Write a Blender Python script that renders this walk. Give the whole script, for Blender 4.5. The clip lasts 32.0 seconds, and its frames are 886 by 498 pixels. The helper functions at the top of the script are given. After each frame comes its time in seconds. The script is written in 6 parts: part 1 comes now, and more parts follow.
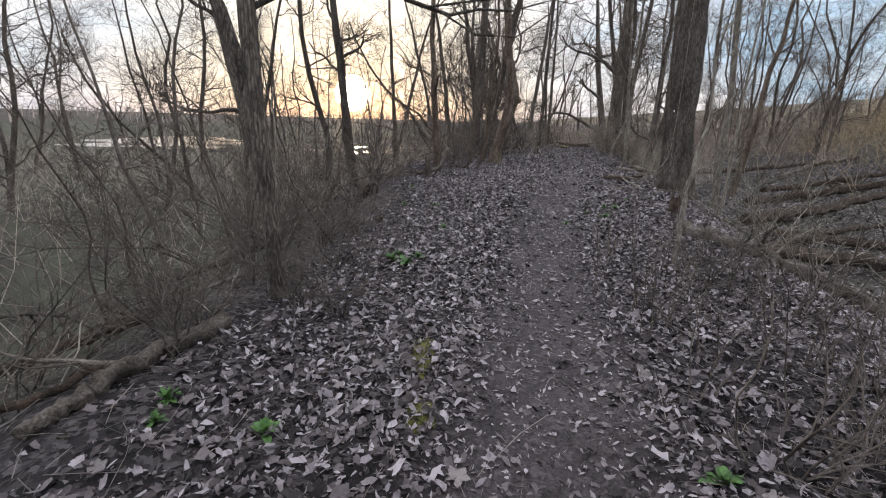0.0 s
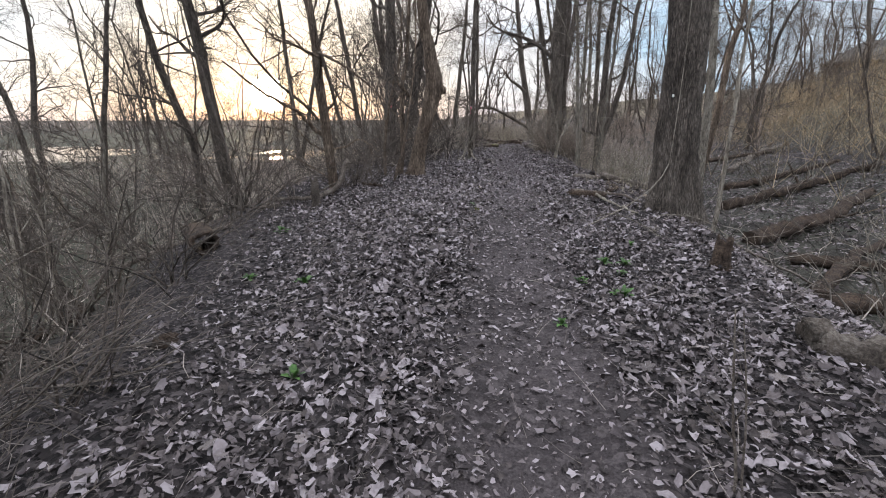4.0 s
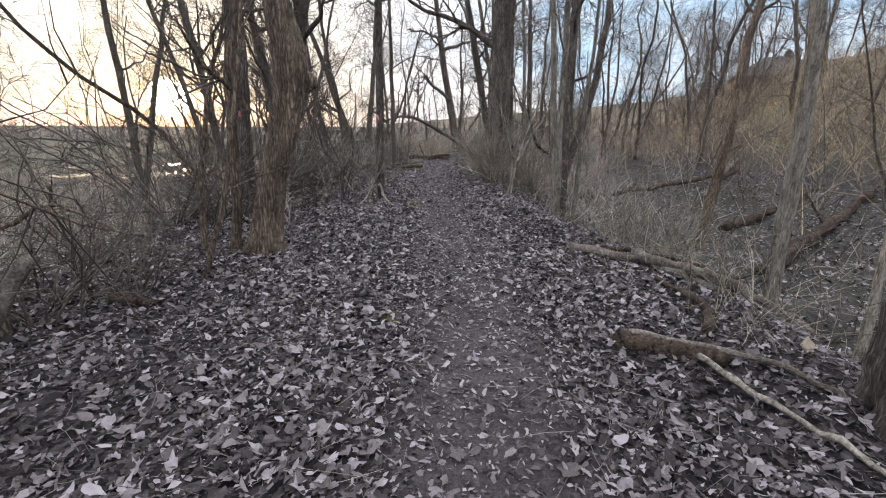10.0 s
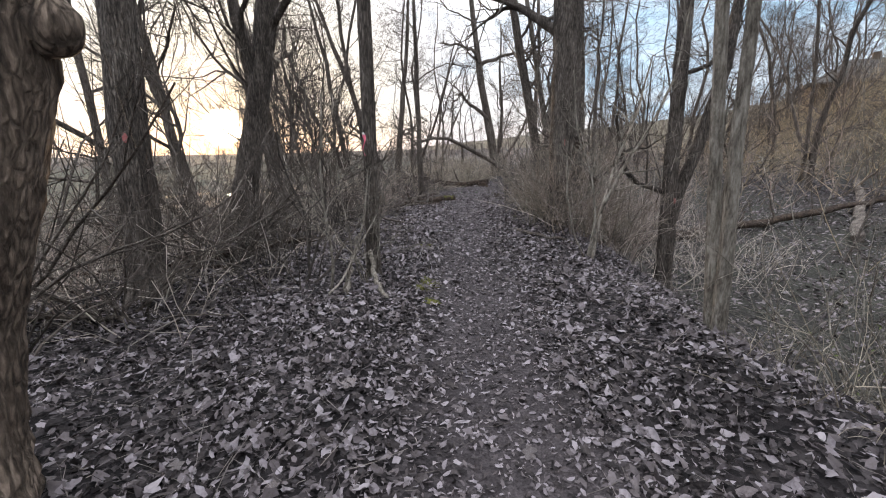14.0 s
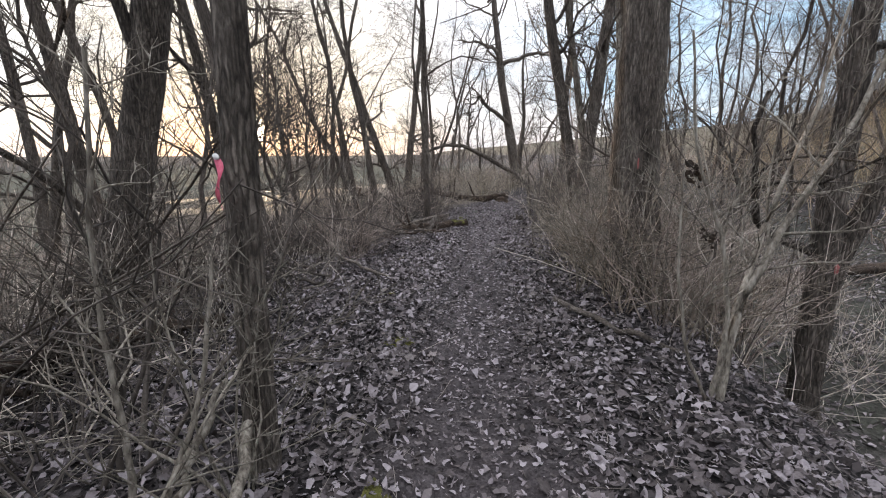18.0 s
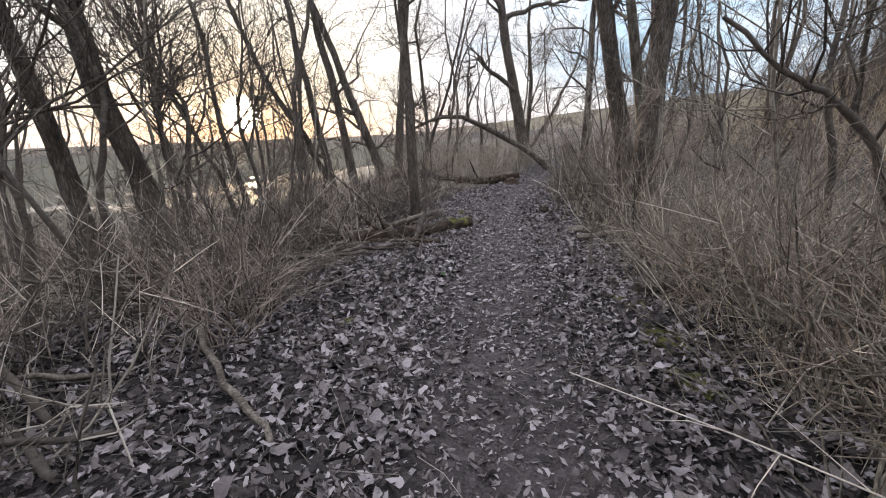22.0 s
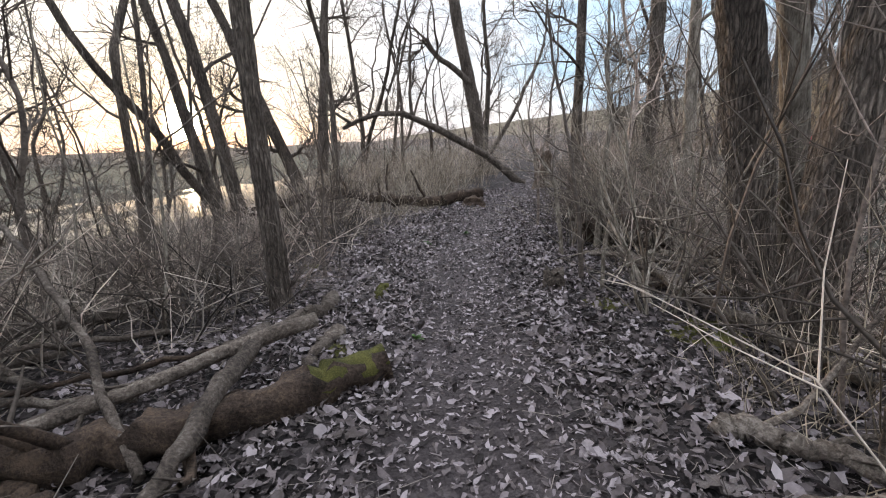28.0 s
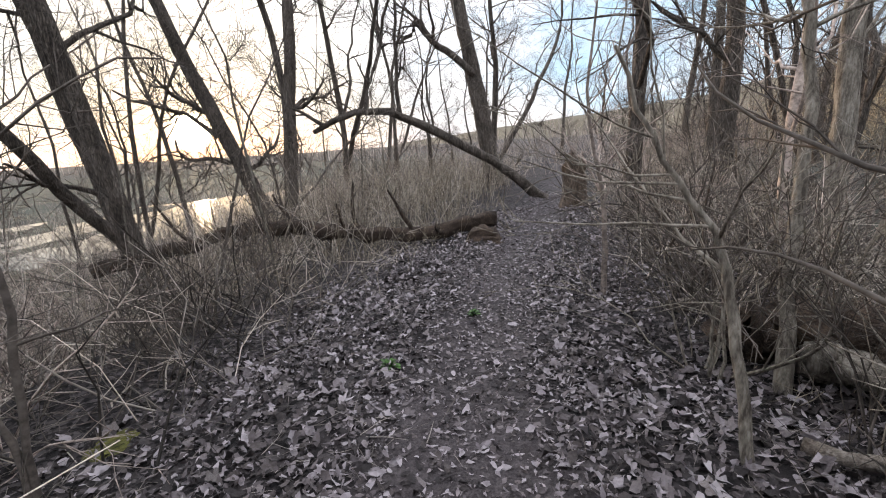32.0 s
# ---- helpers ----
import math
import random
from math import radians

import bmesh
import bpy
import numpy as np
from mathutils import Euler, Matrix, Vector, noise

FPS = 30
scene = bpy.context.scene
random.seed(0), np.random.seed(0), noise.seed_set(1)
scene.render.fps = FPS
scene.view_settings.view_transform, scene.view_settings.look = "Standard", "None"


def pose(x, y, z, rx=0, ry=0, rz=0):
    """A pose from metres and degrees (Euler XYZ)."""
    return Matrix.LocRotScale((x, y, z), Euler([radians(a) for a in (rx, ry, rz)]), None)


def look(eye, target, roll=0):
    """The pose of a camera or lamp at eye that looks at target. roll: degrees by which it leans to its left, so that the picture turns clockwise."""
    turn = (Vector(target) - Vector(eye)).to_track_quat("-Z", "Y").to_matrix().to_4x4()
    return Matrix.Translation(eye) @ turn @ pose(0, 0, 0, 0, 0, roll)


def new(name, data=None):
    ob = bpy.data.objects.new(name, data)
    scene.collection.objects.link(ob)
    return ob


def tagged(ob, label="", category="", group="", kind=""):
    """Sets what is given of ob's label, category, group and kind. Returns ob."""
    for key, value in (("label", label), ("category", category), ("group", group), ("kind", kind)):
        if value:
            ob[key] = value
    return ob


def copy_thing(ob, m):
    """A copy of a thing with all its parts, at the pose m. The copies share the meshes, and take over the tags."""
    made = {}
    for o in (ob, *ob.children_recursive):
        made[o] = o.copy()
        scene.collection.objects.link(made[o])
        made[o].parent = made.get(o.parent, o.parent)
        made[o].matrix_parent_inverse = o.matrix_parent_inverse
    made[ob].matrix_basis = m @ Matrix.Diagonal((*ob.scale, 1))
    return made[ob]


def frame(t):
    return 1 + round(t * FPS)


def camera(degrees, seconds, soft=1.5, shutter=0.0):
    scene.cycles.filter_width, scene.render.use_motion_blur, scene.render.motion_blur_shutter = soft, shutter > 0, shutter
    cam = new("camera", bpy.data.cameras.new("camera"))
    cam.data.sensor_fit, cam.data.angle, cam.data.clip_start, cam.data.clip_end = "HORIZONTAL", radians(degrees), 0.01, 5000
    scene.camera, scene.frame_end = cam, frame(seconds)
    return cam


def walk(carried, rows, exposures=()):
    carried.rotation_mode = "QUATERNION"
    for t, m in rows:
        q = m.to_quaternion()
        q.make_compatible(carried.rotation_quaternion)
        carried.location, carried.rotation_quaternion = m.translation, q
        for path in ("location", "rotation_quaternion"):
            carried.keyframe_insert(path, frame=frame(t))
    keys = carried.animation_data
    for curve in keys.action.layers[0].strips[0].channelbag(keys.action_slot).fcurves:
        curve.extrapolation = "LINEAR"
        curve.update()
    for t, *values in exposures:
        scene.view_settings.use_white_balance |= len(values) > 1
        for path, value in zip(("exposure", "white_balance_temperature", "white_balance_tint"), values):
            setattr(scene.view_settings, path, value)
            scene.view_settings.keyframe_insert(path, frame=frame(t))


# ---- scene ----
cam = camera(90.1, 32.0, soft=1.1)
PATH = [
    (0, (0.067, -0.298, 1.614), (0.036, 1.622, 1.055), 1.7),
    (0.5, (0.184, 0.197, 1.595), (0.178, 2.135, 1.101), 1.9),
    (1, (0.23, 0.683, 1.613), (0.312, 2.62, 1.12), 2.0),
    (1.5, (0.337, 1.188, 1.576), (0.588, 3.102, 1.052), 2.9),
    (2, (0.466, 1.706, 1.589), (0.719, 3.617, 1.055), 3.0),
    (2.5, (0.467, 2.242, 1.561), (0.745, 4.137, 0.986), 3.0),
    (3, (0.515, 2.72, 1.56), (0.787, 4.621, 1.0), 1.6),
    (3.5, (0.517, 3.182, 1.585), (0.757, 5.085, 1.022), 0.2),
    (5.5, (0.765, 4.906, 1.738), (1.178, 6.792, 1.218), -0.4),
    (6, (0.825, 5.348, 1.771), (1.267, 7.254, 1.358), -0.3),
    (6.5, (0.905, 5.821, 1.774), (1.509, 7.688, 1.387), 1.7),
    (7, (1.077, 6.274, 1.757), (1.746, 8.122, 1.385), 1.8),
    (7.5, (1.146, 6.7, 1.766), (1.789, 8.555, 1.385), -0.3),
    (8, (1.201, 7.178, 1.777), (1.855, 9.025, 1.379), 1.2),
    (8.5, (1.346, 7.623, 1.777), (2.006, 9.466, 1.367), 0.5),
    (9, (1.447, 8.137, 1.747), (2.024, 9.979, 1.224), -1.2),
    (9.5, (1.661, 8.59, 1.766), (2.247, 10.422, 1.216), 0.1),
    (10, (1.899, 9.003, 1.793), (2.498, 10.836, 1.263), 0.4),
    (10.5, (2.033, 9.475, 1.804), (2.608, 11.318, 1.283), 0.2),
    (11, (2.271, 9.902, 1.784), (2.774, 11.773, 1.288), -0.6),
    (11.5, (2.425, 10.369, 1.79), (2.878, 12.255, 1.302), -1.1),
    (12, (2.558, 10.839, 1.825), (3.001, 12.724, 1.323), 0.5),
    (12.5, (2.759, 11.279, 1.86), (3.2, 13.181, 1.427), 0.4),
    (13, (2.868, 11.756, 1.821), (3.3, 13.66, 1.383), -0.9),
    (13.5, (2.984, 12.248, 1.816), (3.433, 14.136, 1.331), -0.4),
    (14, (3.109, 12.697, 1.824), (3.547, 14.598, 1.384), -1.1),
    (14.5, (3.205, 13.074, 1.862), (3.627, 14.985, 1.451), -0.2),
    (15, (3.39, 13.503, 1.838), (3.83, 15.427, 1.512), -0.7),
    (15.5, (3.572, 13.942, 1.828), (3.941, 15.88, 1.502), -1.4),
    (17.5, (3.81, 15.068, 1.994), (4.191, 16.992, 1.601), 1.5),
    (18, (3.979, 15.511, 2.005), (4.346, 17.432, 1.586), -0.2),
    (18.5, (3.999, 15.928, 2.0), (4.36, 17.842, 1.545), 0.1),
    (19, (4.126, 16.365, 1.973), (4.483, 18.276, 1.504), 0.8),
    (19.5, (4.281, 16.748, 1.989), (4.646, 18.664, 1.546), 0.8),
    (20, (4.37, 17.231, 1.951), (4.735, 19.133, 1.453), 0.7),
    (20.5, (4.545, 17.679, 1.931), (4.88, 19.593, 1.454), -1.1),
    (21, (4.652, 18.156, 1.887), (4.903, 20.084, 1.419), -2.3),
    (21.5, (4.685, 18.67, 1.834), (5.038, 20.575, 1.337), -0.7),
    (22, (4.826, 19.126, 1.808), (5.178, 21.027, 1.298), -2.1),
    (22.5, (4.859, 19.573, 1.771), (5.264, 21.463, 1.254), -0.6),
    (23, (5.037, 20.031, 1.721), (5.527, 21.917, 1.273), -0.7),
    (23.5, (5.186, 20.479, 1.7), (5.688, 22.361, 1.243), -1.0),
    (24, (5.304, 20.905, 1.699), (5.828, 22.781, 1.245), -0.1),
    (24.5, (5.496, 21.322, 1.69), (6.02, 23.196, 1.226), -0.4),
    (25, (5.594, 21.745, 1.65), (6.131, 23.61, 1.168), 0.1),
    (25.5, (5.775, 22.154, 1.636), (6.317, 24.009, 1.122), -0.7),
    (27.5, (6.245, 23.592, 1.588), (6.791, 25.46, 1.123), -3.0),
    (28, (6.356, 24.014, 1.575), (6.904, 25.875, 1.09), -2.3),
    (28.5, (6.548, 24.446, 1.546), (7.076, 26.326, 1.117), -2.6),
    (29, (6.669, 24.939, 1.496), (7.187, 26.821, 1.061), -1.5),
    (29.5, (6.869, 25.386, 1.459), (7.37, 27.271, 1.018), -1.9),
    (30, (6.984, 25.807, 1.452), (7.469, 27.7, 1.023), -2.4),
    (30.5, (7.127, 26.261, 1.45), (7.633, 28.144, 1.005), -2.9),
    (31, (7.228, 26.635, 1.494), (7.758, 28.508, 1.035), -2.5),
    (31.5, (7.376, 27.017, 1.513), (7.889, 28.878, 0.99), -3.0),
    (32, (7.591, 27.452, 1.532), (8.116, 29.326, 1.07), -3.4),
]
walk(cam, [(t, look(eye, target, roll)) for t, eye, target, roll in PATH], [(0, 0.5), (1.5, 0.6), (3, 0.76), (6, 0.6), (8, 0.66), (10, 0.82), (13, 0.86), (15, 0.77), (18, 0.78), (19, 0.98), (20.5, 0.76), (23, 0.84), (25, 0.8), (28, 0.84), (30, 0.81), (31, 0.8), (32, 0.86)])
SKY_STRENGTH, CLOUD_STRENGTH, SUN_STRENGTH, BLUE_STRENGTH = 0.025, 2.6, 2.2, 0.66

# ---- world, sun ----
SUN_AZ, SUN_EL = radians(-12.4), radians(2.8)
world = bpy.data.worlds.new("evening_sky")
scene.world = world
world.use_nodes = True
wn, wl = world.node_tree.nodes, world.node_tree.links
wn.clear()


def wnode(kind, **values):
    n = wn.new(kind)
    for key, value in values.items():
        n.inputs[key].default_value = value
    return n


sky = wn.new("ShaderNodeTexSky")
sky.sky_type = "NISHITA"
sky.sun_disc = False
sky.sun_elevation, sky.sun_rotation = SUN_EL, SUN_AZ
sky.altitude, sky.air_density, sky.dust_density, sky.ozone_density = 50, 1.0, 1.0, 1.2
coord = wn.new("ShaderNodeTexCoord")
stretch = wnode("ShaderNodeMapping", Scale=(1.0, 1.0, 3.2))
cloud = wnode("ShaderNodeTexNoise", Scale=2.6, Detail=7.0, Roughness=0.58)
thin = wn.new("ShaderNodeValToRGB")
thin.color_ramp.elements[0].position, thin.color_ramp.elements[1].position = 0.28, 0.58
toward = wn.new("ShaderNodeVectorMath")
toward.operation = "DOT_PRODUCT"
toward.inputs[1].default_value = (math.sin(SUN_AZ) * math.cos(SUN_EL), math.cos(SUN_AZ) * math.cos(SUN_EL), math.sin(SUN_EL))
near_sun = wn.new("ShaderNodeMapRange")
near_sun.inputs["From Min"].default_value, near_sun.inputs["From Max"].default_value = 0.9, 1.0
near_sun.inputs["To Min"].default_value, near_sun.inputs["To Max"].default_value = 0.0, 1.0
disc = wn.new("ShaderNodeMapRange")
disc.interpolation_type = "SMOOTHSTEP"
disc.inputs["From Min"].default_value, disc.inputs["From Max"].default_value = math.cos(radians(2.2)), math.cos(radians(0.9))
disc.inputs["To Min"].default_value, disc.inputs["To Max"].default_value = 0.0, 30.0
low = wnode("ShaderNodeBackground", Strength=SKY_STRENGTH)
veil_tint = wn.new("ShaderNodeVectorMath")
veil_tint.operation = "SCALE"
warmth = wn.new("ShaderNodeMix")
warmth.data_type = "RGBA"
warmth.inputs[6].default_value, warmth.inputs[7].default_value = (0.96, 0.968, 1.04, 1), (1.38, 1.26, 1.05, 1)
upward = wn.new("ShaderNodeSeparateXYZ")
rise = wn.new("ShaderNodeMapRange")
rise.interpolation_type = "SMOOTHSTEP"
rise.inputs["From Min"].default_value, rise.inputs["From Max"].default_value = 0.12, 0.85
rise.inputs["To Min"].default_value, rise.inputs["To Max"].default_value = 0.265, 0.92
veil = wnode("ShaderNodeBackground", Strength=CLOUD_STRENGTH)
disc_glow = wnode("ShaderNodeBackground", Color=(1.0, 0.82, 0.55, 1))
blue = wnode("ShaderNodeBackground", Color=(0.5, 0.74, 1.0, 1), Strength=BLUE_STRENGTH)
both = wn.new("ShaderNodeAddShader")
mixed, summed, out = wn.new("ShaderNodeMixShader"), wn.new("ShaderNodeAddShader"), wn.new("ShaderNodeOutputWorld")
wl.new(coord.outputs["Generated"], stretch.inputs["Vector"])
wl.new(stretch.outputs["Vector"], cloud.inputs["Vector"])
sunward = wn.new("ShaderNodeMapRange")
sunward.inputs["From Min"].default_value, sunward.inputs["From Max"].default_value = 0.7, 1.0
sunward.inputs["To Min"].default_value, sunward.inputs["To Max"].default_value = -0.06, 0.14
gathered = wn.new("ShaderNodeMath")
wl.new(toward.outputs["Value"], sunward.inputs["Value"])
wl.new(cloud.outputs["Fac"], gathered.inputs[0])
wl.new(sunward.outputs["Result"], gathered.inputs[1])
wl.new(gathered.outputs["Value"], thin.inputs["Fac"])
wl.new(coord.outputs["Generated"], toward.inputs[0])
wl.new(toward.outputs["Value"], near_sun.inputs["Value"])
wl.new(toward.outputs["Value"], disc.inputs["Value"])
wl.new(coord.outputs["Generated"], upward.inputs["Vector"])
wl.new(upward.outputs["Z"], rise.inputs["Value"])
wl.new(rise.outputs["Result"], veil_tint.inputs["Scale"])
wl.new(near_sun.outputs["Result"], warmth.inputs["Factor"])
wl.new(warmth.outputs[2], veil_tint.inputs[0])
wl.new(veil_tint.outputs["Vector"], veil.inputs["Color"])
wl.new(disc.outputs["Result"], disc_glow.inputs["Strength"])
wl.new(sky.outputs["Color"], low.inputs["Color"])
wl.new(thin.outputs["Color"], mixed.inputs["Fac"])
wl.new(blue.outputs["Background"], mixed.inputs[1])
wl.new(veil.outputs["Background"], mixed.inputs[2])
wl.new(mixed.outputs["Shader"], summed.inputs[0])
wl.new(disc_glow.outputs["Background"], summed.inputs[1])
wl.new(summed.outputs["Shader"], both.inputs[0])
wl.new(low.outputs["Background"], both.inputs[1])
wl.new(both.outputs["Shader"], out.inputs["Surface"])

lamp = bpy.data.lights.new("sun", "SUN")
lamp.energy, lamp.angle, lamp.color = SUN_STRENGTH, radians(1.5), (1.0, 0.70, 0.42)
sun = new("sun", lamp)
sun.matrix_world = look((0, 0, 0), (-math.sin(SUN_AZ) * math.cos(SUN_EL), -math.cos(SUN_AZ) * math.cos(SUN_EL), -math.sin(SUN_EL)))
sun.location = (-20, 90, 30)

# ---- materials ----


def material(name, colours, scale=6.0, fine=60.0, rough=0.85, bump=0.4, stretch_z=1.0, vary=0.25, source="Object", island=False, spec=0.25, metal=0.0):
    """A node material: colours blended by broad noise, broken by fine noise, with bump, and varied piece by piece."""
    m = bpy.data.materials.new(name)
    m.use_nodes = True
    n, l = m.node_tree.nodes, m.node_tree.links
    b = n["Principled BSDF"]
    b.inputs["Roughness"].default_value, b.inputs["Metallic"].default_value = rough, metal
    b.inputs["Specular IOR Level"].default_value = spec
    co = n.new("ShaderNodeTexCoord")
    mp = n.new("ShaderNodeMapping")
    mp.inputs["Scale"].default_value = (1, 1, stretch_z)
    broad, small = n.new("ShaderNodeTexNoise"), n.new("ShaderNodeTexNoise")
    broad.inputs["Scale"].default_value, broad.inputs["Detail"].default_value = scale, 4
    small.inputs["Scale"].default_value, small.inputs["Detail"].default_value, small.inputs["Roughness"].default_value = fine, 5, 0.65
    blend = n.new("ShaderNodeMath")
    blend.operation = "MULTIPLY_ADD"
    blend.inputs[1].default_value = 0.55
    ramp = n.new("ShaderNodeValToRGB")
    while len(ramp.color_ramp.elements) < len(colours):
        ramp.color_ramp.elements.new(0.5)
    for i, c in enumerate(colours):
        e = ramp.color_ramp.elements[i]
        e.position, e.color = (0.3 + 0.45 * i / max(1, len(colours) - 1) if island else 0.38 + 0.26 * i / max(1, len(colours) - 1)), (*c, 1)
    l.new(co.outputs[source], mp.inputs["Vector"])
    l.new(mp.outputs["Vector"], broad.inputs["Vector"])
    l.new(mp.outputs["Vector"], small.inputs["Vector"])
    l.new(small.outputs["Fac"], blend.inputs[0])
    half = n.new("ShaderNodeMath")
    half.operation = "MULTIPLY"
    half.inputs[1].default_value = 0.45
    l.new(broad.outputs["Fac"], half.inputs[0])
    l.new(half.outputs["Value"], blend.inputs[2])
    hsv = n.new("ShaderNodeHueSaturation")
    span = n.new("ShaderNodeMapRange")
    span.inputs["To Min"].default_value, span.inputs["To Max"].default_value = 1 - vary, 1 + vary
    if island:
        rnd = n.new("ShaderNodeNewGeometry").outputs["Random Per Island"]
        add = n.new("ShaderNodeMath")
        add.operation = "MULTIPLY_ADD"
        add.inputs[1].default_value = 0.55
        less = n.new("ShaderNodeMath")
        less.operation = "MULTIPLY_ADD"
        less.inputs[1].default_value, less.inputs[2].default_value = 0.5, 0.0
        l.new(blend.outputs["Value"], less.inputs[0])
        l.new(rnd, add.inputs[0])
        l.new(less.outputs["Value"], add.inputs[2])
        l.new(add.outputs["Value"], ramp.inputs["Fac"])
    else:
        rnd = n.new("ShaderNodeObjectInfo").outputs["Random"]
        l.new(blend.outputs["Value"], ramp.inputs["Fac"])
    l.new(rnd, span.inputs["Value"])
    l.new(span.outputs["Result"], hsv.inputs["Value"])
    l.new(ramp.outputs["Color"], hsv.inputs["Color"])
    l.new(hsv.outputs["Color"], b.inputs["Base Color"])
    if bump:
        bp = n.new("ShaderNodeBump")
        bp.inputs["Strength"].default_value, bp.inputs["Distance"].default_value = bump, 0.02
        l.new(small.outputs["Fac"], bp.inputs["Height"])
        l.new(bp.outputs["Normal"], b.inputs["Normal"])
    return m


def bark_material(name, dark, mid, light, cells=11.0):
    """Plated bark: dark upright cracks between paler ridges, with fine grain."""
    m = material(name, [dark, mid, light], 7, 45, 0.95, 0.8, 0.3, 0.2)
    n, l = m.node_tree.nodes, m.node_tree.links
    b = n["Principled BSDF"]
    co, mp, wob = n.new("ShaderNodeTexCoord"), n.new("ShaderNodeMapping"), n.new("ShaderNodeTexNoise")
    wob.inputs["Scale"].default_value, wob.inputs["Detail"].default_value = 5, 3
    push = n.new("ShaderNodeVectorMath")
    push.operation = "MULTIPLY_ADD"
    push.inputs[1].default_value = (0.05, 0.05, 0.3)
    mp.inputs["Scale"].default_value = (1, 1, 0.13)
    crack = n.new("ShaderNodeTexVoronoi")
    crack.feature = "DISTANCE_TO_EDGE"
    crack.inputs["Scale"].default_value = cells * 3.4
    flake = n.new("ShaderNodeTexNoise")
    flake.inputs["Scale"].default_value, flake.inputs["Detail"].default_value, flake.inputs["Roughness"].default_value = cells * 5.0, 6, 0.7
    rough_edge = n.new("ShaderNodeMath")
    rough_edge.operation = "MULTIPLY_ADD"
    rough_edge.inputs[1].default_value = 0.5
    edge = n.new("ShaderNodeMapRange")
    edge.inputs["From Min"].default_value, edge.inputs["From Max"].default_value = 0.2, 0.5
    edge.inputs["To Min"].default_value = 0.14
    l.new(co.outputs["Object"], wob.inputs["Vector"])
    l.new(wob.outputs["Color"], push.inputs[0])
    l.new(co.outputs["Object"], push.inputs[2])
    l.new(push.outputs["Vector"], mp.inputs["Vector"])
    l.new(mp.outputs["Vector"], crack.inputs["Vector"])
    l.new(mp.outputs["Vector"], flake.inputs["Vector"])
    l.new(flake.outputs["Fac"], rough_edge.inputs[0])
    l.new(crack.outputs["Distance"], rough_edge.inputs[2])
    l.new(rough_edge.outputs["Value"], edge.inputs["Value"])
    mul = n.new("ShaderNodeMix")
    mul.data_type, mul.blend_type = "RGBA", "MULTIPLY"
    mul.inputs["Factor"].default_value = 0.68
    colour = b.inputs["Base Color"].links[0].from_socket
    l.new(colour, mul.inputs[6])
    l.new(edge.outputs["Result"], mul.inputs[7])
    l.new(mul.outputs[2], b.inputs["Base Color"])
    bp = n.new("ShaderNodeBump")
    bp.inputs["Strength"].default_value, bp.inputs["Distance"].default_value = 0.9, 0.03
    old = b.inputs["Normal"].links[0].from_socket
    l.new(edge.outputs["Result"], bp.inputs["Height"])
    l.new(old, bp.inputs["Normal"])
    l.new(bp.outputs["Normal"], b.inputs["Normal"])
    return m


BARK = bark_material("furrowed_bark", (0.0614, 0.049, 0.041), (0.142, 0.117, 0.0984), (0.269, 0.226, 0.192))
BARK_BROWN = bark_material("brown_bark", (0.0786, 0.0563, 0.0426), (0.189, 0.141, 0.106), (0.332, 0.252, 0.194), 9.0)
BARK_PALE = material("grey_smooth_bark", [(0.0722, 0.0586, 0.0469), (0.207, 0.179, 0.146), (0.37, 0.33, 0.28)], 14, 55, 0.9, 0.6, 0.3, 0.35)
LEAF_DULL = material("trodden_leaf_bits", [(0.0655, 0.0524, 0.0515), (0.131, 0.106, 0.102), (0.182, 0.155, 0.159), (0.263, 0.225, 0.225)], 5, 40, 0.8, 0.25, 1, 0.25, island=True)
TWIG = material("bare_twigs", [(0.0516, 0.0421, 0.0361), (0.147, 0.122, 0.104)], 4, 30, 0.9, 0.0, 1, 0.4)
TWIG_TAN = material("tan_brush", [(0.0945, 0.0756, 0.0588), (0.406, 0.332, 0.262)], 4, 30, 0.9, 0.0, 1, 0.45)
TWIG_RED = material("reddish_brush", [(0.114, 0.0898, 0.0774), (0.475, 0.383, 0.329)], 4, 30, 0.9, 0.0, 1, 0.45)
STRAW = material("dry_straw", [(0.125, 0.1, 0.0727), (0.263, 0.218, 0.163), (0.408, 0.35, 0.271)], 3, 30, 0.85, 0.0, 1, 0.35, island=True)
BRUSH = material("mixed_brush", [(0.0616, 0.051, 0.044), (0.29, 0.245, 0.208), (0.598, 0.515, 0.44)], 3, 30, 0.9, 0.0, 1, 0.3, island=True)
BRUSH_DARK = material("dark_brush", [(0.0341, 0.0281, 0.0239), (0.12, 0.102, 0.0877), (0.307, 0.266, 0.23)], 3, 30, 0.9, 0.0, 1, 0.35, island=True)
LEAF = material("fallen_leaves", [(0.034, 0.027, 0.0265), (0.076, 0.061, 0.057), (0.115, 0.095, 0.097), (0.155, 0.129, 0.127), (0.2, 0.171, 0.178), (0.285, 0.25, 0.257)], 9, 55, 0.75, 0.7, 1, 0.26, island=True, spec=0.3)
LEAF_BIG = material("large_fallen_leaf", [(0.0999, 0.0765, 0.0673), (0.16, 0.135, 0.129), (0.23, 0.205, 0.205)], 9, 90, 0.7, 0.4, 1, 0.4, spec=0.35)
GREEN = material("fresh_green_leaf", [(0.03, 0.07, 0.015), (0.07, 0.15, 0.03)], 20, 90, 0.55, 0.3, 1, 0.3, spec=0.4)
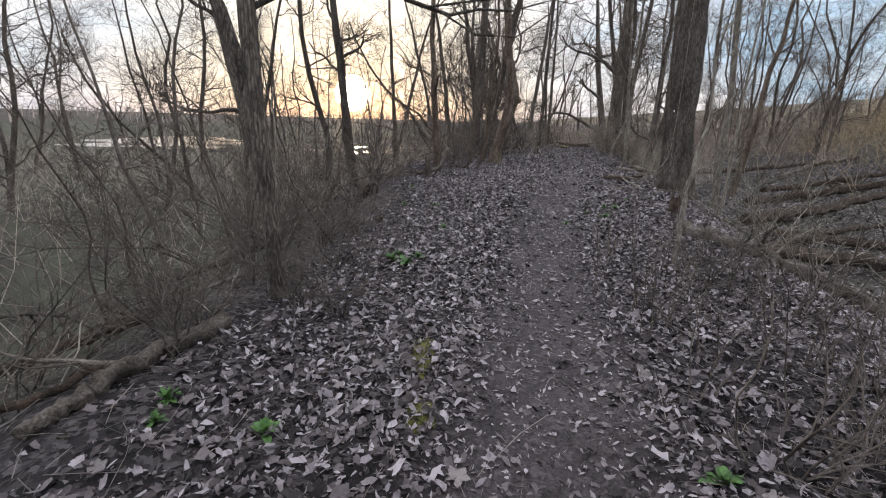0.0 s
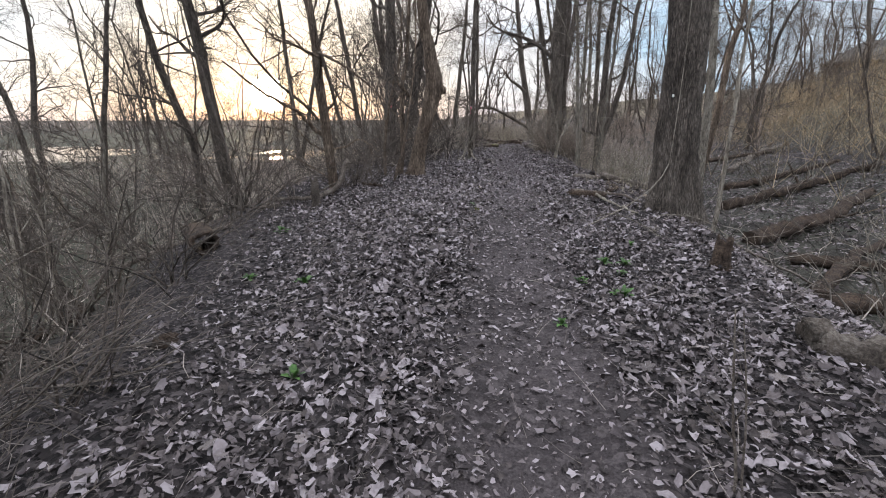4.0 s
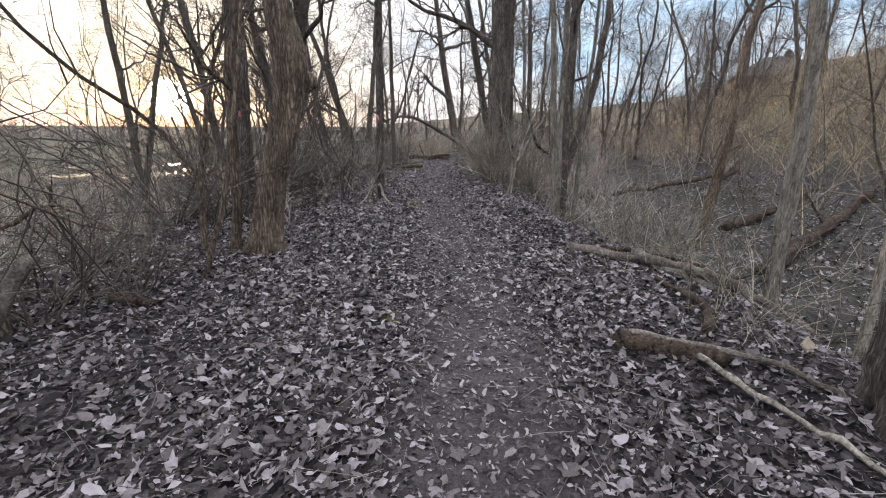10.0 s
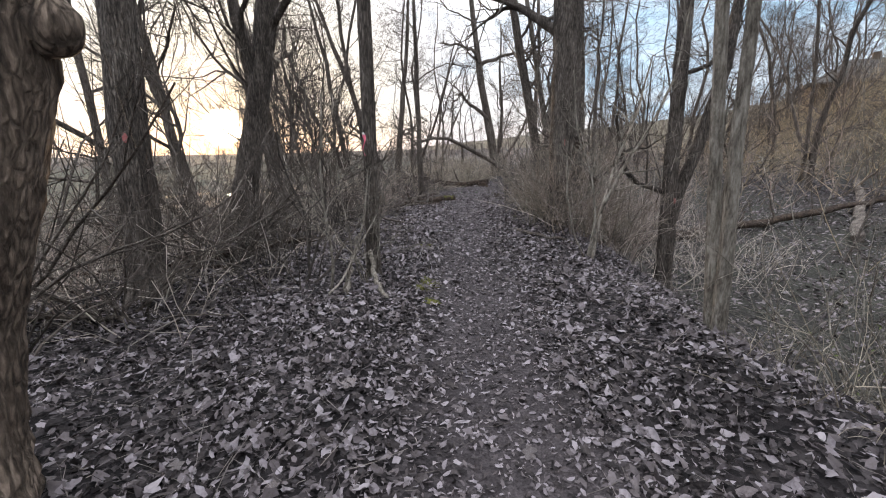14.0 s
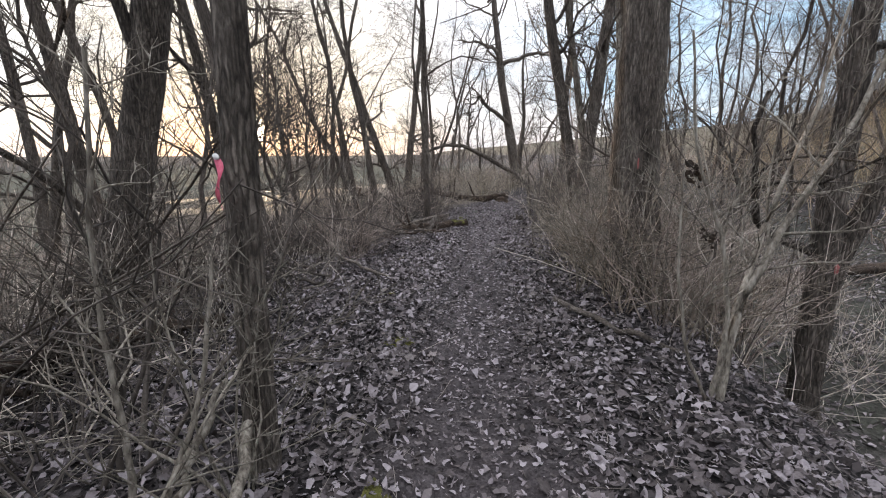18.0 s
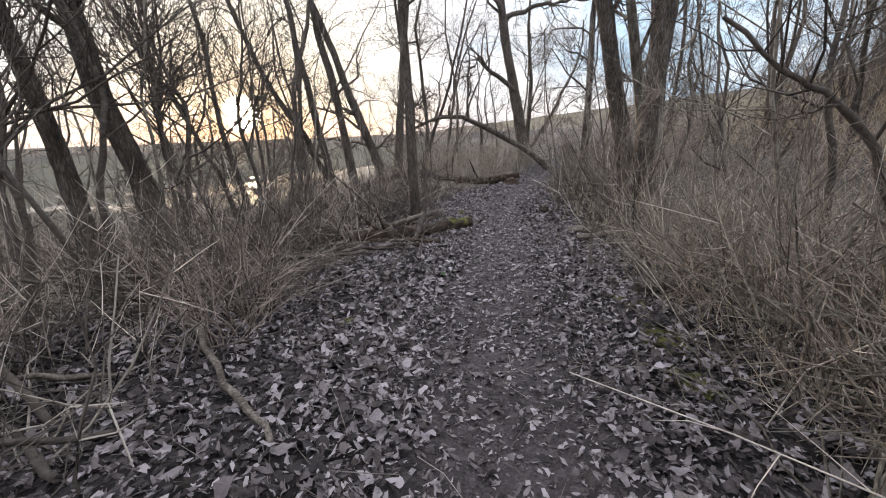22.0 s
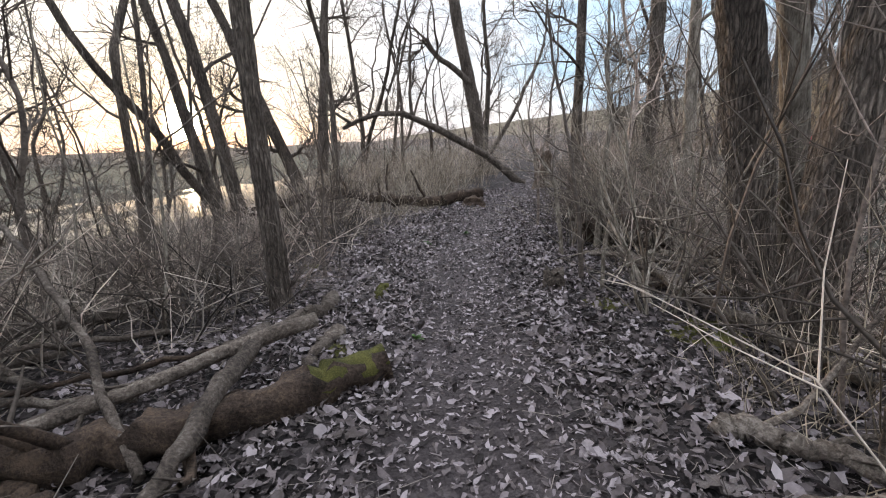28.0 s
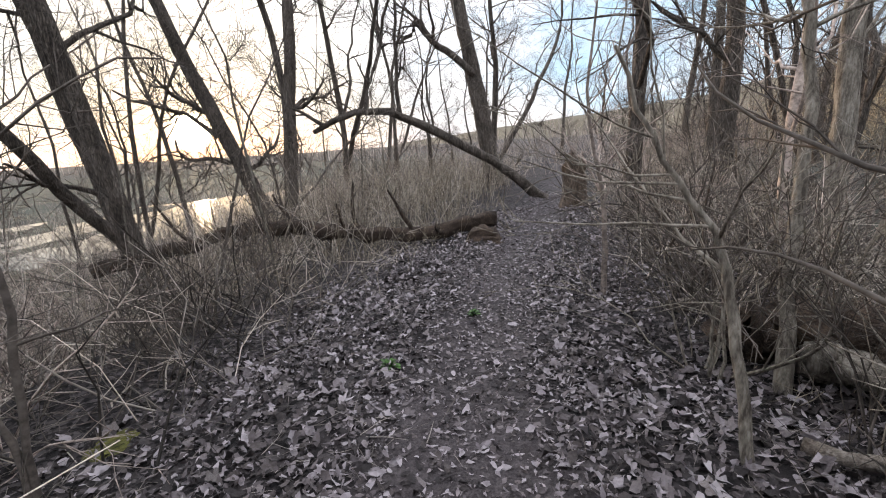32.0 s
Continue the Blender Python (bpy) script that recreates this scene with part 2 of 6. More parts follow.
BUD = material("yellow_green_buds", [(0.1, 0.13, 0.03), (0.2, 0.24, 0.06)], 20, 90, 0.6, 0.1, 1, 0.3, spec=0.3)
MOSS = material("moss", [(0.04, 0.04, 0.014), (0.1, 0.097, 0.025), (0.19, 0.175, 0.05)], 12, 160, 0.95, 1.0, 1, 0.2)
LOGWOOD = material("weathered_log", [(0.0442, 0.0354, 0.0298), (0.122, 0.0994, 0.0829), (0.254, 0.221, 0.191)], 5, 50, 0.95, 1.0, 1, 0.3)
ROTTEN = material("rotten_dark_wood", [(0.0173, 0.0125, 0.0096), (0.0576, 0.0403, 0.0307), (0.115, 0.0816, 0.0576)], 7, 60, 0.95, 1.0, 1, 0.2)
CUTWOOD = material("pale_split_wood", [(0.25, 0.19, 0.13), (0.42, 0.34, 0.26)], 6, 70, 0.8, 0.4, 1, 0.1)
PAINT_WHITE = material("white_blaze_paint", [(0.55, 0.52, 0.5), (0.75, 0.72, 0.7)], 20, 90, 0.6, 0.3, 1, 0.1)
PAINT_RED = material("red_blaze_paint", [(0.28, 0.09, 0.085), (0.42, 0.15, 0.14)], 20, 90, 0.6, 0.3, 1, 0.1)
# olive-brown hill brush, warmed in colour for the low sun on the slope
HILL_BRUSH = material("olive_brown_brush", [(0.14, 0.108, 0.07), (0.4, 0.312, 0.207)], 0.3, 3, 0.95, 0.0, 1, 0.35, island=True)
LITTER_TWIG = material("litter_twigs", [(0.05, 0.041, 0.035), (0.15, 0.128, 0.115), (0.27, 0.235, 0.21)], 3, 30, 0.9, 0.0, 1, 0.3, island=True)
RIBBON = material("pink_ribbon", [(0.7, 0.1, 0.18), (0.85, 0.2, 0.28)], 20, 90, 0.4, 0.1, 1, 0.1, spec=0.5)
# pale, low-contrast wood: the haze over the distance is put into its colour
FAR_WOOD = material("hazed_far_woods", [(0.218, 0.18, 0.158), (0.411, 0.345, 0.302)], 0.3, 3, 0.95, 0.0, 1, 0.3, island=True)


def ground_material():
    """Trodden dark earth on the path, leaf mould with painted gap shade beside it, greenish damp floor lower down."""
    m = bpy.data.materials.new("woodland_floor")
    m.use_nodes = True
    n, l = m.node_tree.nodes, m.node_tree.links
    b = n["Principled BSDF"]
    b.inputs["Roughness"].default_value, b.inputs["Specular IOR Level"].default_value = 0.9, 0.2
    co = n.new("ShaderNodeTexCoord")
    cells = n.new("ShaderNodeTexVoronoi")
    cells.inputs["Scale"].default_value = 26
    warp = n.new("ShaderNodeTexNoise")
    warp.inputs["Scale"].default_value, warp.inputs["Detail"].default_value = 9, 4
    bend = n.new("ShaderNodeVectorMath")
    bend.operation = "MULTIPLY_ADD"
    bend.inputs[1].default_value = (0.12, 0.12, 0.12)
    l.new(co.outputs["Object"], warp.inputs["Vector"])
    l.new(warp.outputs["Color"], bend.inputs[0])
    l.new(co.outputs["Object"], bend.inputs[2])
    l.new(bend.outputs["Vector"], cells.inputs["Vector"])
    sep = n.new("ShaderNodeSeparateColor")
    l.new(cells.outputs["Color"], sep.inputs["Color"])
    litter = n.new("ShaderNodeValToRGB")
    ramp = litter.color_ramp
    # mould taken to near black: shade in the gaps between leaves, as colour
    ramp.elements[0].color, ramp.elements[1].color = (0.005, 0.004, 0.004, 1), (0.1, 0.085, 0.085, 1)
    mid = ramp.elements.new(0.55)
    mid.color = (0.026, 0.021, 0.021, 1)
    l.new(sep.outputs["Red"], litter.inputs["Fac"])
    grit = n.new("ShaderNodeTexNoise")
    grit.inputs["Scale"].default_value, grit.inputs["Detail"].default_value, grit.inputs["Roughness"].default_value = 70, 6, 0.7
    earth = n.new("ShaderNodeValToRGB")
    earth.color_ramp.elements[0].position, earth.color_ramp.elements[1].position = 0.3, 0.75
    earth.color_ramp.elements[0].color, earth.color_ramp.elements[1].color = (0.026, 0.021, 0.021, 1), (0.16, 0.134, 0.137, 1)
    l.new(co.outputs["Object"], grit.inputs["Vector"])
    l.new(grit.outputs["Fac"], earth.inputs["Fac"])
    big = n.new("ShaderNodeTexNoise")
    big.inputs["Scale"].default_value, big.inputs["Detail"].default_value = 1.1, 5
    l.new(co.outputs["Object"], big.inputs["Vector"])
    part_of = n.new("ShaderNodeAttribute")
    part_of.attribute_name = "ground_kind"
    sp = n.new("ShaderNodeSeparateColor")
    l.new(part_of.outputs["Color"], sp.inputs["Color"])
    trod = n.new("ShaderNodeMath")
    trod.operation = "MULTIPLY_ADD"
    trod.inputs[1].default_value = 0.7
    off = n.new("ShaderNodeMath")
    off.operation = "MULTIPLY_ADD"
    off.inputs[1].default_value, off.inputs[2].default_value = 1.3, -0.72
    l.new(big.outputs["Fac"], off.inputs[0])
    l.new(sp.outputs["Red"], trod.inputs[0])
    l.new(off.outputs["Value"], trod.inputs[2])
    trod.use_clamp = True
    one = n.new("ShaderNodeMix")
    one.data_type = "RGBA"
    l.new(trod.outputs["Value"], one.inputs["Factor"])
    l.new(litter.outputs["Color"], one.inputs[6])
    l.new(earth.outputs["Color"], one.inputs[7])
    damp = n.new("ShaderNodeValToRGB")
    damp.color_ramp.elements[0].position, damp.color_ramp.elements[1].position = 0.35, 0.7
    damp.color_ramp.elements[0].color, damp.color_ramp.elements[1].color = (0.04, 0.037, 0.03, 1), (0.075, 0.077, 0.053, 1)
    l.new(big.outputs["Fac"], damp.inputs["Fac"])
    two = n.new("ShaderNodeMix")
    two.data_type = "RGBA"
    l.new(sp.outputs["Green"], two.inputs["Factor"])
    l.new(one.outputs[2], two.inputs[6])
    wet = n.new("ShaderNodeMix")
    wet.data_type, wet.blend_type = "RGBA", "OVERLAY"
    wet.inputs["Factor"].default_value = 0.75
    spots = n.new("ShaderNodeTexNoise")
    spots.inputs["Scale"].default_value, spots.inputs["Detail"].default_value, spots.inputs["Roughness"].default_value = 14, 8, 0.75
    l.new(co.outputs["Object"], spots.inputs["Vector"])
    l.new(damp.outputs["Color"], wet.inputs[6])
    l.new(spots.outputs["Fac"], wet.inputs[7])
    l.new(wet.outputs[2], two.inputs[7])
    # hillside floor: the low sun's warmth is mixed into the base colour
    sun_tint = n.new("ShaderNodeMix")
    sun_tint.data_type = "RGBA"
    sun_tint.inputs[7].default_value = (0.108, 0.091, 0.064, 1)
    l.new(sp.outputs["Blue"], sun_tint.inputs["Factor"])
    l.new(two.outputs[2], sun_tint.inputs[6])
    l.new(sun_tint.outputs[2], b.inputs["Base Color"])
    bp = n.new("ShaderNodeBump")
    bp.inputs["Strength"].default_value, bp.inputs["Distance"].default_value = 0.7, 0.03
    mixh = n.new("ShaderNodeMath")
    mixh.operation = "ADD"
    l.new(cells.outputs["Distance"], mixh.inputs[0])
    l.new(grit.outputs["Fac"], mixh.inputs[1])
    l.new(mixh.outputs["Value"], bp.inputs["Height"])
    l.new(bp.outputs["Normal"], b.inputs["Normal"])
    return m


FLOOR = ground_material()
WATER = bpy.data.materials.new("still_water")
WATER.use_nodes = True
_wb = WATER.node_tree.nodes["Principled BSDF"]
_wb.inputs["Base Color"].default_value, _wb.inputs["Roughness"].default_value, _wb.inputs["Specular IOR Level"].default_value = (0.03, 0.032, 0.03, 1), 0.07, 0.2
_wr = WATER.node_tree.nodes.new("ShaderNodeTexNoise")
_wr.inputs["Scale"].default_value = 1.5
_wp = WATER.node_tree.nodes.new("ShaderNodeBump")
_wp.inputs["Strength"].default_value = 0.06
WATER.node_tree.links.new(_wr.outputs["Fac"], _wp.inputs["Height"])
WATER.node_tree.links.new(_wp.outputs["Normal"], _wb.inputs["Normal"])

# ---- lie of the land: a low leaf-strewn bank with the path on its crest ----
YS = [-30, -4, 0, 4.1, 7.2, 8.9, 12, 15, 17, 20, 23, 26.8, 30, 33, 36, 40, 46, 60, 120]
XC = [-3.0, -0.3, 0.33, 1.1, 1.72, 2.25, 3.18, 3.92, 4.42, 5.15, 6.08, 7.38, 8.45, 10.05, 12.3, 15.0, 19.0, 27.0, 60.0]
ZC = [-0.3, -0.08, 0.0, 0.02, 0.13, 0.2, 0.27, 0.31, 0.39, 0.43, 0.34, 0.13, 0.0, -0.06, -0.1, -0.1, -0.1, 0.0, 0.0]
LEFT = [2.0, 2.0, 2.1, 2.3, 2.7, 3.0, 4.2, 4.6, 4.4, 4.2, 4.2, 3.6, 3.2, 3.2, 4.0, 6.0, 8.0, 10.0, 12.0]
RIGHT = [2.4, 2.4, 2.4, 2.4, 2.3, 2.3, 2.1, 1.7, 1.5, 1.6, 1.9, 2.2, 2.6, 3.0, 5.0, 7.0, 9.0, 10.0, 12.0]


def smooth(a, b, v):
    s = np.clip((v - a) / (b - a), 0, 1)
    return s * s * (3 - 2 * s)


def waves(x, y, scale, seed):
    """Rolling uneven ground, between about -1 and 1."""
    r = np.random.RandomState(seed)
    total = 0
    for k in range(5):
        a, p = r.rand() * 6.28, r.rand() * 6.28
        f = (0.7 + 0.9 * r.rand()) / scale
        total = total + np.sin(f * (x * np.cos(a) + y * np.sin(a)) + p)
    return total / 2.6


def land(x, y):
    """Height of the ground."""
    x, y = np.asarray(x, float), np.asarray(y, float)
    xc, zc = np.interp(y, YS, XC), np.interp(y, YS, ZC)
    d = x - xc
    le, ri = np.interp(y, YS, LEFT), np.interp(y, YS, RIGHT)
    down_left = smooth(le, le + 5.5, -d) * (1.95 + zc) + smooth(0.6, le, -d) * 0.12
    down_right = smooth(ri, ri + 2.6, d) * (0.75 + zc)
    climb = smooth(8, 14, d) * 0.5 + smooth(13.5, 40, d - 0.12 * np.maximum(0, y - 40)) * 9.0 * smooth(-40, 5, y)
    far = smooth(70, 170, y + 0.5 * np.abs(x)) * 1.5
    hollow = -0.06 * np.exp(-(d / 0.42) ** 2) + 0.05 * np.exp(-((d + 0.95) / 0.5) ** 2)
    mound = 0.16 * np.exp(-(((x - 0.9) / 1.0) ** 2 + ((y - 9.6) / 1.6) ** 2))
    off = smooth(0.4, 1.6, np.abs(d))
    rough = 0.03 * waves(x, y, 0.35, 3) * (0.3 + off) + 0.09 * waves(x, y, 1.4, 5) * off * smooth(1.0, 4.0, np.abs(d)) + 0.25 * waves(x, y, 9, 7) * smooth(6, 14, np.abs(d))
    return zc - down_left - down_right + climb + far + hollow + mound + rough

# ---- mesh helpers ----


def mesh_of(name, verts, faces, mat, smooth_faces=True):
    """A mesh from an array of points and an array of faces that all have as many corners."""
    verts, faces = np.asarray(verts, np.float32), np.asarray(faces, np.int32)
    me = bpy.data.meshes.new(name)
    count, corners = faces.shape
    me.vertices.add(len(verts))
    me.vertices.foreach_set("co", verts.ravel())
    me.loops.add(count * corners)
    me.loops.foreach_set("vertex_index", faces.ravel())
    me.polygons.add(count)
    me.polygons.foreach_set("loop_start", np.arange(0, count * corners, corners, dtype=np.int32))
    me.polygons.foreach_set("use_smooth", np.full(count, smooth_faces))
    me.update(calc_edges=True)
    me.materials.append(mat)
    return me


def part(name, me, parent, label=""):
    ob = new(name, me)
    ob.parent = parent
    return tagged(ob, label) if label else ob


def bm_mesh(name, bm, mat, smooth_faces=True):
    me = bpy.data.meshes.new(name)
    for f in bm.faces:
        f.smooth = smooth_faces
    bm.to_mesh(me)
    bm.free()
    me.materials.append(mat)
    return me


def unit(v):
    return v / np.maximum(np.linalg.norm(v, axis=-1, keepdims=True), 1e-9)


def tubes(pts, rad, sides=3):
    """Tapered tubes along polylines: pts (count, n, 3), rad (count, n)."""
    pts, rad = np.asarray(pts, float), np.asarray(rad, float)
    c, n, _ = pts.shape
    tan = unit(np.gradient(pts, axis=1))
    ref = np.where(np.abs(tan[..., 2:3]) > 0.9, np.array([1.0, 0, 0]), np.array([0, 0, 1.0]))
    a = unit(np.cross(tan, ref))
    b = np.cross(tan, a)
    ang = np.arange(sides) * 2 * np.pi / sides
    ring = pts[:, :, None] + rad[:, :, None, None] * (np.cos(ang)[:, None] * a[:, :, None] + np.sin(ang)[:, None] * b[:, :, None])
    i = np.arange(c * n * sides).reshape(c, n, sides)
    j = np.roll(i, -1, axis=2)
    quads = np.stack([i[:, :-1], j[:, :-1], j[:, 1:], i[:, 1:]], axis=-1).reshape(-1, 4)
    return ring.reshape(-1, 3), quads


def joined(pieces):
    """Several (points, faces) as one."""
    vs, fs, k = [], [], 0
    for v, f in pieces:
        vs.append(v)
        fs.append(f + k)
        k += len(v)
    return np.concatenate(vs), np.concatenate(fs)


def wander(start, way, length, n, rng, crook=0.25, up=0.1):
    """Crooked lines that grow from start along way."""
    c = len(start)
    pts = np.zeros((c, n, 3))
    pts[:, 0] = start
    d = unit(way)
    step = (np.asarray(length) / (n - 1)).reshape(-1, 1)
    for k in range(1, n):
        d = unit(d + crook * rng.normal(size=(c, 3)) + np.array([0, 0, up]))
        pts[:, k] = pts[:, k - 1] + d * step
    return pts


def sprout(pts, rad, per, rng, low, length, angle, n, thin=0.55, crook=0.25, up=0.15, shorten=0.6, least=0.003):
    """Side shoots from lines: per shoots each, beyond the share low of their length."""
    c, m, _ = pts.shape
    u = low + (0.99 - low) * rng.rand(c, per) ** 0.85
    f = u * (m - 1)
    k = np.minimum(f.astype(int), m - 2)
    w = (f - k)[..., None]
    row = np.arange(c)[:, None]
    p = pts[row, k] * (1 - w) + pts[row, k + 1] * w
    r = rad[row, k] * (1 - w[..., 0]) + rad[row, k + 1] * w[..., 0]
    t = unit(pts[row, k + 1] - pts[row, k])
    side = unit(np.cross(t, rng.normal(size=t.shape)))
    an = np.radians(angle) * (0.7 + 0.6 * rng.rand(c, per))[..., None]
    way = t * np.cos(an) + side * np.sin(an)
    ln = length * (0.5 + 0.8 * rng.rand(c, per)) * (1 - shorten * u)
    lines = wander(p.reshape(-1, 3), way.reshape(-1, 3), ln.ravel(), n, rng, crook, up)
    rr = np.maximum(r * thin, least).ravel()[:, None] * np.linspace(1, 0.35, n)
    return lines, rr


# ---- trees ----


def trunk_mesh(line, radius, rng, mat, sides=26, furrow=0.07, flare=0.45, lumps=0.05, taper=0.72, girth=None):
    """A trunk with flared foot, furrowed bark and uneven girth, along a line of points."""
    n = 64 if sides > 20 else 12
    s = np.linspace(0, 1, n) ** 1.5
    m = len(line)
    pos = np.stack([np.interp(s * (m - 1), np.arange(m), line[:, k]) for k in range(3)], axis=1)
    length = np.linalg.norm(np.diff(line, axis=0), axis=1).sum()
    z = s * length
    r = radius * (1 - taper * s) * (1 + flare * np.exp(-z / (radius * 1.3)))
    if girth is not None:
        r = r * np.interp(s, np.linspace(0, 1, len(girth)), girth)
    ang = np.arange(sides) * 2 * np.pi / sides
    ph = rng.rand(12) * 6.28
    ridge = np.abs(np.sin(ang[None] * (sides * 0.23) + 1.5 * np.sin(z[:, None] * 2.2 + ph[0]) + 0.8 * np.sin(z[:, None] * 7 + ph[1] + ang[None] * 2)))
    foot = np.cos(ang[None] * 5 + ph[2] + np.sin(z[:, None])) * 0.22 * np.exp(-z[:, None] / (radius * 1.2))
    lump = np.sin(ang[None] * 2 + z[:, None] * 1.7 + ph[3]) + np.sin(ang[None] * 3 - z[:, None] * 2.9 + ph[4])
    rr = r[:, None] * (1 + foot + lumps * lump + furrow * (ridge - 0.6) + 0.03 * rng.normal(size=(n, sides)) * (furrow > 0.03))
    tan = unit(np.gradient(pos, axis=0))
    a = unit(np.cross(tan, np.array([0, 1.0, 0])))
    b = np.cross(tan, a)
    ring = pos[:, None] + rr[..., None] * (np.cos(ang)[None, :, None] * a[:, None] + np.sin(ang)[None, :, None] * b[:, None])
    i = np.arange(n * sides).reshape(n, sides)
    j = np.roll(i, -1, axis=1)
    quads = np.stack([i[:-1], j[:-1], j[1:], i[1:]], axis=-1).reshape(-1, 4)
    return mesh_of("trunk", ring.reshape(-1, 3), quads, mat), pos, r


def tree(x, y, seed, radius=0.15, height=11.0, lean=(0.0, 0.0), limbs=7, low=0.25, crook=0.06, mat=None, hero=True, label="", twig_count=5, fork=0.0, limb_len=3.6, sink=0.12, bow=0.0, name="tree", group="trees along the path", subs_each=6, fine_each=2, limb_thin=0.42):
    """A bare tree: a trunk, big limbs with their branches, and fine twigs."""
    rng = np.random.RandomState(seed)
    mat = mat or BARK
    top = tagged(new(name), label or "bare deciduous tree with grey-brown furrowed bark", "tree", group)
    top.location = (x, y, float(land(x, y)) - sink)
    m = 12
    s = np.linspace(0, 1, m)
    line = np.stack([lean[0] * height * s, lean[1] * height * s, height * s], axis=1)
    wob = np.cumsum(rng.normal(size=(m, 2)) * (1.7 if radius > 0.1 or not hero else 1.0) * crook * height / m, axis=0)
    wob -= wob[0]
    line[:, :2] += wob * s[:, None] ** 0.5 + bow * np.sin(np.pi * s)[:, None]
    me, pos, r = trunk_mesh(line, radius, rng, mat, 26 if hero else 9, 0.1 if hero else 0.0)
    part("trunk", me, top)
    tl, tr = pos[None], r[None]
    if fork:
        f0 = np.array([fork])
        k = int(fork * (len(pos) - 1))
        way = unit(pos[k + 1] - pos[k]) + unit(rng.normal(size=3) * np.array([1, 1, 0.0])) * 0.5
        fl = wander(pos[k][None], way[None], np.array([height * (1 - fork)]), 14, rng, 0.1, 0.08)
        fr = np.linspace(r[k] * 0.85, r[-1], 14)[None]
        v, f = tubes(fl, fr, 12 if hero else 7)
        part("limb", mesh_of("limb", v, f, mat), top)
        l2, r2 = sprout(fl, fr, max(2, limbs // 2), rng, 0.2, limb_len, 50, 8, limb_thin, 0.26, 0.1)
    l1, r1 = sprout(tl, tr, limbs, rng, low, limb_len, 58, 8, limb_thin, 0.26, 0.1)
    if fork:
        l1, r1 = np.concatenate([l1, l2]), np.concatenate([r1, r2])
    subs, subr = sprout(l1, r1, subs_each, rng, 0.15, limb_len * 0.5, 48, 5 if hero else 4, 0.58, 0.28, 0.06, 0.45, 0.005)
    sub_of = np.repeat(np.arange(len(l1)), subs_each)
    wood = []
    for k in range(len(l1)):
        pieces = [tubes(l1[k:k + 1], r1[k:k + 1], 6 if hero else 4), tubes(subs[sub_of == k], subr[sub_of == k], 4 if hero else 3)]
        if hero:
            v, f = joined(pieces)
            part("limb", mesh_of("limb", v, f, mat), top)
        else:
            wood += pieces
    tw, twr = sprout(subs, subr, twig_count, rng, 0.15, limb_len * 0.3, 45, 4 if hero else 3, 0.6, 0.28, 0.05, 0.4, 0.0045)
    fine, finer = sprout(tw, twr, fine_each, rng, 0.2, limb_len * 0.17, 42, 3 if hero else 2, 0.75, 0.25, 0.03, 0.3, 0.0038)
    v, f = joined(wood + [tubes(tw, twr, 3), tubes(fine, finer, 3)])
    tagged(part("crown", mesh_of("crown", v, f, TWIG), top), kind="stuff")
    return top


def bough(top, points, r0, r1, seed, mat=None, shoots=6, reach=0.9):
    """A limb of a tree along a few points given from the tree's foot, with side twigs."""
    rng = np.random.RandomState(seed)
    mat = mat or BARK
    pts = np.array(points, float)
    u = np.linspace(0, len(pts) - 1, 16)
    line = np.stack([np.interp(u, np.arange(len(pts)), pts[:, k]) for k in range(3)], 1)
    line[1:-1] = 0.25 * line[:-2] + 0.5 * line[1:-1] + 0.25 * line[2:]
    line[1:-1] += rng.normal(size=(14, 3)) * r0 * 0.3
    r = np.linspace(r0, r1, 16)
    l1, q1 = sprout(line[None], r[None], shoots, rng, 0.25, reach, 48, 6, 0.5, 0.26, 0.06, 0.3, 0.004)
    l2, q2 = sprout(l1, q1, 5, rng, 0.2, reach * 0.45, 45, 4, 0.65, 0.26, 0.04, 0.3, 0.0035)
    v, f = joined([tubes(line[None], r[None], 9), tubes(l1, q1, 4), tubes(l2, q2, 3)])
    return part("limb", mesh_of("limb", v, f, mat), top)


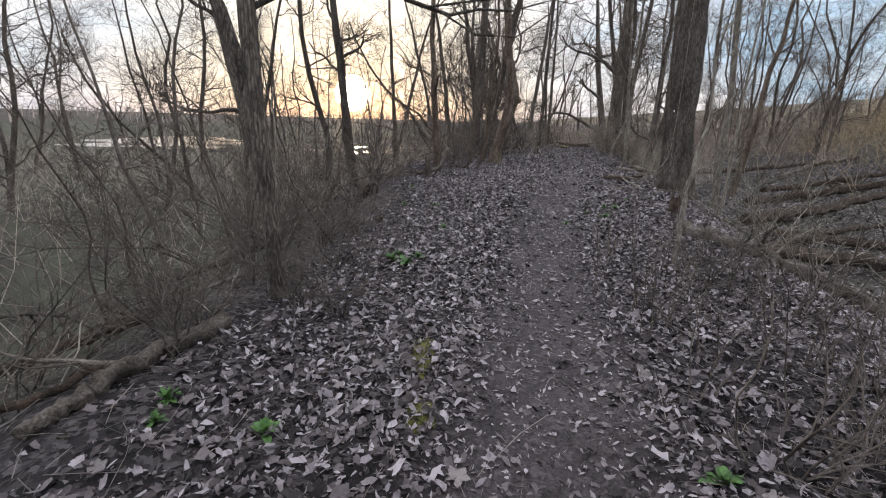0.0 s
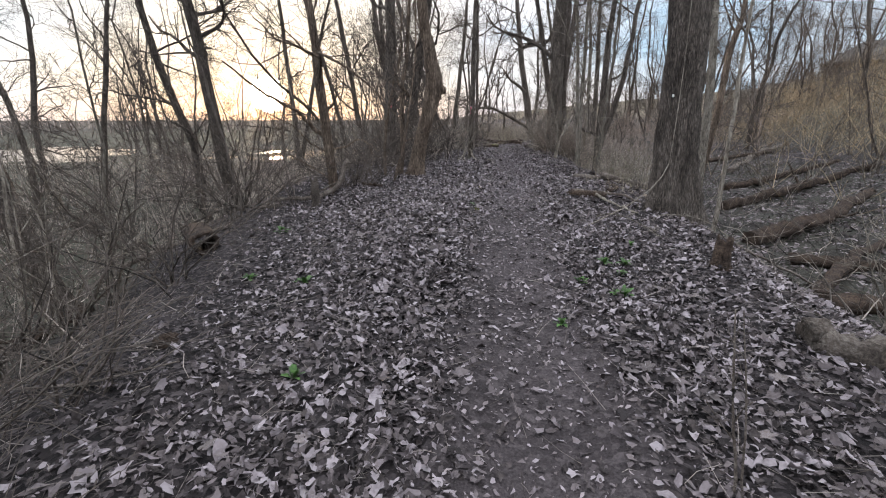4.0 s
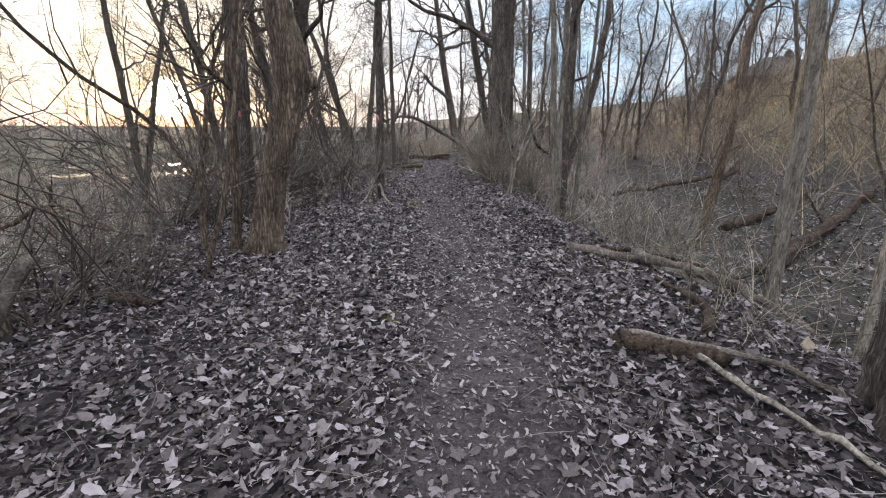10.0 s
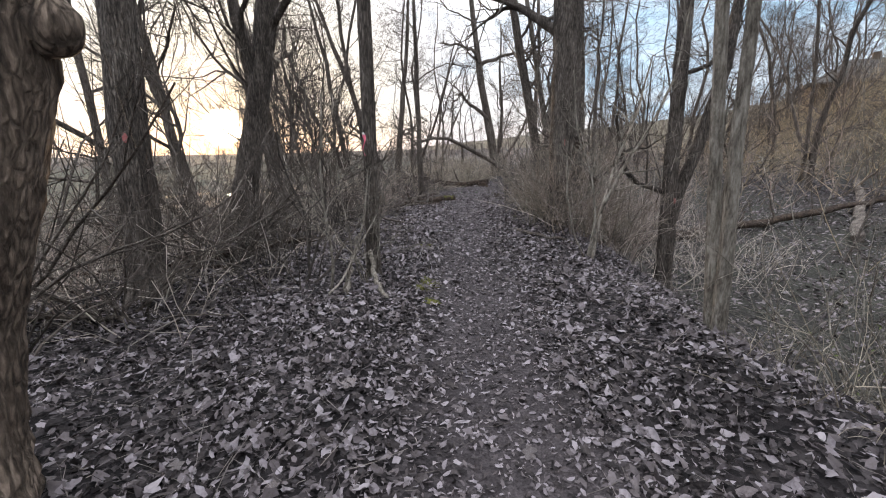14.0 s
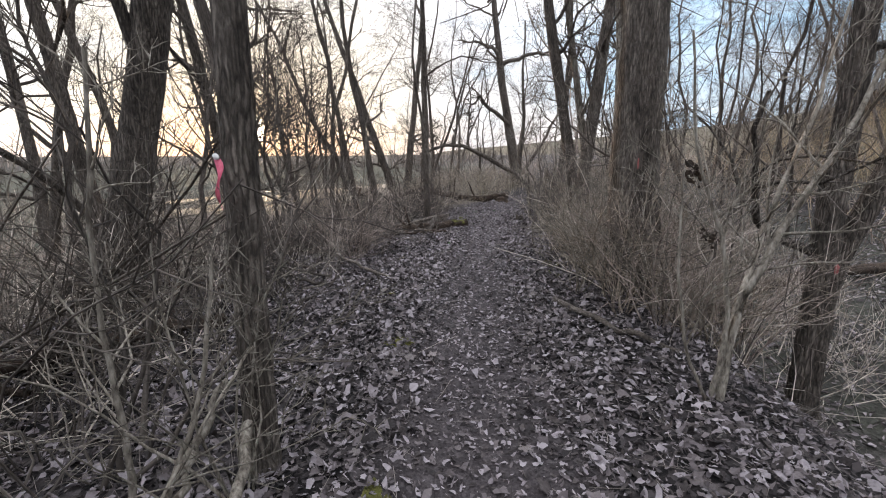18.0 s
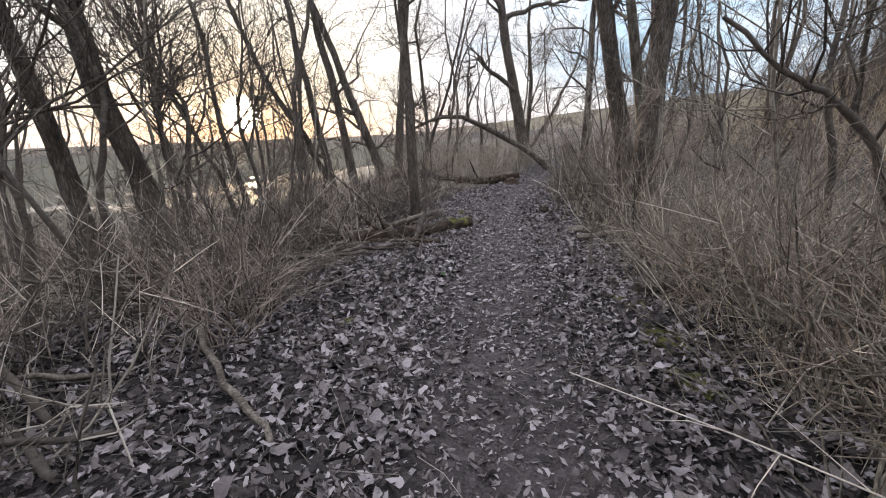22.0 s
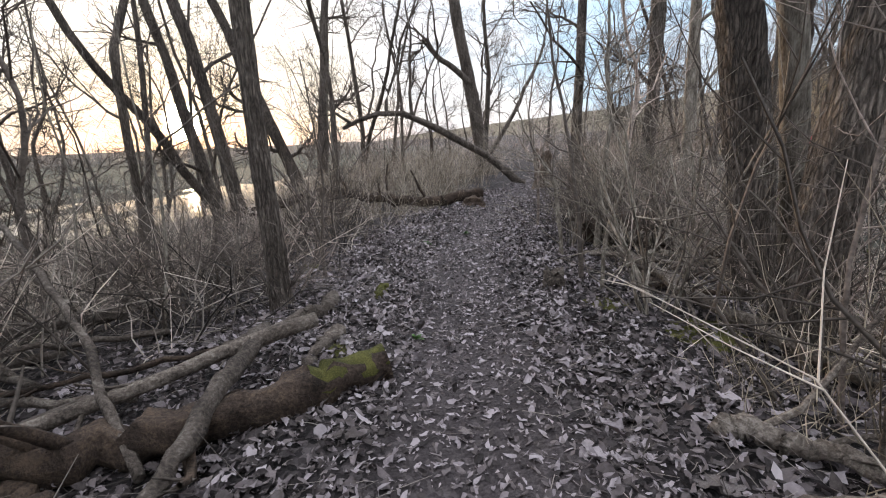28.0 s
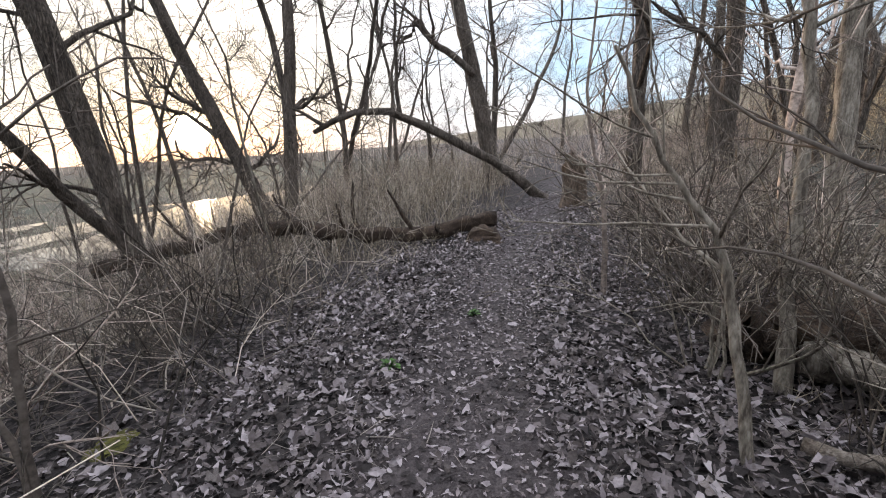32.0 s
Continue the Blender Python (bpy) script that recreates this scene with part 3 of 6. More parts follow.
def shrub(seed, stems=8, height=1.5, spread=0.35, thick=0.006, mat=None, twigs=7, droop=0.0, buds=0, label="", foot=0.14, crook=0.12):
    """A leafless bush of thin arching stems, each with side twigs."""
    rng = np.random.RandomState(seed)
    mat = mat or TWIG_TAN
    top = tagged(new("shrub"), label or "leafless shrub of thin tan stems beside the path", "shrub", "shrubs along the path")
    for k in range(stems):
        c = rng.randint(1, 3)
        a = rng.rand(c) * 6.28
        start = np.stack([np.cos(a), np.sin(a), 0 * a], 1) * (foot * rng.rand(c)[:, None])
        start[:, 2] = -0.06
        way = np.stack([np.cos(a) * spread, np.sin(a) * spread, np.ones(c)], 1) + rng.normal(size=(c, 3)) * 0.12
        ln = height * (0.6 + 0.55 * rng.rand(c))
        lines = wander(start, way, ln, 7, rng, crook, -droop)
        rr = thick * (0.5 + 1.0 * rng.rand(c))[:, None] * np.linspace(1, 0.35, 7)
        sl, sr = sprout(lines, rr, twigs, rng, 0.25, height * 0.45, 40, 3, 0.6, 0.2, 0.03 - droop, 0.4)
        s2, s2r = sprout(sl, sr, 2, rng, 0.2, height * 0.18, 40, 2, 0.7, 0.2, 0.0, 0.3)
        v, f = joined([tubes(lines, rr, 3), tubes(sl, sr, 3), tubes(s2, s2r, 3)])
        stem = part("stem", mesh_of("stem", v, f, mat), top)
        if buds:
            ends = sl[:, -1][rng.rand(len(sl)) < 0.8]
            ends = np.concatenate([ends, sl[:, 2][rng.rand(len(sl)) < 0.4]])
            if len(ends):
                v, f = leaf_points(ends, rng, 0.02, 0.045, 0.9, True)
                tagged(part("foliage", mesh_of("foliage", v, f, BUD), stem), "small yellow-green opening leaves", kind="stuff")
    return top


def leaf_points(at, rng, small, large, tilt=0.35, plain=False):
    """Curled ragged leaves at the points given, each a fan of a few triangles; the larger ones are lobed."""
    n, k = len(at), int(plain) + 6 * (plain == 1) if plain else 10
    size = small + (large - small) * rng.rand(n) ** 1.6
    wide = (0.36 if k > 9 else 0.24) + 0.46 * rng.rand(n)
    ang = np.arange(k) * 2 * np.pi / k
    lobes = (0.01 + 0.07 * rng.rand(n, 1) ** 2) * (k > 9)
    rad = 0.46 + 0.075 * rng.normal(size=(n, k)) + lobes * np.cos(ang * 5)[None]
    rad[:, 0] += 0.17
    x, y = rad * np.sin(ang) * wide[:, None], rad * np.cos(ang)
    fold, sag = (rng.rand(n) - 0.35)[:, None] * 3.2, (rng.rand(n) - 0.5)[:, None] * 1.3
    z = fold * x ** 2 + sag * y ** 2 + 0.22 * (rng.rand(n) - 0.4)[:, None] * np.abs(x) + rng.normal(size=(n, k)) * 0.095
    p = np.concatenate([np.stack([x, y, z], -1), rng.normal(size=(n, 1, 3)) * np.array([0.03, 0.06, 0.02])], axis=1) * size[:, None, None]
    yaw, tx, ty = rng.rand(n) * 6.28, rng.normal(size=n) * tilt, rng.normal(size=n) * tilt
    cx, sx, cy, sy, cz, sz = np.cos(tx), np.sin(tx), np.cos(ty), np.sin(ty), np.cos(yaw), np.sin(yaw)
    X, Y, Z = p[..., 0], p[..., 1], p[..., 2]
    Y, Z = Y * cx[:, None] - Z * sx[:, None], Y * sx[:, None] + Z * cx[:, None]
    X, Z = X * cy[:, None] + Z * sy[:, None], -X * sy[:, None] + Z * cy[:, None]
    X, Y = X * cz[:, None] - Y * sz[:, None], X * sz[:, None] + Y * cz[:, None]
    v = np.stack([X, Y, Z], axis=2) + np.asarray(at)[:, None]
    i = np.arange(k)
    tri = np.stack([i, np.roll(i, -1), np.full(k, k)], 1)
    f = (np.arange(n)[:, None, None] * (k + 1) + tri[None]).reshape(-1, 3)
    return v.reshape(-1, 3), f

# ---- ground and water ----


def spaced(a, b, fine_a, fine_b, fine, grow):
    mid = list(np.arange(fine_a, fine_b, fine))
    lo, hi, s = [], [], fine
    v = fine_a
    while v > a:
        s *= grow
        v -= s
        lo.append(v)
    s, v = fine, mid[-1]
    while v < b:
        s *= grow
        v += s
        hi.append(v)
    return np.array(lo[::-1] + mid + hi)


gx, gy = spaced(-900, 900, -5.0, 14.0, 0.1, 1.1), spaced(-600, 1200, -2.0, 34.0, 0.12, 1.1)
GX, GY = np.meshgrid(gx, gy)
GZ = land(GX, GY)
nx, ny = len(gx), len(gy)
idx = np.arange(nx * ny).reshape(ny, nx)
quads = np.stack([idx[:-1, :-1], idx[:-1, 1:], idx[1:, 1:], idx[1:, :-1]], axis=-1).reshape(-1, 4)
gm = mesh_of("ground", np.stack([GX, GY, GZ], -1).reshape(-1, 3), quads, FLOOR)
kind = gm.color_attributes.new("ground_kind", "FLOAT_COLOR", "POINT")
DD = GX - np.interp(GY, YS, XC)
trod = np.exp(-((DD - 0.03 * np.sin(GY)) / 0.6) ** 4)
damp = smooth(-0.2, -1.3, GZ) * (DD < 0) + smooth(0.0, -0.35, GZ) * (DD > 0) * 0.55 + smooth(14, 22, DD)
# where the hillside takes the painted sun warmth
sun_tint = smooth(16, 24, DD) * 0.9
gcol = np.stack([trod, np.clip(damp, 0, 1), np.clip(sun_tint, 0, 1), np.ones_like(trod)], -1)
kind.data.foreach_set("color", gcol.astype(np.float32).ravel())
ground = tagged(new("ground", gm), "leaf-covered woodland floor with a trodden dirt path", "ground", kind="structure")

wb = bmesh.new()
bmesh.ops.create_grid(wb, x_segments=2, y_segments=2, size=1)
bmesh.ops.scale(wb, vec=(110, 110, 1), verts=wb.verts)
water = tagged(new("water", bm_mesh("water", wb, WATER)), "shallow still water on the flooded low ground", "water", kind="structure")
water.location = (-102, 157, -2.12)


def scatter(rng, count, y0, y1, d0, d1, keep=None):
    """Points on the ground, by their place along and beside the path."""
    y = y0 + (y1 - y0) * rng.rand(count)
    d = d0 + (d1 - d0) * rng.rand(count)
    if keep is not None:
        k = rng.rand(count) < keep(d, y)
        y, d = y[k], d[k]
    x = np.interp(y, YS, XC) + d
    return np.stack([x, y, land(x, y)], 1)


# ---- trees that the path passes ----
GREY = "tall bare tree with grey furrowed bark on the bank"
tree(5.2, 10.1, 11, 0.32, 15, (-0.035, 0.03), 9, 0.34, 0.015, BARK, True, "large straight tree with deeply furrowed grey bark and a white blaze", limb_len=4.5)
tree(7.92, 12.98, 12, 0.1, 13, (-0.05, 0.03), 6, 0.34, 0.05, BARK_PALE, True, "slender pale crooked tree at the gully edge")
tree(7.15, 20.1, 13, 0.28, 15, (-0.03, 0.02), 9, 0.33, 0.03, BARK, True, "thick dark-barked tree rising from a tangle of brush", limb_len=4.5)
tree(9.97, 26.7, 14, 0.17, 13, (-0.17, 0.03), 8, 0.3, 0.025, BARK, True, "dark bare tree leaning slightly over the path")
tree(9.5, 26.05, 15, 0.17, 13, (0.1, 0.0), 8, 0.3, 0.02, BARK, True, "dark bare tree in a close pair beside the path")
tree(10.36, 26.65, 16, 0.11, 11, (-0.13, 0.02), 6, 0.3, 0.05, BARK_PALE, True, "slender bare tree between two thicker trunks")
tree(7.85, 20.9, 17, 0.12, 12, (-0.04, 0.02), 7, 0.28, 0.05, BARK, True, GREY)
tree(8.3, 18.8, 18, 0.13, 11, (-0.01, 0.01), 8, 0.2, 0.06, BARK, True, "forked bare tree standing in the gully", fork=0.22)
tree(6.12, 15.62, 19, 0.055, 9, (-0.085, 0.01), 5, 0.35, 0.03, BARK_PALE, True, "slender pale young tree at the bank edge", limb_len=2.2)
tree(6.02, 15.46, 20, 0.055, 9, (-0.02, 0.01), 5, 0.35, 0.03, BARK_PALE, True, "slender pale young tree at the bank edge", limb_len=2.2)
leaning = tree(-0.386, 13.0, 21, 0.1, 8, (-0.085, -0.02), 6, 0.25, 0.09, BARK_BROWN, True, "crooked brown tree leaning away over the slope", limb_len=3.0)
for k, (pts, r0, r1) in enumerate((
        (((-0.12, 0, 1.15), (-0.37, -0.1, 1.46), (-0.62, -0.2, 1.7), (-1.1, -0.4, 1.95), (-1.7, -0.6, 2.5)), 0.05, 0.015),
        (((-0.1, 0, 0.88), (-0.37, -0.2, 1.06), (-0.66, -0.4, 1.43), (-1.2, -0.6, 1.7)), 0.018, 0.008),
        (((-0.06, 0, 0.92), (0.32, -0.1, 1.0), (0.5, -0.1, 1.14), (0.66, -0.1, 1.12), (0.95, -0.1, 0.9)), 0.022, 0.008),
        (((-0.06, 0, 0.34), (-0.46, -0.1, 0.65), (-0.8, -0.2, 0.86), (-1.5, -0.3, 1.0)), 0.02, 0.008),
        (((-0.1, 0, 1.61), (0.08, -0.05, 1.79), (0.15, -0.05, 1.95), (0.2, 0, 2.5)), 0.03, 0.012))):
    bough(leaning, pts, r0, r1, 870 + k, BARK_BROWN, shoots=5, reach=0.7)
tree(3.43, 17.68, 222, 0.083, 10, (0.02, 0.0), 6, 0.4, 0.012, BARK, True, "young straight tree with brush at its foot", limb_len=2.5)
tree(1.42, 20.5, 23, 0.2, 12, (0.22, 0.06), 7, 0.35, 0.04, BARK, True, "thick leaning tree below the bank edge")
tree(0.9, 18.2, 24, 0.195, 13, (0.05, 0.03), 8, 0.3, 0.03, BARK, True, "thick bare tree marked with faded red paint")
hooked = tree(14.15, 43.0, 25, 0.32, 15, (-0.16, 0.0), 7, 0.42, 0.02, BARK, True, "large bare tree with a hooked side limb above the path", limb_len=4.5)
for k, (pts, r0, r1) in enumerate((
        (((-0.6, 0, 3.9), (-1.5, -0.2, 4.6), (-2.3, -0.3, 5.1), (-2.7, -0.3, 5.8), (-2.95, -0.3, 5.2), (-3.35, -0.3, 5.0)), 0.14, 0.05),
        (((-1.1, 0, 7.4), (-1.7, -0.2, 8.3), (-2.8, -0.3, 8.7), (-4.1, -0.4, 8.7)), 0.15, 0.04),
        (((-1.15, 0, 7.6), (0.4, -0.1, 8.1), (2.0, -0.2, 8.4), (4.0, -0.3, 8.5)), 0.14, 0.04))):
    bough(hooked, pts, r0, r1, 860 + k, shoots=9, reach=2.4)
tree(6.46, 41.91, 26, 0.25, 13, (-0.33, 0.0), 7, 0.3, 0.05, BARK, True, "leaning bare tree of a double-stemmed pair")
tree(6.75, 41.95, 27, 0.23, 13, (0.09, 0.0), 7, 0.3, 0.05, BARK, True, "upright bare tree of a double-stemmed pair")
tree(5.98, 28.42, 28, 0.1, 11, (-0.01, 0.0), 6, 0.35, 0.06, BARK, True, "slender dark tree rising from brush beside the path")
tree(4.94, 35.55, 29, 0.17, 12, (-0.18, 0.0), 8, 0.3, 0.05, BARK, True, "bare leaning tree in the wet thicket")
tree(4.09, 37.7, 31, 0.17, 13, (-0.13, -0.02), 8, 0.28, 0.06, BARK, True, "thick bare tree leaning towards the water", fork=0.3)
tree(-1.6, 3.8, 32, 0.085, 11, (-0.06, -0.02), 7, 0.25, 0.05, BARK, True, "bare tree rising from tangled brush on the slope", fork=0.3)
tree(-4.29, 10.6, 33, 0.19, 12, (-0.17, -0.02), 6, 0.3, 0.05, BARK, True, "crooked bare tree leaning on the slope")
tree(-9.47, 21.15, 55, 0.12, 11, (0.17, 0.0), 6, 0.3, 0.07, BARK, True, "crooked bare tree in the wet thicket")
tree(-4.02, 18.65, 34, 0.22, 13, (-0.08, -0.02), 7, 0.3, 0.04, BARK, True, GREY)
tree(-3.47, 27.9, 35, 0.15, 13, (-0.02, 0.0), 7, 0.25, 0.05, BARK, True, GREY, fork=0.25)
tree(-0.75, 27.3, 36, 0.12, 12, (-0.12, 0.0), 8, 0.25, 0.07, BARK, True, GREY, fork=0.2)
tree(1.62, 25.23, 38, 0.12, 12, (-0.13, -0.02), 7, 0.3, 0.05, BARK, True, GREY)
tree(1.75, 26.9, 39, 0.19, 12, (-0.14, -0.03), 7, 0.3, 0.05, BARK, True, GREY)
tree(0.2, 23.6, 40, 0.12, 12, (-0.17, -0.02), 7, 0.3, 0.05, BARK, True, GREY)
tree(13.81, 31.4, 41, 0.13, 12, (-0.02, 0.02), 7, 0.3, 0.04, BARK_PALE, True, "pale bare tree in the brush")
tree(12.6, 33.6, 42, 0.13, 12, (0.02, 0.0), 7, 0.3, 0.04, BARK, True, GREY)
tree(15.9, 35.0, 51, 0.2, 13, (0.0, 0.0), 9, 0.25, 0.05, BARK, True, GREY)
tree(15.5, 46.5, 45, 0.16, 11, (0.06, 0.0), 9, 0.12, 0.07, BARK, True, "many-branched bare tree beyond the path bend", fork=0.15)
tree(10.6, 16.6, 46, 0.12, 10, (0.1, 0.02), 7, 0.2, 0.08, BARK_BROWN, True, "bare tree standing in the gully")
tree(7.3, 11.6, 47, 0.045, 7, (0.03, 0.0), 5, 0.3, 0.05, BARK_PALE, True, "slender pale young tree at the gully edge", limb_len=2.0)
tree(7.3, 16.83, 49, 0.05, 8, (0.06, 0.0), 6, 0.25, 0.06, BARK_PALE, True, "slender pale young tree at the gully edge", limb_len=2.2)
tree(18.3, 37.6, 50, 0.14, 12, (0.02, 0.0), 8, 0.25, 0.05, BARK, True, GREY)


def broken_tree():
    """A dead tree with a swollen broken crown, a twin stem and one living stem."""
    rng = np.random.RandomState(71)
    top = tagged(new("dead_tree"), "stout dead tree with a knobbly broken crown and a red blaze", "tree")
    top.location = (1.42, 14.8, float(land(1.42, 14.8)) - 0.1)
    line = np.array([[0, 0, 0], [0.08, 0, 0.5], [0.19, 0, 1.0], [0.36, 0, 1.55], [0.47, 0, 2.0], [0.5, 0, 2.35], [0.42, 0, 2.8], [0.36, 0, 3.3]])
    me, pos, r = trunk_mesh(line, 0.185, rng, BARK_BROWN, 28, 0.07, 0.25, 0.06, 0.0, (1.1, 0.9, 0.84, 0.92, 1.1, 1.12, 0.85, 0.65))
    part("trunk", me, top)
    twin = np.array([[-0.36, 0.15, 0], [-0.28, 0.25, 0.6], [-0.25, 0.4, 1.6], [-0.24, 0.5, 2.3], [-0.1, 0.55, 2.8], [0.0, 0.6, 4.2], [-0.15, 0.6, 6.0]])
    me, _, _ = trunk_mesh(twin, 0.068, rng, BARK_BROWN, 22, 0.07, 0.7, 0.06, 0.5)
    part("twin_stem", me, top)
    knob = bmesh.new()
    bmesh.ops.create_icosphere(knob, subdivisions=3, radius=0.1)
    for v in knob.verts:
        v.co *= 1 + 0.35 * noise.noise(v.co * 7) + 0.12 * noise.noise(v.co * 21)
        v.co.z *= 1.25
    bmesh.ops.translate(knob, vec=(0.68, -0.04, 2.13), verts=knob.verts)
    part("broken_knob", bm_mesh("broken_knob", knob, BARK_BROWN), top)
    l = wander(np.array([[0.34, 0, 3.2]]), np.array([[-0.1, 0, 1.0]]), np.array([6.5]), 14, rng, 0.05, 0.08)
    rr = np.linspace(0.13, 0.03, 14)[None]
    v, f = tubes(l, rr, 14)
    part("limb", mesh_of("limb", v, f, BARK_BROWN), top)
    l2 = wander(np.array([[-0.02, -0.1, 1.8], [0.3, 0, 2.6]]), np.array([[-0.3, -0.1, 0.8], [0.25, 0.1, 1.0]]), np.array([1.2, 2.2]), 10, rng, 0.14, 0.1)
    r2 = np.linspace(0.035, 0.01, 10)[None].repeat(2, 0)
    for k in range(2):
        v, f = tubes(l2[k:k + 1], r2[k:k + 1], 8)
        part("limb", mesh_of("limb", v, f, BARK_BROWN), top)
    sl, sr = sprout(np.concatenate([l[:, :10], l2]), np.concatenate([rr[:, :10], r2]), 9, rng, 0.2, 1.6, 50, 6, 0.5, 0.2, 0.1)
    s2, s2r = sprout(sl, sr, 6, rng, 0.2, 0.6, 40, 4)
    v, f = joined([tubes(sl, sr, 4), tubes(s2, s2r, 3)])
    tagged(part("crown", mesh_of("crown", v, f, TWIG), top), kind="stuff")
    for z, a, rad in ((2.3, -1.75, 0.03), (1.2, -1.5, 0.045)):
        hole = bmesh.new()
        bmesh.ops.create_uvsphere(hole, u_segments=10, v_segments=6, radius=rad)
        bmesh.ops.scale(hole, vec=(1, 0.4, 1.4), verts=hole.verts)
        bmesh.ops.translate(hole, vec=(0.22 * z + 0.19 * math.cos(a), 0.2 * math.sin(a), z), verts=hole.verts)
        part("knot_hole", bm_mesh("knot_hole", hole, ROTTEN), top, "dark knot hole")


broken_tree()


def arch_tree():
    """A half-fallen tree that arches over the brush, with upright shoots."""
    rng = np.random.RandomState(72)
    top = tagged(new("fallen_tree"), "half-fallen bare tree arching low beside the path", "tree")
    top.location = (13.9, 38.9, float(land(13.9, 38.9)) - 0.1)
    line = np.array([[0, 0, 0], [-0.7, 0.05, 0.62], [-1.5, 0.15, 1.25], [-2.4, 0.25, 1.75], [-3.3, 0.4, 2.25], [-4.2, 0.6, 2.68], [-5.0, 1.1, 2.72], [-5.6, 1.7, 2.55], [-6.1, 2.3, 2.3]])
    me, pos, r = trunk_mesh(line, 0.15, rng, BARK, 22, 0.06, 0.35, 0.06, 0.55)
    part("trunk", me, top)
    starts = pos[[30, 38, 44, 50, 55, 60]]
    ways = np.array([[0.15, 0, 1], [-0.1, 0, 1], [0.3, 0, 1], [-0.25, 0, 1], [0.1, 0, 1], [-0.8, 0.1, 0.4]])
    l = wander(starts, ways, np.array([2.4, 2.9, 4.2, 4.6, 3.8, 2.2]), 12, rng, 0.2, 0.12)
    rr = np.array([0.03, 0.04, 0.065, 0.07, 0.05, 0.06])[:, None] * np.linspace(1, 0.25, 12)
    for k in range(6):
        v, f = tubes(l[k:k + 1], rr[k:k + 1], 7)
        part("limb", mesh_of("limb", v, f, BARK), top)
    sl, sr = sprout(l, rr, 8, rng, 0.15, 1.6, 45, 6, 0.55, 0.22, 0.08)
    s2, s2r = sprout(sl, sr, 6, rng, 0.2, 0.6, 40, 4)
    v, f = joined([tubes(sl, sr, 4), tubes(s2, s2r, 3)])
    tagged(part("crown", mesh_of("crown", v, f, TWIG), top), kind="stuff")


arch_tree()


def snag(x, y, height, radius, seed, label, mat=ROTTEN, jag=0.25, name="stump"):
    """A broken rotten stump with a jagged top."""
    rng = np.random.RandomState(seed)
    top = tagged(new(name), label, "stump")
    top.location = (x, y, float(land(x, y)) - 0.08)
    n, sides = 12, 18
    ang = np.arange(sides) * 2 * np.pi / sides
    rim = height * (1 - jag * rng.rand(sides))
    s = np.linspace(0, 1, n)
    z = s[:, None] * rim[None]
    r = radius * (1 + 0.5 * np.exp(-z / (radius * 1.1)) + 0.12 * np.sin(ang * 4 + z * 5) + 0.1 * rng.normal(size=(n, sides))) * (1 - 0.2 * s[:, None])
    outer = np.stack([r * np.cos(ang), r * np.sin(ang), z], -1)
    inner = np.stack([0.6 * r[-1] * np.cos(ang), 0.6 * r[-1] * np.sin(ang), rim * 0.75], -1)[None]
    ring = np.concatenate([outer, inner])
    i = np.arange((n + 1) * sides).reshape(n + 1, sides)
    j = np.roll(i, -1, axis=1)
    quads = np.stack([i[:-1], j[:-1], j[1:], i[1:]], -1).reshape(-1, 4)
    part("stump_wood", mesh_of("stump_wood", ring.reshape(-1, 3), quads, mat), top)
    return top


snag(4.03, 7.56, 0.45, 0.09, 81, "dark rotten stump leaning beside the big tree")
snag(-0.6, 11.7, 0.72, 0.07, 82, "short broken brown stump on the slope edge", LOGWOOD)
snag(13.56, 36.8, 1.45, 0.27, 83, "broken dead snag wrapped in dry vines", BARK_BROWN, 0.22)
snag(8.6, 27.75, 0.28, 0.11, 84, "low weathered stump in the brush", LOGWOOD)
snag(-1.15, 7.0, 0.16, 0.08, 86, "low dark rotten stump on the slope")
snag(10.2, 34.2, 0.3, 0.22, 87, "dark uprooted stump at the path edge")


def hollow_log(x, y, turn, length, radius, seed, label):
    """A short hollow log with a thick ragged rim, lying on its side."""
    rng = np.random.RandomState(seed)
    sides, n = 22, 9
    ang = np.arange(sides) * 2 * np.pi / sides
    uneven = 1 + 0.1 * np.sin(ang * 3 + 1.0) + 0.05 * rng.normal(size=sides)
    s = np.linspace(0, 1, n)
    rag = np.zeros((n, sides))
    rag[0], rag[-1] = 0.12 * rng.rand(sides), -0.15 * rng.rand(sides)
    rings = []
    for rad, order in ((1.0, range(n)), (0.72, range(n - 1, -1, -1))):
        for k in order:
            rr = radius * rad * uneven * (1 + 0.03 * rng.normal(size=sides))
            rings.append(np.stack([length * (s[k] + rag[k]), rr * np.cos(ang), rr * np.sin(ang)], -1))
    ring = np.array(rings)
    i = np.arange(ring.shape[0] * sides).reshape(-1, sides)
    i = np.concatenate([i, i[:1]])
    j = np.roll(i, -1, axis=1)
    quads = np.stack([i[:-1], j[:-1], j[1:], i[1:]], -1).reshape(-1, 4)
    top = tagged(new("hollow_log"), label, "log", "fallen wood")
    part("wood", mesh_of("wood", ring.reshape(-1, 3), quads, ROTTEN), top)
    top.matrix_basis = pose(x, y, float(land(x, y)) + radius * 0.75, 0, 0, turn)


hollow_log(-1.7, 9.5, 118, 0.8, 0.17, 88, "dark hollow rotten log on the slope edge")


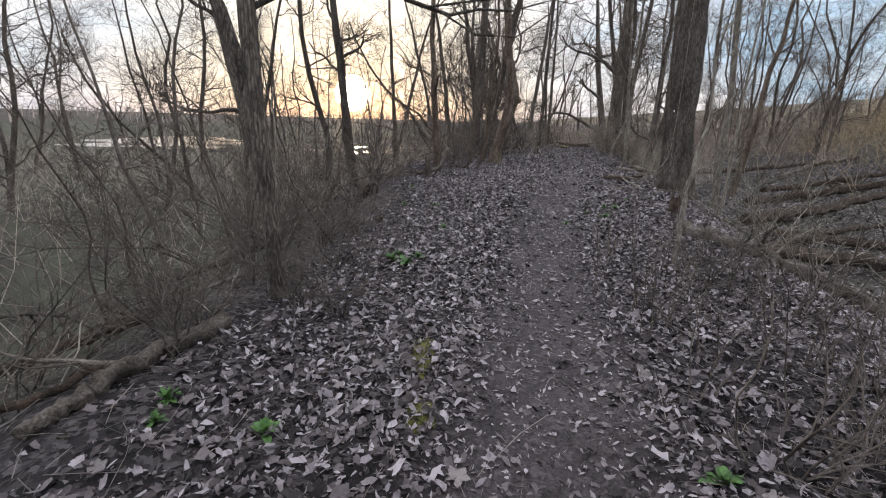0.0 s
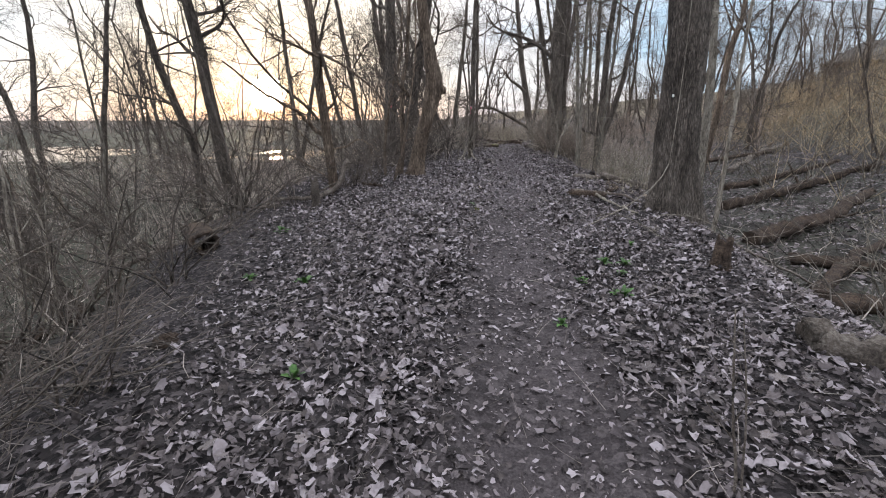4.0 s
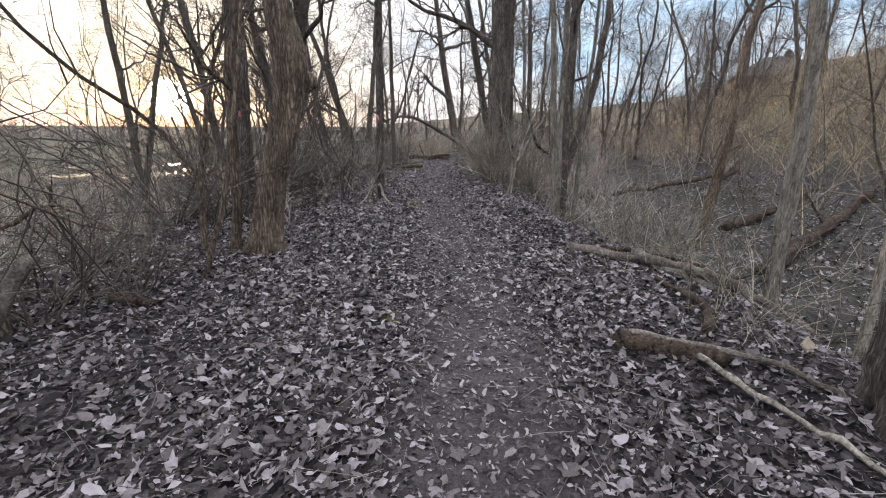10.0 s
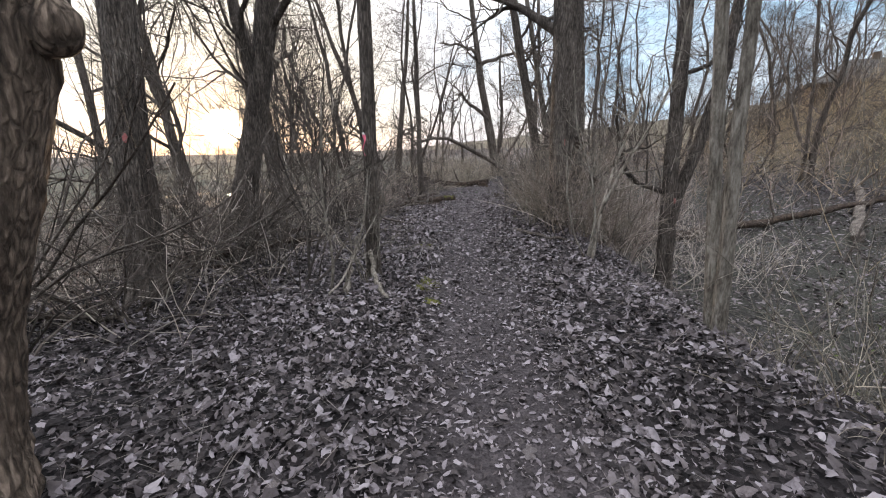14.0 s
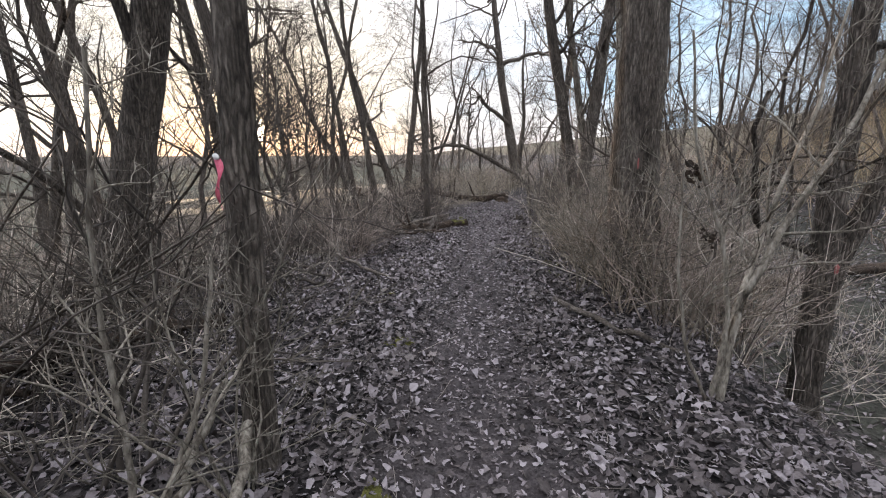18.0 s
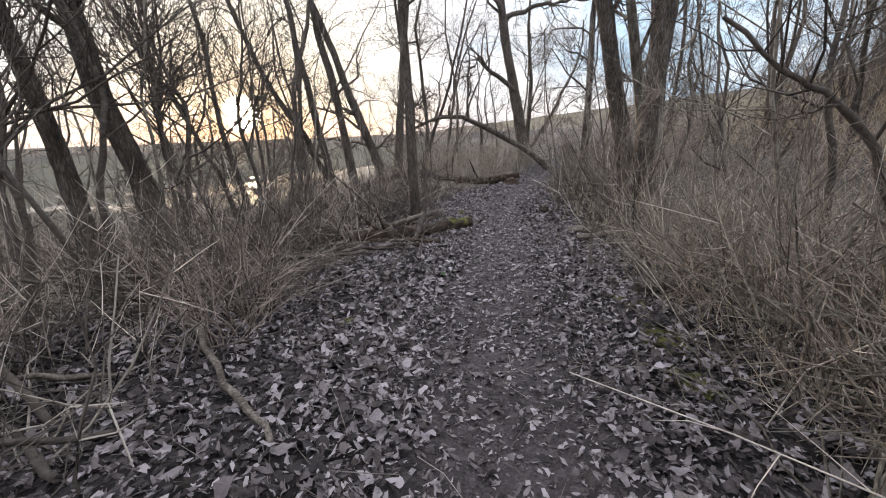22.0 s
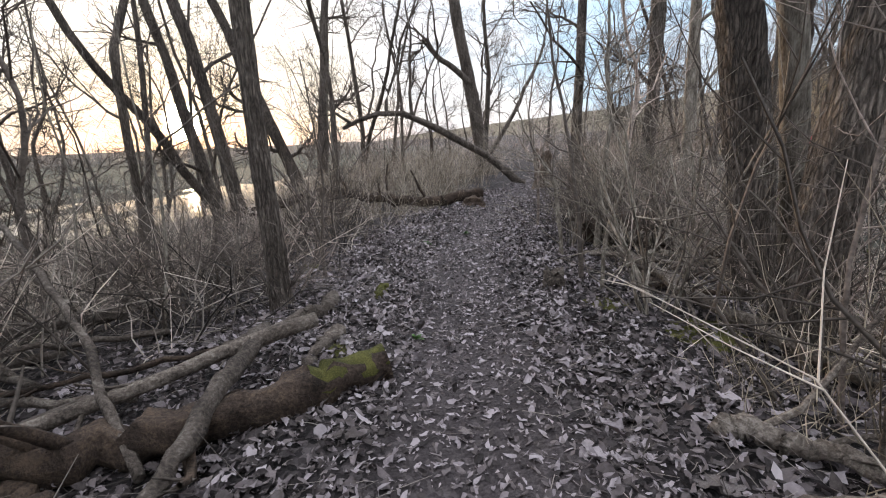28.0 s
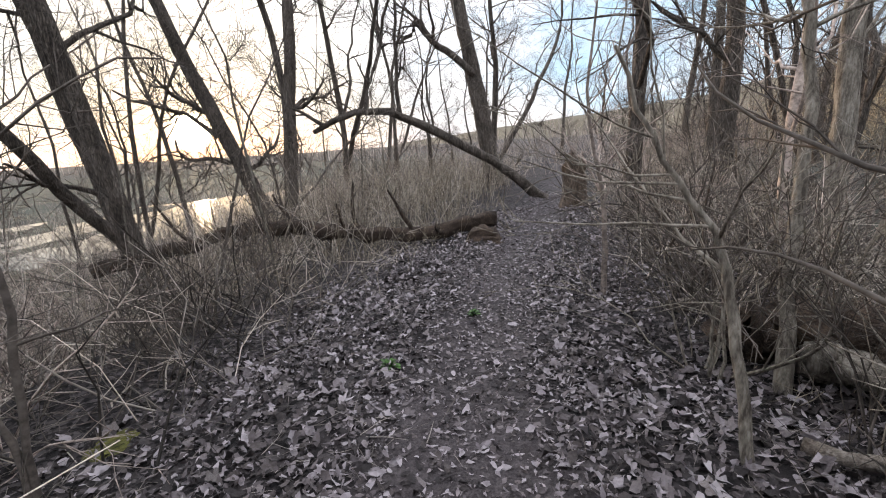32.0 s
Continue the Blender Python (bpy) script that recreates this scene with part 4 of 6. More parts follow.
def wood_slab(x, y, seed):
    """A pale split slab of bark and wood lying on its edge."""
    rng = np.random.RandomState(seed)
    b = bmesh.new()
    bmesh.ops.create_grid(b, x_segments=10, y_segments=4, size=0.5)
    for v in b.verts:
        v.co.x += 0.12 * noise.noise(Vector((v.co.y * 4, v.co.x * 2, seed)))
        v.co.z = 0.12 * v.co.y ** 2 + 0.04 * noise.noise(v.co * 6)
    bmesh.ops.solidify(b, geom=b.faces[:], thickness=0.09)
    bmesh.ops.scale(b, vec=(0.24, 0.09, 0.24), verts=b.verts)
    ob = tagged(new("wood_slab", bm_mesh("wood_slab", b, CUTWOOD)), "pale split slab of wood on the leaves", "wood")
    ob.matrix_basis = pose(x, y, float(land(x, y)) + 0.05, 38, 6, 25)


wood_slab(5.35, 10.95, 4)


# ---- fallen logs and branches ----


def fallen(points, radius, seed, label, mat=LOGWOOD, name="log", taper=0.4, sides=20, cut=True, moss=False, branches=0, lift=0.6):
    """A log or branch that lies along ground points, with cut or broken ends."""
    rng = np.random.RandomState(seed)
    pts = np.array([[x, y, float(land(x, y)) + radius * lift + dz] for x, y, dz in points])
    n = 30 if name == "log" else 16
    m = len(pts)
    s = np.linspace(0, m - 1, n)
    line = np.stack([np.interp(s, np.arange(m), pts[:, k]) for k in range(3)], 1)
    for k in range(3):
        line[1:-1] = 0.25 * line[:-2] + 0.5 * line[1:-1] + 0.25 * line[2:]
    line[1:-1] += rng.normal(size=(n - 2, 3)) * radius * (0.2 if name == "log" else 0.22 if radius > 0.035 else 0.45)
    top = tagged(new(name), label, "log" if name == "log" else "branch", "fallen wood")
    top.location = line[0]
    line = line - line[0]
    r = radius * (1 - taper * np.linspace(0, 1, n)) * (1 + 0.08 * rng.normal(size=n))
    tan = unit(np.gradient(line, axis=0))
    a = unit(np.cross(tan, np.array([0, 0, 1.0])))
    b = np.cross(tan, a)
    ang = np.arange(sides) * 2 * np.pi / sides
    rr = r[:, None] * (1 + 0.1 * np.sin(ang * 3 + rng.rand() * 6) + 0.14 * (np.abs(np.sin(ang * sides * 0.22 + np.linspace(0, 5, n)[:, None])) - 0.6) + 0.1 * rng.normal(size=(n, sides)))
    ring = line[:, None] + rr[..., None] * (np.cos(ang)[None, :, None] * a[:, None] + np.sin(ang)[None, :, None] * b[:, None])
    e0 = (line[0] + tan[0] * radius * 0.15)[None, None] + 0.55 * (ring[:1] - line[0])
    e1 = (line[-1] - tan[-1] * radius * 0.15)[None, None] + 0.55 * (ring[-1:] - line[-1])
    c0, c1 = e0 * 0 + line[0], e1 * 0 + line[-1]
    ring = np.concatenate([c0, e0, ring, e1, c1])
    i = np.arange(ring.shape[0] * sides).reshape(-1, sides)
    j = np.roll(i, -1, axis=1)
    quads = np.stack([i[:-1], j[:-1], j[1:], i[1:]], -1).reshape(-1, 4)
    part("wood", mesh_of("wood", ring.reshape(-1, 3), quads, mat), top)
    if moss:
        k0, k1 = 0, max(4, n // 4)
        sel = [k for k in range(sides) if math.sin(ang[k]) * b[0][2] + math.cos(ang[k]) * a[0][2] > 0.25]
        sel = sorted(sel)
        sel_ang = np.linspace(ang[sel[0]], ang[sel[-1]], 9)
        q = []
        for k in range(k0, k1):
            w = 0.75 + 0.25 * rng.rand()
            rad = r[k] * (1.06 + 0.06 * rng.rand(9)) * np.r_[0.93, np.ones(7), 0.93]
            q.append(line[k] + rad[:, None] * (np.cos(sel_ang)[:, None] * a[k] + np.sin(sel_ang)[:, None] * b[k]))
        q = np.array(q)
        i = np.arange(q.shape[0] * 9).reshape(-1, 9)
        qd = np.stack([i[:-1, :-1], i[:-1, 1:], i[1:, 1:], i[1:, :-1]], -1).reshape(-1, 4)
        part("moss_cover", mesh_of("moss_cover", q.reshape(-1, 3), qd, MOSS), top, "yellow-green moss")
    if branches:
        sl, sr = sprout(line[None], r[None], branches, rng, 0.15, 0.9, 50, 6, 0.4, 0.15, 0.08, 0.3)
        s2, s2r = sprout(sl, sr, 4, rng, 0.2, 0.4, 40, 4)
        for k in range(branches):
            v, f = tubes(sl[k:k + 1], sr[k:k + 1], 5)
            part("side_branch", mesh_of("side_branch", v, f, mat), top)
        v, f = tubes(s2, s2r, 3)
        tagged(part("crown", mesh_of("crown", v, f, TWIG), top), kind="stuff")
    return top


fallen([(3.4, 6.0, 0), (3.9, 5.3, 0), (5.0, 4.2, 0.05)], 0.11, 101, "thick dark fallen log along the bank edge", LOGWOOD, branches=3)
fallen([(12.3, 17.4, 0), (15.3, 18.25, 0.05), (19.0, 19.4, 0)], 0.12, 102, "long mossy grey log across the gully floor", ROTTEN, branches=2)
fallen([(9.9, 14.5, 0), (14.2, 16.15, 0.08), (19.3, 18.1, 0.1)], 0.14, 103, "long dark log across the gully floor", ROTTEN, branches=3)
fallen([(7.6, 11.0, 0), (9.0, 11.35, 0.08), (10.4, 11.85, 0.15), (13.2, 13.4, 0.3)], 0.16, 104, "thick gnarled dark log across the gully floor", ROTTEN, branches=3)
fallen([(15.2, 20.6, 0), (19.0, 23.2, 0.1), (24.0, 26.8, 0)], 0.13, 105, "long grey log at the foot of the hill", LOGWOOD, branches=3)
fallen([(10.5, 22.5, 0), (14.0, 22.8, 0.1), (18.8, 22.4, 0.1)], 0.13, 106, "long dark log across the gully floor", ROTTEN, branches=2)
fallen([(6.2, 8.2, 0), (8.0, 7.2, 0.1), (10.5, 5.5, 0)], 0.13, 107, "thick dark log across the gully", ROTTEN, branches=3)
fallen([(7.5, 10.0, 0), (9.8, 8.6, 0.1), (12.5, 6.0, 0)], 0.1, 108, "thick dark log across the gully", ROTTEN, branches=2)
fallen([(4.05, 11.4, 0), (4.5, 10.95, 0)], 0.06, 109, "short rotten log half buried in leaves", ROTTEN, taper=0.15)
fallen([(4.1, 11.45, 0.05), (4.6, 10.9, 0.1), (5.3, 9.9, 0.05)], 0.025, 110, "long pale fallen branch across the leaves", LOGWOOD, "branch", sides=7)
fallen([(4.35, 11.0, 0.06), (4.42, 10.4, 0.03), (4.45, 9.8, 0.02)], 0.022, 111, "pale fallen branch on the leaves", BARK_PALE, "branch", sides=7)
fallen([(5.4, 12.9, 0.1), (6.0, 12.2, 0.08), (6.5, 11.6, 0.02)], 0.065, 112, "fallen log with a split end at the bank edge", LOGWOOD, taper=0.1)
fallen([(5.2, 13.8, 0), (5.6, 12.7, 0.02), (5.7, 11.9, 0)], 0.06, 113, "dark fallen branch along the bank edge", LOGWOOD, "branch", sides=9)
fallen([(6.7, 26.47, 0.03), (5.95, 26.24, 0.03), (4.9, 26.2, 0.05), (3.4, 26.2, 0.08)], 0.115, 114, "long rotten log with a blackened sawn end and bright moss", ROTTEN, branches=7, taper=0.25, moss=True)
fallen([(6.3, 26.95, 0.2), (4.8, 26.4, 0.15), (3.0, 25.7, 0.1)], 0.05, 115, "broken branch leaning on the log", LOGWOOD, "branch", branches=5, sides=8)
fallen([(5.98, 27.0, 0.2), (5.78, 26.3, 0.2), (5.6, 25.6, 0.02)], 0.06, 117, "weathered pole leaning on a log", LOGWOOD, "branch", sides=9)
fallen([(6.45, 28.1, 0), (6.4, 27.76, 0.02), (6.11, 27.59, 0.03), (5.6, 27.4, 0)], 0.065, 118, "crooked weathered grey log beside the path", LOGWOOD, branches=2)
fallen([(6.46, 27.15, 0), (6.2, 26.72, 0)], 0.055, 119, "short weathered branch on the leaves", LOGWOOD, "branch", sides=8)
fallen([(6.97, 28.3, 0), (6.85, 27.95, 0)], 0.05, 120, "short mossy stick on the leaves", MOSS, "branch", sides=8)
fallen([(4.9, 26.2, 0), (5.4, 25.7, 0.03), (5.9, 25.2, 0.02)], 0.05, 121, "dark wet log end beside the path", ROTTEN, sides=9)
fallen([(5.5, 26.0, 0.02), (5.0, 26.9, 0.55), (4.4, 27.6, 1.1)], 0.03, 122, "grey branch propped up out of the brush", LOGWOOD, "branch", sides=7)
fallen([(9.9, 28.4, 0.1), (9.25, 26.85, 0.12), (9.1, 26.1, 0.1), (9.0, 25.3, 0.02)], 0.06, 123, "fallen grey trunk in the brush beside the path", LOGWOOD, branches=5)
fallen([(10.3, 29.2, 0.1), (10.5, 28.2, 0.2), (10.8, 27.0, 0.05)], 0.09, 124, "fallen grey trunk tangled in brush", BARK_PALE, branches=4)
fallen([(9.8, 28.0, 0), (9.5, 27.4, 0.03), (9.4, 26.8, 0)], 0.06, 125, "fallen branch in the brush", LOGWOOD, "branch", branches=3, sides=8)
fallen([(10.2, 29.6, 0.15), (10.6, 28.9, 0.18), (11.2, 28.1, 0.1)], 0.17, 126, "thick reddish split log in the brush", ROTTEN, taper=0.1)
fallen([(6.05, 19.85, 0), (6.2, 19.1, 0.02), (6.35, 18.6, 0.02), (6.8, 18.1, 0)], 0.034, 127, "thin fallen branch at the path edge", LOGWOOD, "branch", sides=8)
fallen([(7.73, 21.89, 0.12), (7.45, 22.19, 0.12), (7.2, 22.5, 0.05)], 0.055, 129, "sawn log end in dry brush", LOGWOOD, taper=0.1)
fallen([(8.0, 25.35, 0.02), (8.15, 25.1, 0.04), (8.4, 24.7, 0.02)], 0.05, 130, "fallen grey trunk under dry brush", LOGWOOD, branches=5)
fallen([(10.75, 35.1, 0.05), (8.9, 34.8, 0.1), (6.6, 34.5, 0.75), (4.6, 34.3, 1.2)], 0.13, 131, "long dark log along the edge of the reeds", ROTTEN, branches=8, taper=0.35)
fallen([(1.0, 19.0, 0.05), (1.9, 19.4, 0.12), (2.7, 19.8, 0.1)], 0.07, 132, "dark fallen branch on low brush", ROTTEN, "branch", branches=3, sides=9)
fallen([(3.12, 17.05, 0), (3.15, 17.4, 0.2), (3.3, 17.7, 0.5)], 0.025, 133, "pale forked stick leaning on a young tree", BARK_PALE, "branch", sides=7)
fallen([(3.4, 17.6, 0.3), (3.42, 17.1, 0.02), (3.5, 16.8, 0)], 0.03, 134, "pale curved branch at the foot of a young tree", BARK_PALE, "branch", sides=7)
fallen([(3.0, 23.5, 0.25), (3.7, 22.1, 0.1), (4.35, 20.95, 0)], 0.028, 135, "long grey branch leaning down to the leaves", LOGWOOD, "branch", branches=3, sides=8)
fallen([(-1.76, 3.0, 0.02), (-2.04, 2.3, 0.02), (-2.15, 1.6, 0)], 0.075, 136, "rotting log at the edge of the slope", LOGWOOD, branches=3)
fallen([(-0.1, 13.1, 0.55), (-0.3, 12.5, 0.05), (-0.7, 12.15, 0.03), (-1.45, 11.96, 0.05)], 0.055, 137, "crooked branch trailing down the slope", LOGWOOD, "branch", branches=4, sides=8)
fallen([(0.15, 13.6, 0), (0.6, 13.4, 0)], 0.05, 138, "dark rotten stick on the leaves", ROTTEN, "branch", sides=8)
fallen([(4.7, 11.25, 0.02), (5.1, 11.6, 0.06), (5.3, 12.4, 0.02)], 0.04, 139, "root at the edge of the bank", ROTTEN, "branch", sides=8)

fallen([(10.2, 29.1, 0.2), (11.05, 28.9, 0.25), (11.5, 28.7, 0.2), (12.2, 28.4, 0.1)], 0.07, 140, "pale fallen trunk lying in tangled brush", BARK_PALE, branches=5)
fallen([(10.0, 28.1, 0.08), (10.45, 27.9, 0.1), (11.0, 27.6, 0.1)], 0.055, 141, "pale fallen trunk lying in tangled brush", BARK_PALE, branches=4)
fallen([(10.5, 29.5, 0.1), (10.9, 29.3, 0.1), (11.6, 29.0, 0.05)], 0.15, 142, "thick reddish split log in the brush", BARK_BROWN, taper=0.1)
fallen([(7.83, 24.9, 0), (8.4, 24.65, 0.1), (9.1, 24.4, 0.2)], 0.04, 143, "fallen grey pole sloping into the brush", LOGWOOD, branches=4)
fallen([(4.6, 28.6, 0.1), (3.4, 28.2, 0.3), (1.9, 28.0, 0.5)], 0.06, 144, "dead branchy trunk lying in brush", LOGWOOD, branches=7)
fallen([(6.4, 8.5, 0), (8.9, 10.0, 0.05), (11.6, 11.0, 0)], 0.1, 147, "long dark log across the gully floor", ROTTEN, branches=2)
fallen([(-3.6, 5.5, 0.05), (-5.0, 4.6, 0.1), (-6.6, 4.2, 0)], 0.1, 148, "dark log at the foot of the slope", ROTTEN, branches=4)
fallen([(-3.2, 9.4, 0.05), (-4.6, 9.0, 0.1), (-6.2, 9.2, 0)], 0.09, 149, "dark log at the foot of the slope", ROTTEN, branches=4)

for k, (x, y, a, ln, rad) in enumerate(((5.6, 25.2, 200, 1.9, 0.028), (4.6, 25.6, 160, 2.4, 0.035), (4.2, 24.6, 215, 1.8, 0.022), (3.6, 26.0, 185, 2.6, 0.04), (5.2, 26.9, 170, 2.2, 0.03), (2.8, 25.0, 150, 2.0, 0.03), (5.9, 27.4, 195, 1.6, 0.025), (4.4, 27.9, 175, 2.4, 0.035), (3.3, 23.6, 230, 1.7, 0.025), (9.3, 27.3, -50, 1.8, 0.03), (9.6, 28.7, -70, 1.9, 0.035), (8.9, 25.0, -60, 1.7, 0.03), (8.0, 23.3, -80, 1.6, 0.028), (10.4, 30.4, -65, 2.2, 0.035), (-1.9, 5.2, 200, 1.9, 0.03), (-2.3, 2.4, 215, 1.8, 0.035), (-1.8, 10.8, 190, 2.4, 0.04), (-1.3, 11.6, 160, 2.0, 0.03), (1.6, 18.9, 170, 2.0, 0.03), (1.0, 17.4, 200, 1.6, 0.025), (4.9, 9.2, -20, 1.7, 0.025), (5.6, 13.6, -60, 1.5, 0.028))):
    c, s_ = math.cos(radians(a)), math.sin(radians(a))
    fallen([(x, y, 0.03), (x + c * ln * 0.5, y + s_ * ln * 0.5, 0.12), (x + c * ln, y + s_ * ln, 0.2)], rad, 160 + k, "dead fallen branch with side twigs in the brush", LOGWOOD if k % 3 else ROTTEN, "branch", branches=4, sides=7)

def young(points, r0, r1, seed, label, mat=BARK_PALE, shoots=7, reach=1.0):
    """A thin crooked sapling along a few points, with side twigs."""
    rng = np.random.RandomState(seed)
    top = tagged(new("sapling"), label, "sapling", "saplings in the thickets")
    pts = np.array(points, float)
    pts[0, 2] = float(land(pts[0, 0], pts[0, 1])) - 0.06
    top.location = pts[0]
    pts = pts - pts[0]
    m, n = len(pts), 18
    u = np.linspace(0, m - 1, n)
    line = np.stack([np.interp(u, np.arange(m), pts[:, k]) for k in range(3)], 1)
    line[1:-1] = 0.25 * line[:-2] + 0.5 * line[1:-1] + 0.25 * line[2:]
    line[1:-1] += rng.normal(size=(n - 2, 3)) * r0 * 0.25
    r = np.linspace(r0, r1, n) * (1 + 0.07 * rng.normal(size=n))
    v, f = tubes(line[None], r[None], 9)
    part("trunk", mesh_of("trunk", v, f, mat), top)
    l1, rr = sprout(line[None], r[None], shoots, rng, 0.3, reach, 50, 6, 0.5, 0.22, 0.1, 0.2)
    s2, s2r = sprout(l1, rr, 8 if reach > 2 else 5, rng, 0.2, reach * 0.45, 42, 4, 0.65, 0.25)
    s3, s3r = sprout(s2, s2r, 5 if reach > 2 else 3, rng, 0.2, reach * 0.22, 40, 3, 0.7, 0.25)
    v, f = joined([tubes(l1, rr, 5), tubes(s2, s2r, 3), tubes(s3, s3r, 3)])
    tagged(part("crown", mesh_of("crown", v, f, mat), top), kind="stuff")


young([(2.73, 4.76, 0), (2.81, 4.92, 0.61), (2.91, 5.05, 1.23), (3.07, 5.15, 1.73), (3.0, 5.25, 2.6), (3.05, 5.3, 3.6)], 0.032, 0.012, 901, "thin pale crooked sapling beside the path", shoots=6)
young([(0.69, 15.13, 0), (0.69, 15.33, 1.08), (0.86, 15.48, 1.92), (0.96, 15.56, 2.38), (1.2, 15.63, 3.2), (1.3, 15.7, 4.6)], 0.045, 0.015, 902, "crooked thin tree beside a dead trunk", BARK_BROWN)
young([(0.85, 14.0, 0), (1.05, 14.15, 0.75), (1.2, 14.25, 1.35), (1.3, 14.35, 2.0), (1.5, 14.6, 3.2), (1.5, 14.8, 4.4)], 0.035, 0.012, 903, "crooked dark sapling beside a dead trunk", BARK_BROWN)
young([(8.97, 27.82, 0), (9.0, 27.96, 0.76), (8.98, 28.08, 1.26), (8.94, 28.23, 1.87), (8.85, 28.4, 2.7), (8.9, 28.6, 3.8)], 0.026, 0.009, 904, "thin dark sapling leaning over the path", TWIG, 8)
young([(8.95, 27.46, 0), (9.03, 27.55, 0.66), (9.23, 27.58, 1.03), (9.32, 27.67, 1.52), (9.2, 27.75, 1.8), (9.0, 27.9, 2.4)], 0.02, 0.007, 905, "kinked pale sapling in the brush", BARK_PALE, 8)
young([(10.1, 29.16, 0), (10.26, 29.33, 0.84), (10.49, 29.47, 1.68), (10.45, 29.61, 2.4), (10.6, 29.8, 3.8)], 0.05, 0.015, 906, "pale young tree in tangled brush", BARK_PALE, 10, 1.3)
young([(9.28, 28.69, 0), (9.28, 28.83, 0.63), (9.28, 28.93, 1.06), (9.07, 29.05, 1.35), (8.9, 29.2, 1.9)], 0.028, 0.008, 907, "bent pale sapling in tangled brush", BARK_PALE, 9)
young([(10.02, 24.3, 0), (10.04, 24.52, 0.75), (9.96, 24.71, 1.39), (9.97, 24.89, 2.09), (9.9, 25.0, 3.3)], 0.045, 0.014, 908, "dark crooked young tree in the brush", TWIG, 8, 1.2)
young([(9.08, 24.1, 0), (9.2, 24.28, 0.52), (9.32, 24.44, 1.28), (9.5, 24.59, 2.09), (9.6, 24.7, 2.9)], 0.018, 0.007, 909, "thin pale sapling in the brush", BARK_PALE, 6)
young([(8.3, 21.1, 0), (8.1, 21.2, 0.9), (7.9, 21.27, 1.6), (7.6, 21.38, 1.93), (7.37, 21.45, 2.04), (7.0, 21.6, 2.4)], 0.035, 0.012, 910, "dark arching branchy sapling over the path edge", TWIG, 9, 1.2)
young([(7.6, 21.9, 0), (7.7, 21.9, 0.6), (7.8, 21.8, 1.3), (7.6, 21.8, 2.1), (7.7, 21.9, 3.2)], 0.028, 0.008, 911, "branchy grey sapling at the path edge", BARK_PALE, 11, 1.3)
young([(7.2, 23.3, 0), (7.25, 23.4, 0.7), (7.4, 23.45, 1.5), (7.3, 23.6, 2.4)], 0.018, 0.006, 912, "thin dark sapling at the path edge", TWIG, 9, 0.9)
young([(8.6, 25.2, 0), (8.6, 25.3, 0.9), (8.8, 25.35, 1.9), (8.75, 25.5, 3.0)], 0.013, 0.006, 913, "branchy grey sapling at the path edge", TWIG_RED, 10, 1.2)
young([(1.2, 24.6, 0), (1.0, 24.7, 1.2), (1.3, 24.8, 2.4), (0.9, 25.0, 3.8), (1.0, 25.1, 5.6)], 0.06, 0.015, 919, "crooked many-branched tree below the bank edge", TWIG, 20, 2.7)
young([(2.6, 26.2, 0), (2.3, 26.3, 1.1), (2.5, 26.5, 2.2), (2.0, 26.6, 3.4), (2.1, 26.8, 5.0)], 0.05, 0.013, 920, "crooked many-branched tree in the brush", TWIG, 20, 2.5)
young([(0.2, 22.4, 0), (0.0, 22.5, 1.2), (0.2, 22.6, 2.3), (-0.3, 22.7, 3.6), (-0.2, 22.9, 5.2)], 0.055, 0.014, 921, "crooked many-branched tree below the bank edge", TWIG, 20, 2.7)
young([(3.4, 29.8, 0), (3.3, 29.9, 1.0), (3.6, 30.0, 2.0), (3.2, 30.2, 3.2), (3.3, 30.3, 4.6)], 0.045, 0.012, 922, "crooked many-branched tree in the brush", TWIG, 14, 1.9)
young([(11.6, 30.2, 0), (11.4, 30.3, 1.1), (11.7, 30.4, 2.2), (11.4, 30.6, 3.6), (11.5, 30.8, 5.2)], 0.05, 0.013, 923, "crooked many-branched tree in the brush", TWIG_RED, 14, 2.0)
young([(9.0, 22.4, 0), (9.2, 22.5, 1.1), (9.0, 22.6, 2.2), (9.4, 22.8, 3.4), (9.3, 22.9, 4.8)], 0.045, 0.012, 924, "crooked many-branched tree in the brush", TWIG, 14, 1.9)
young([(6.32, 17.83, 0), (6.49, 17.94, 1.0), (6.86, 18.0, 1.6), (7.26, 18.03, 2.12), (7.6, 18.1, 2.7), (7.8, 18.2, 3.6)], 0.032, 0.01, 925, "pale many-stemmed shrub at the bank edge", BARK_PALE, 10, 1.0)
young([(6.3, 17.87, 0), (6.45, 17.95, 0.8), (6.75, 18.05, 1.6), (7.1, 18.15, 2.3), (7.3, 18.2, 3.0)], 0.026, 0.009, 926, "pale many-stemmed shrub at the bank edge", BARK_PALE, 9, 1.0)
young([(6.26, 17.84, 0), (6.42, 17.93, 0.9), (6.4, 18.04, 1.4), (6.23, 18.18, 2.0), (6.2, 18.3, 2.8)], 0.02, 0.007, 927, "pale many-stemmed shrub at the bank edge", BARK_PALE, 9, 0.9)
young([(6.24, 17.8, 0), (6.05, 17.85, 0.7), (5.95, 17.9, 1.3), (6.0, 18.0, 1.9)], 0.014, 0.006, 928, "pale many-stemmed shrub at the bank edge", BARK_PALE, 7, 0.7)
young([(2.0, 24.9, 0), (1.8, 25.0, 1.2), (2.1, 25.1, 2.4), (1.7, 25.3, 3.6), (1.8, 25.4, 5.2)], 0.05, 0.013, 929, "crooked many-branched tree below the bank edge", TWIG, 20, 2.4)
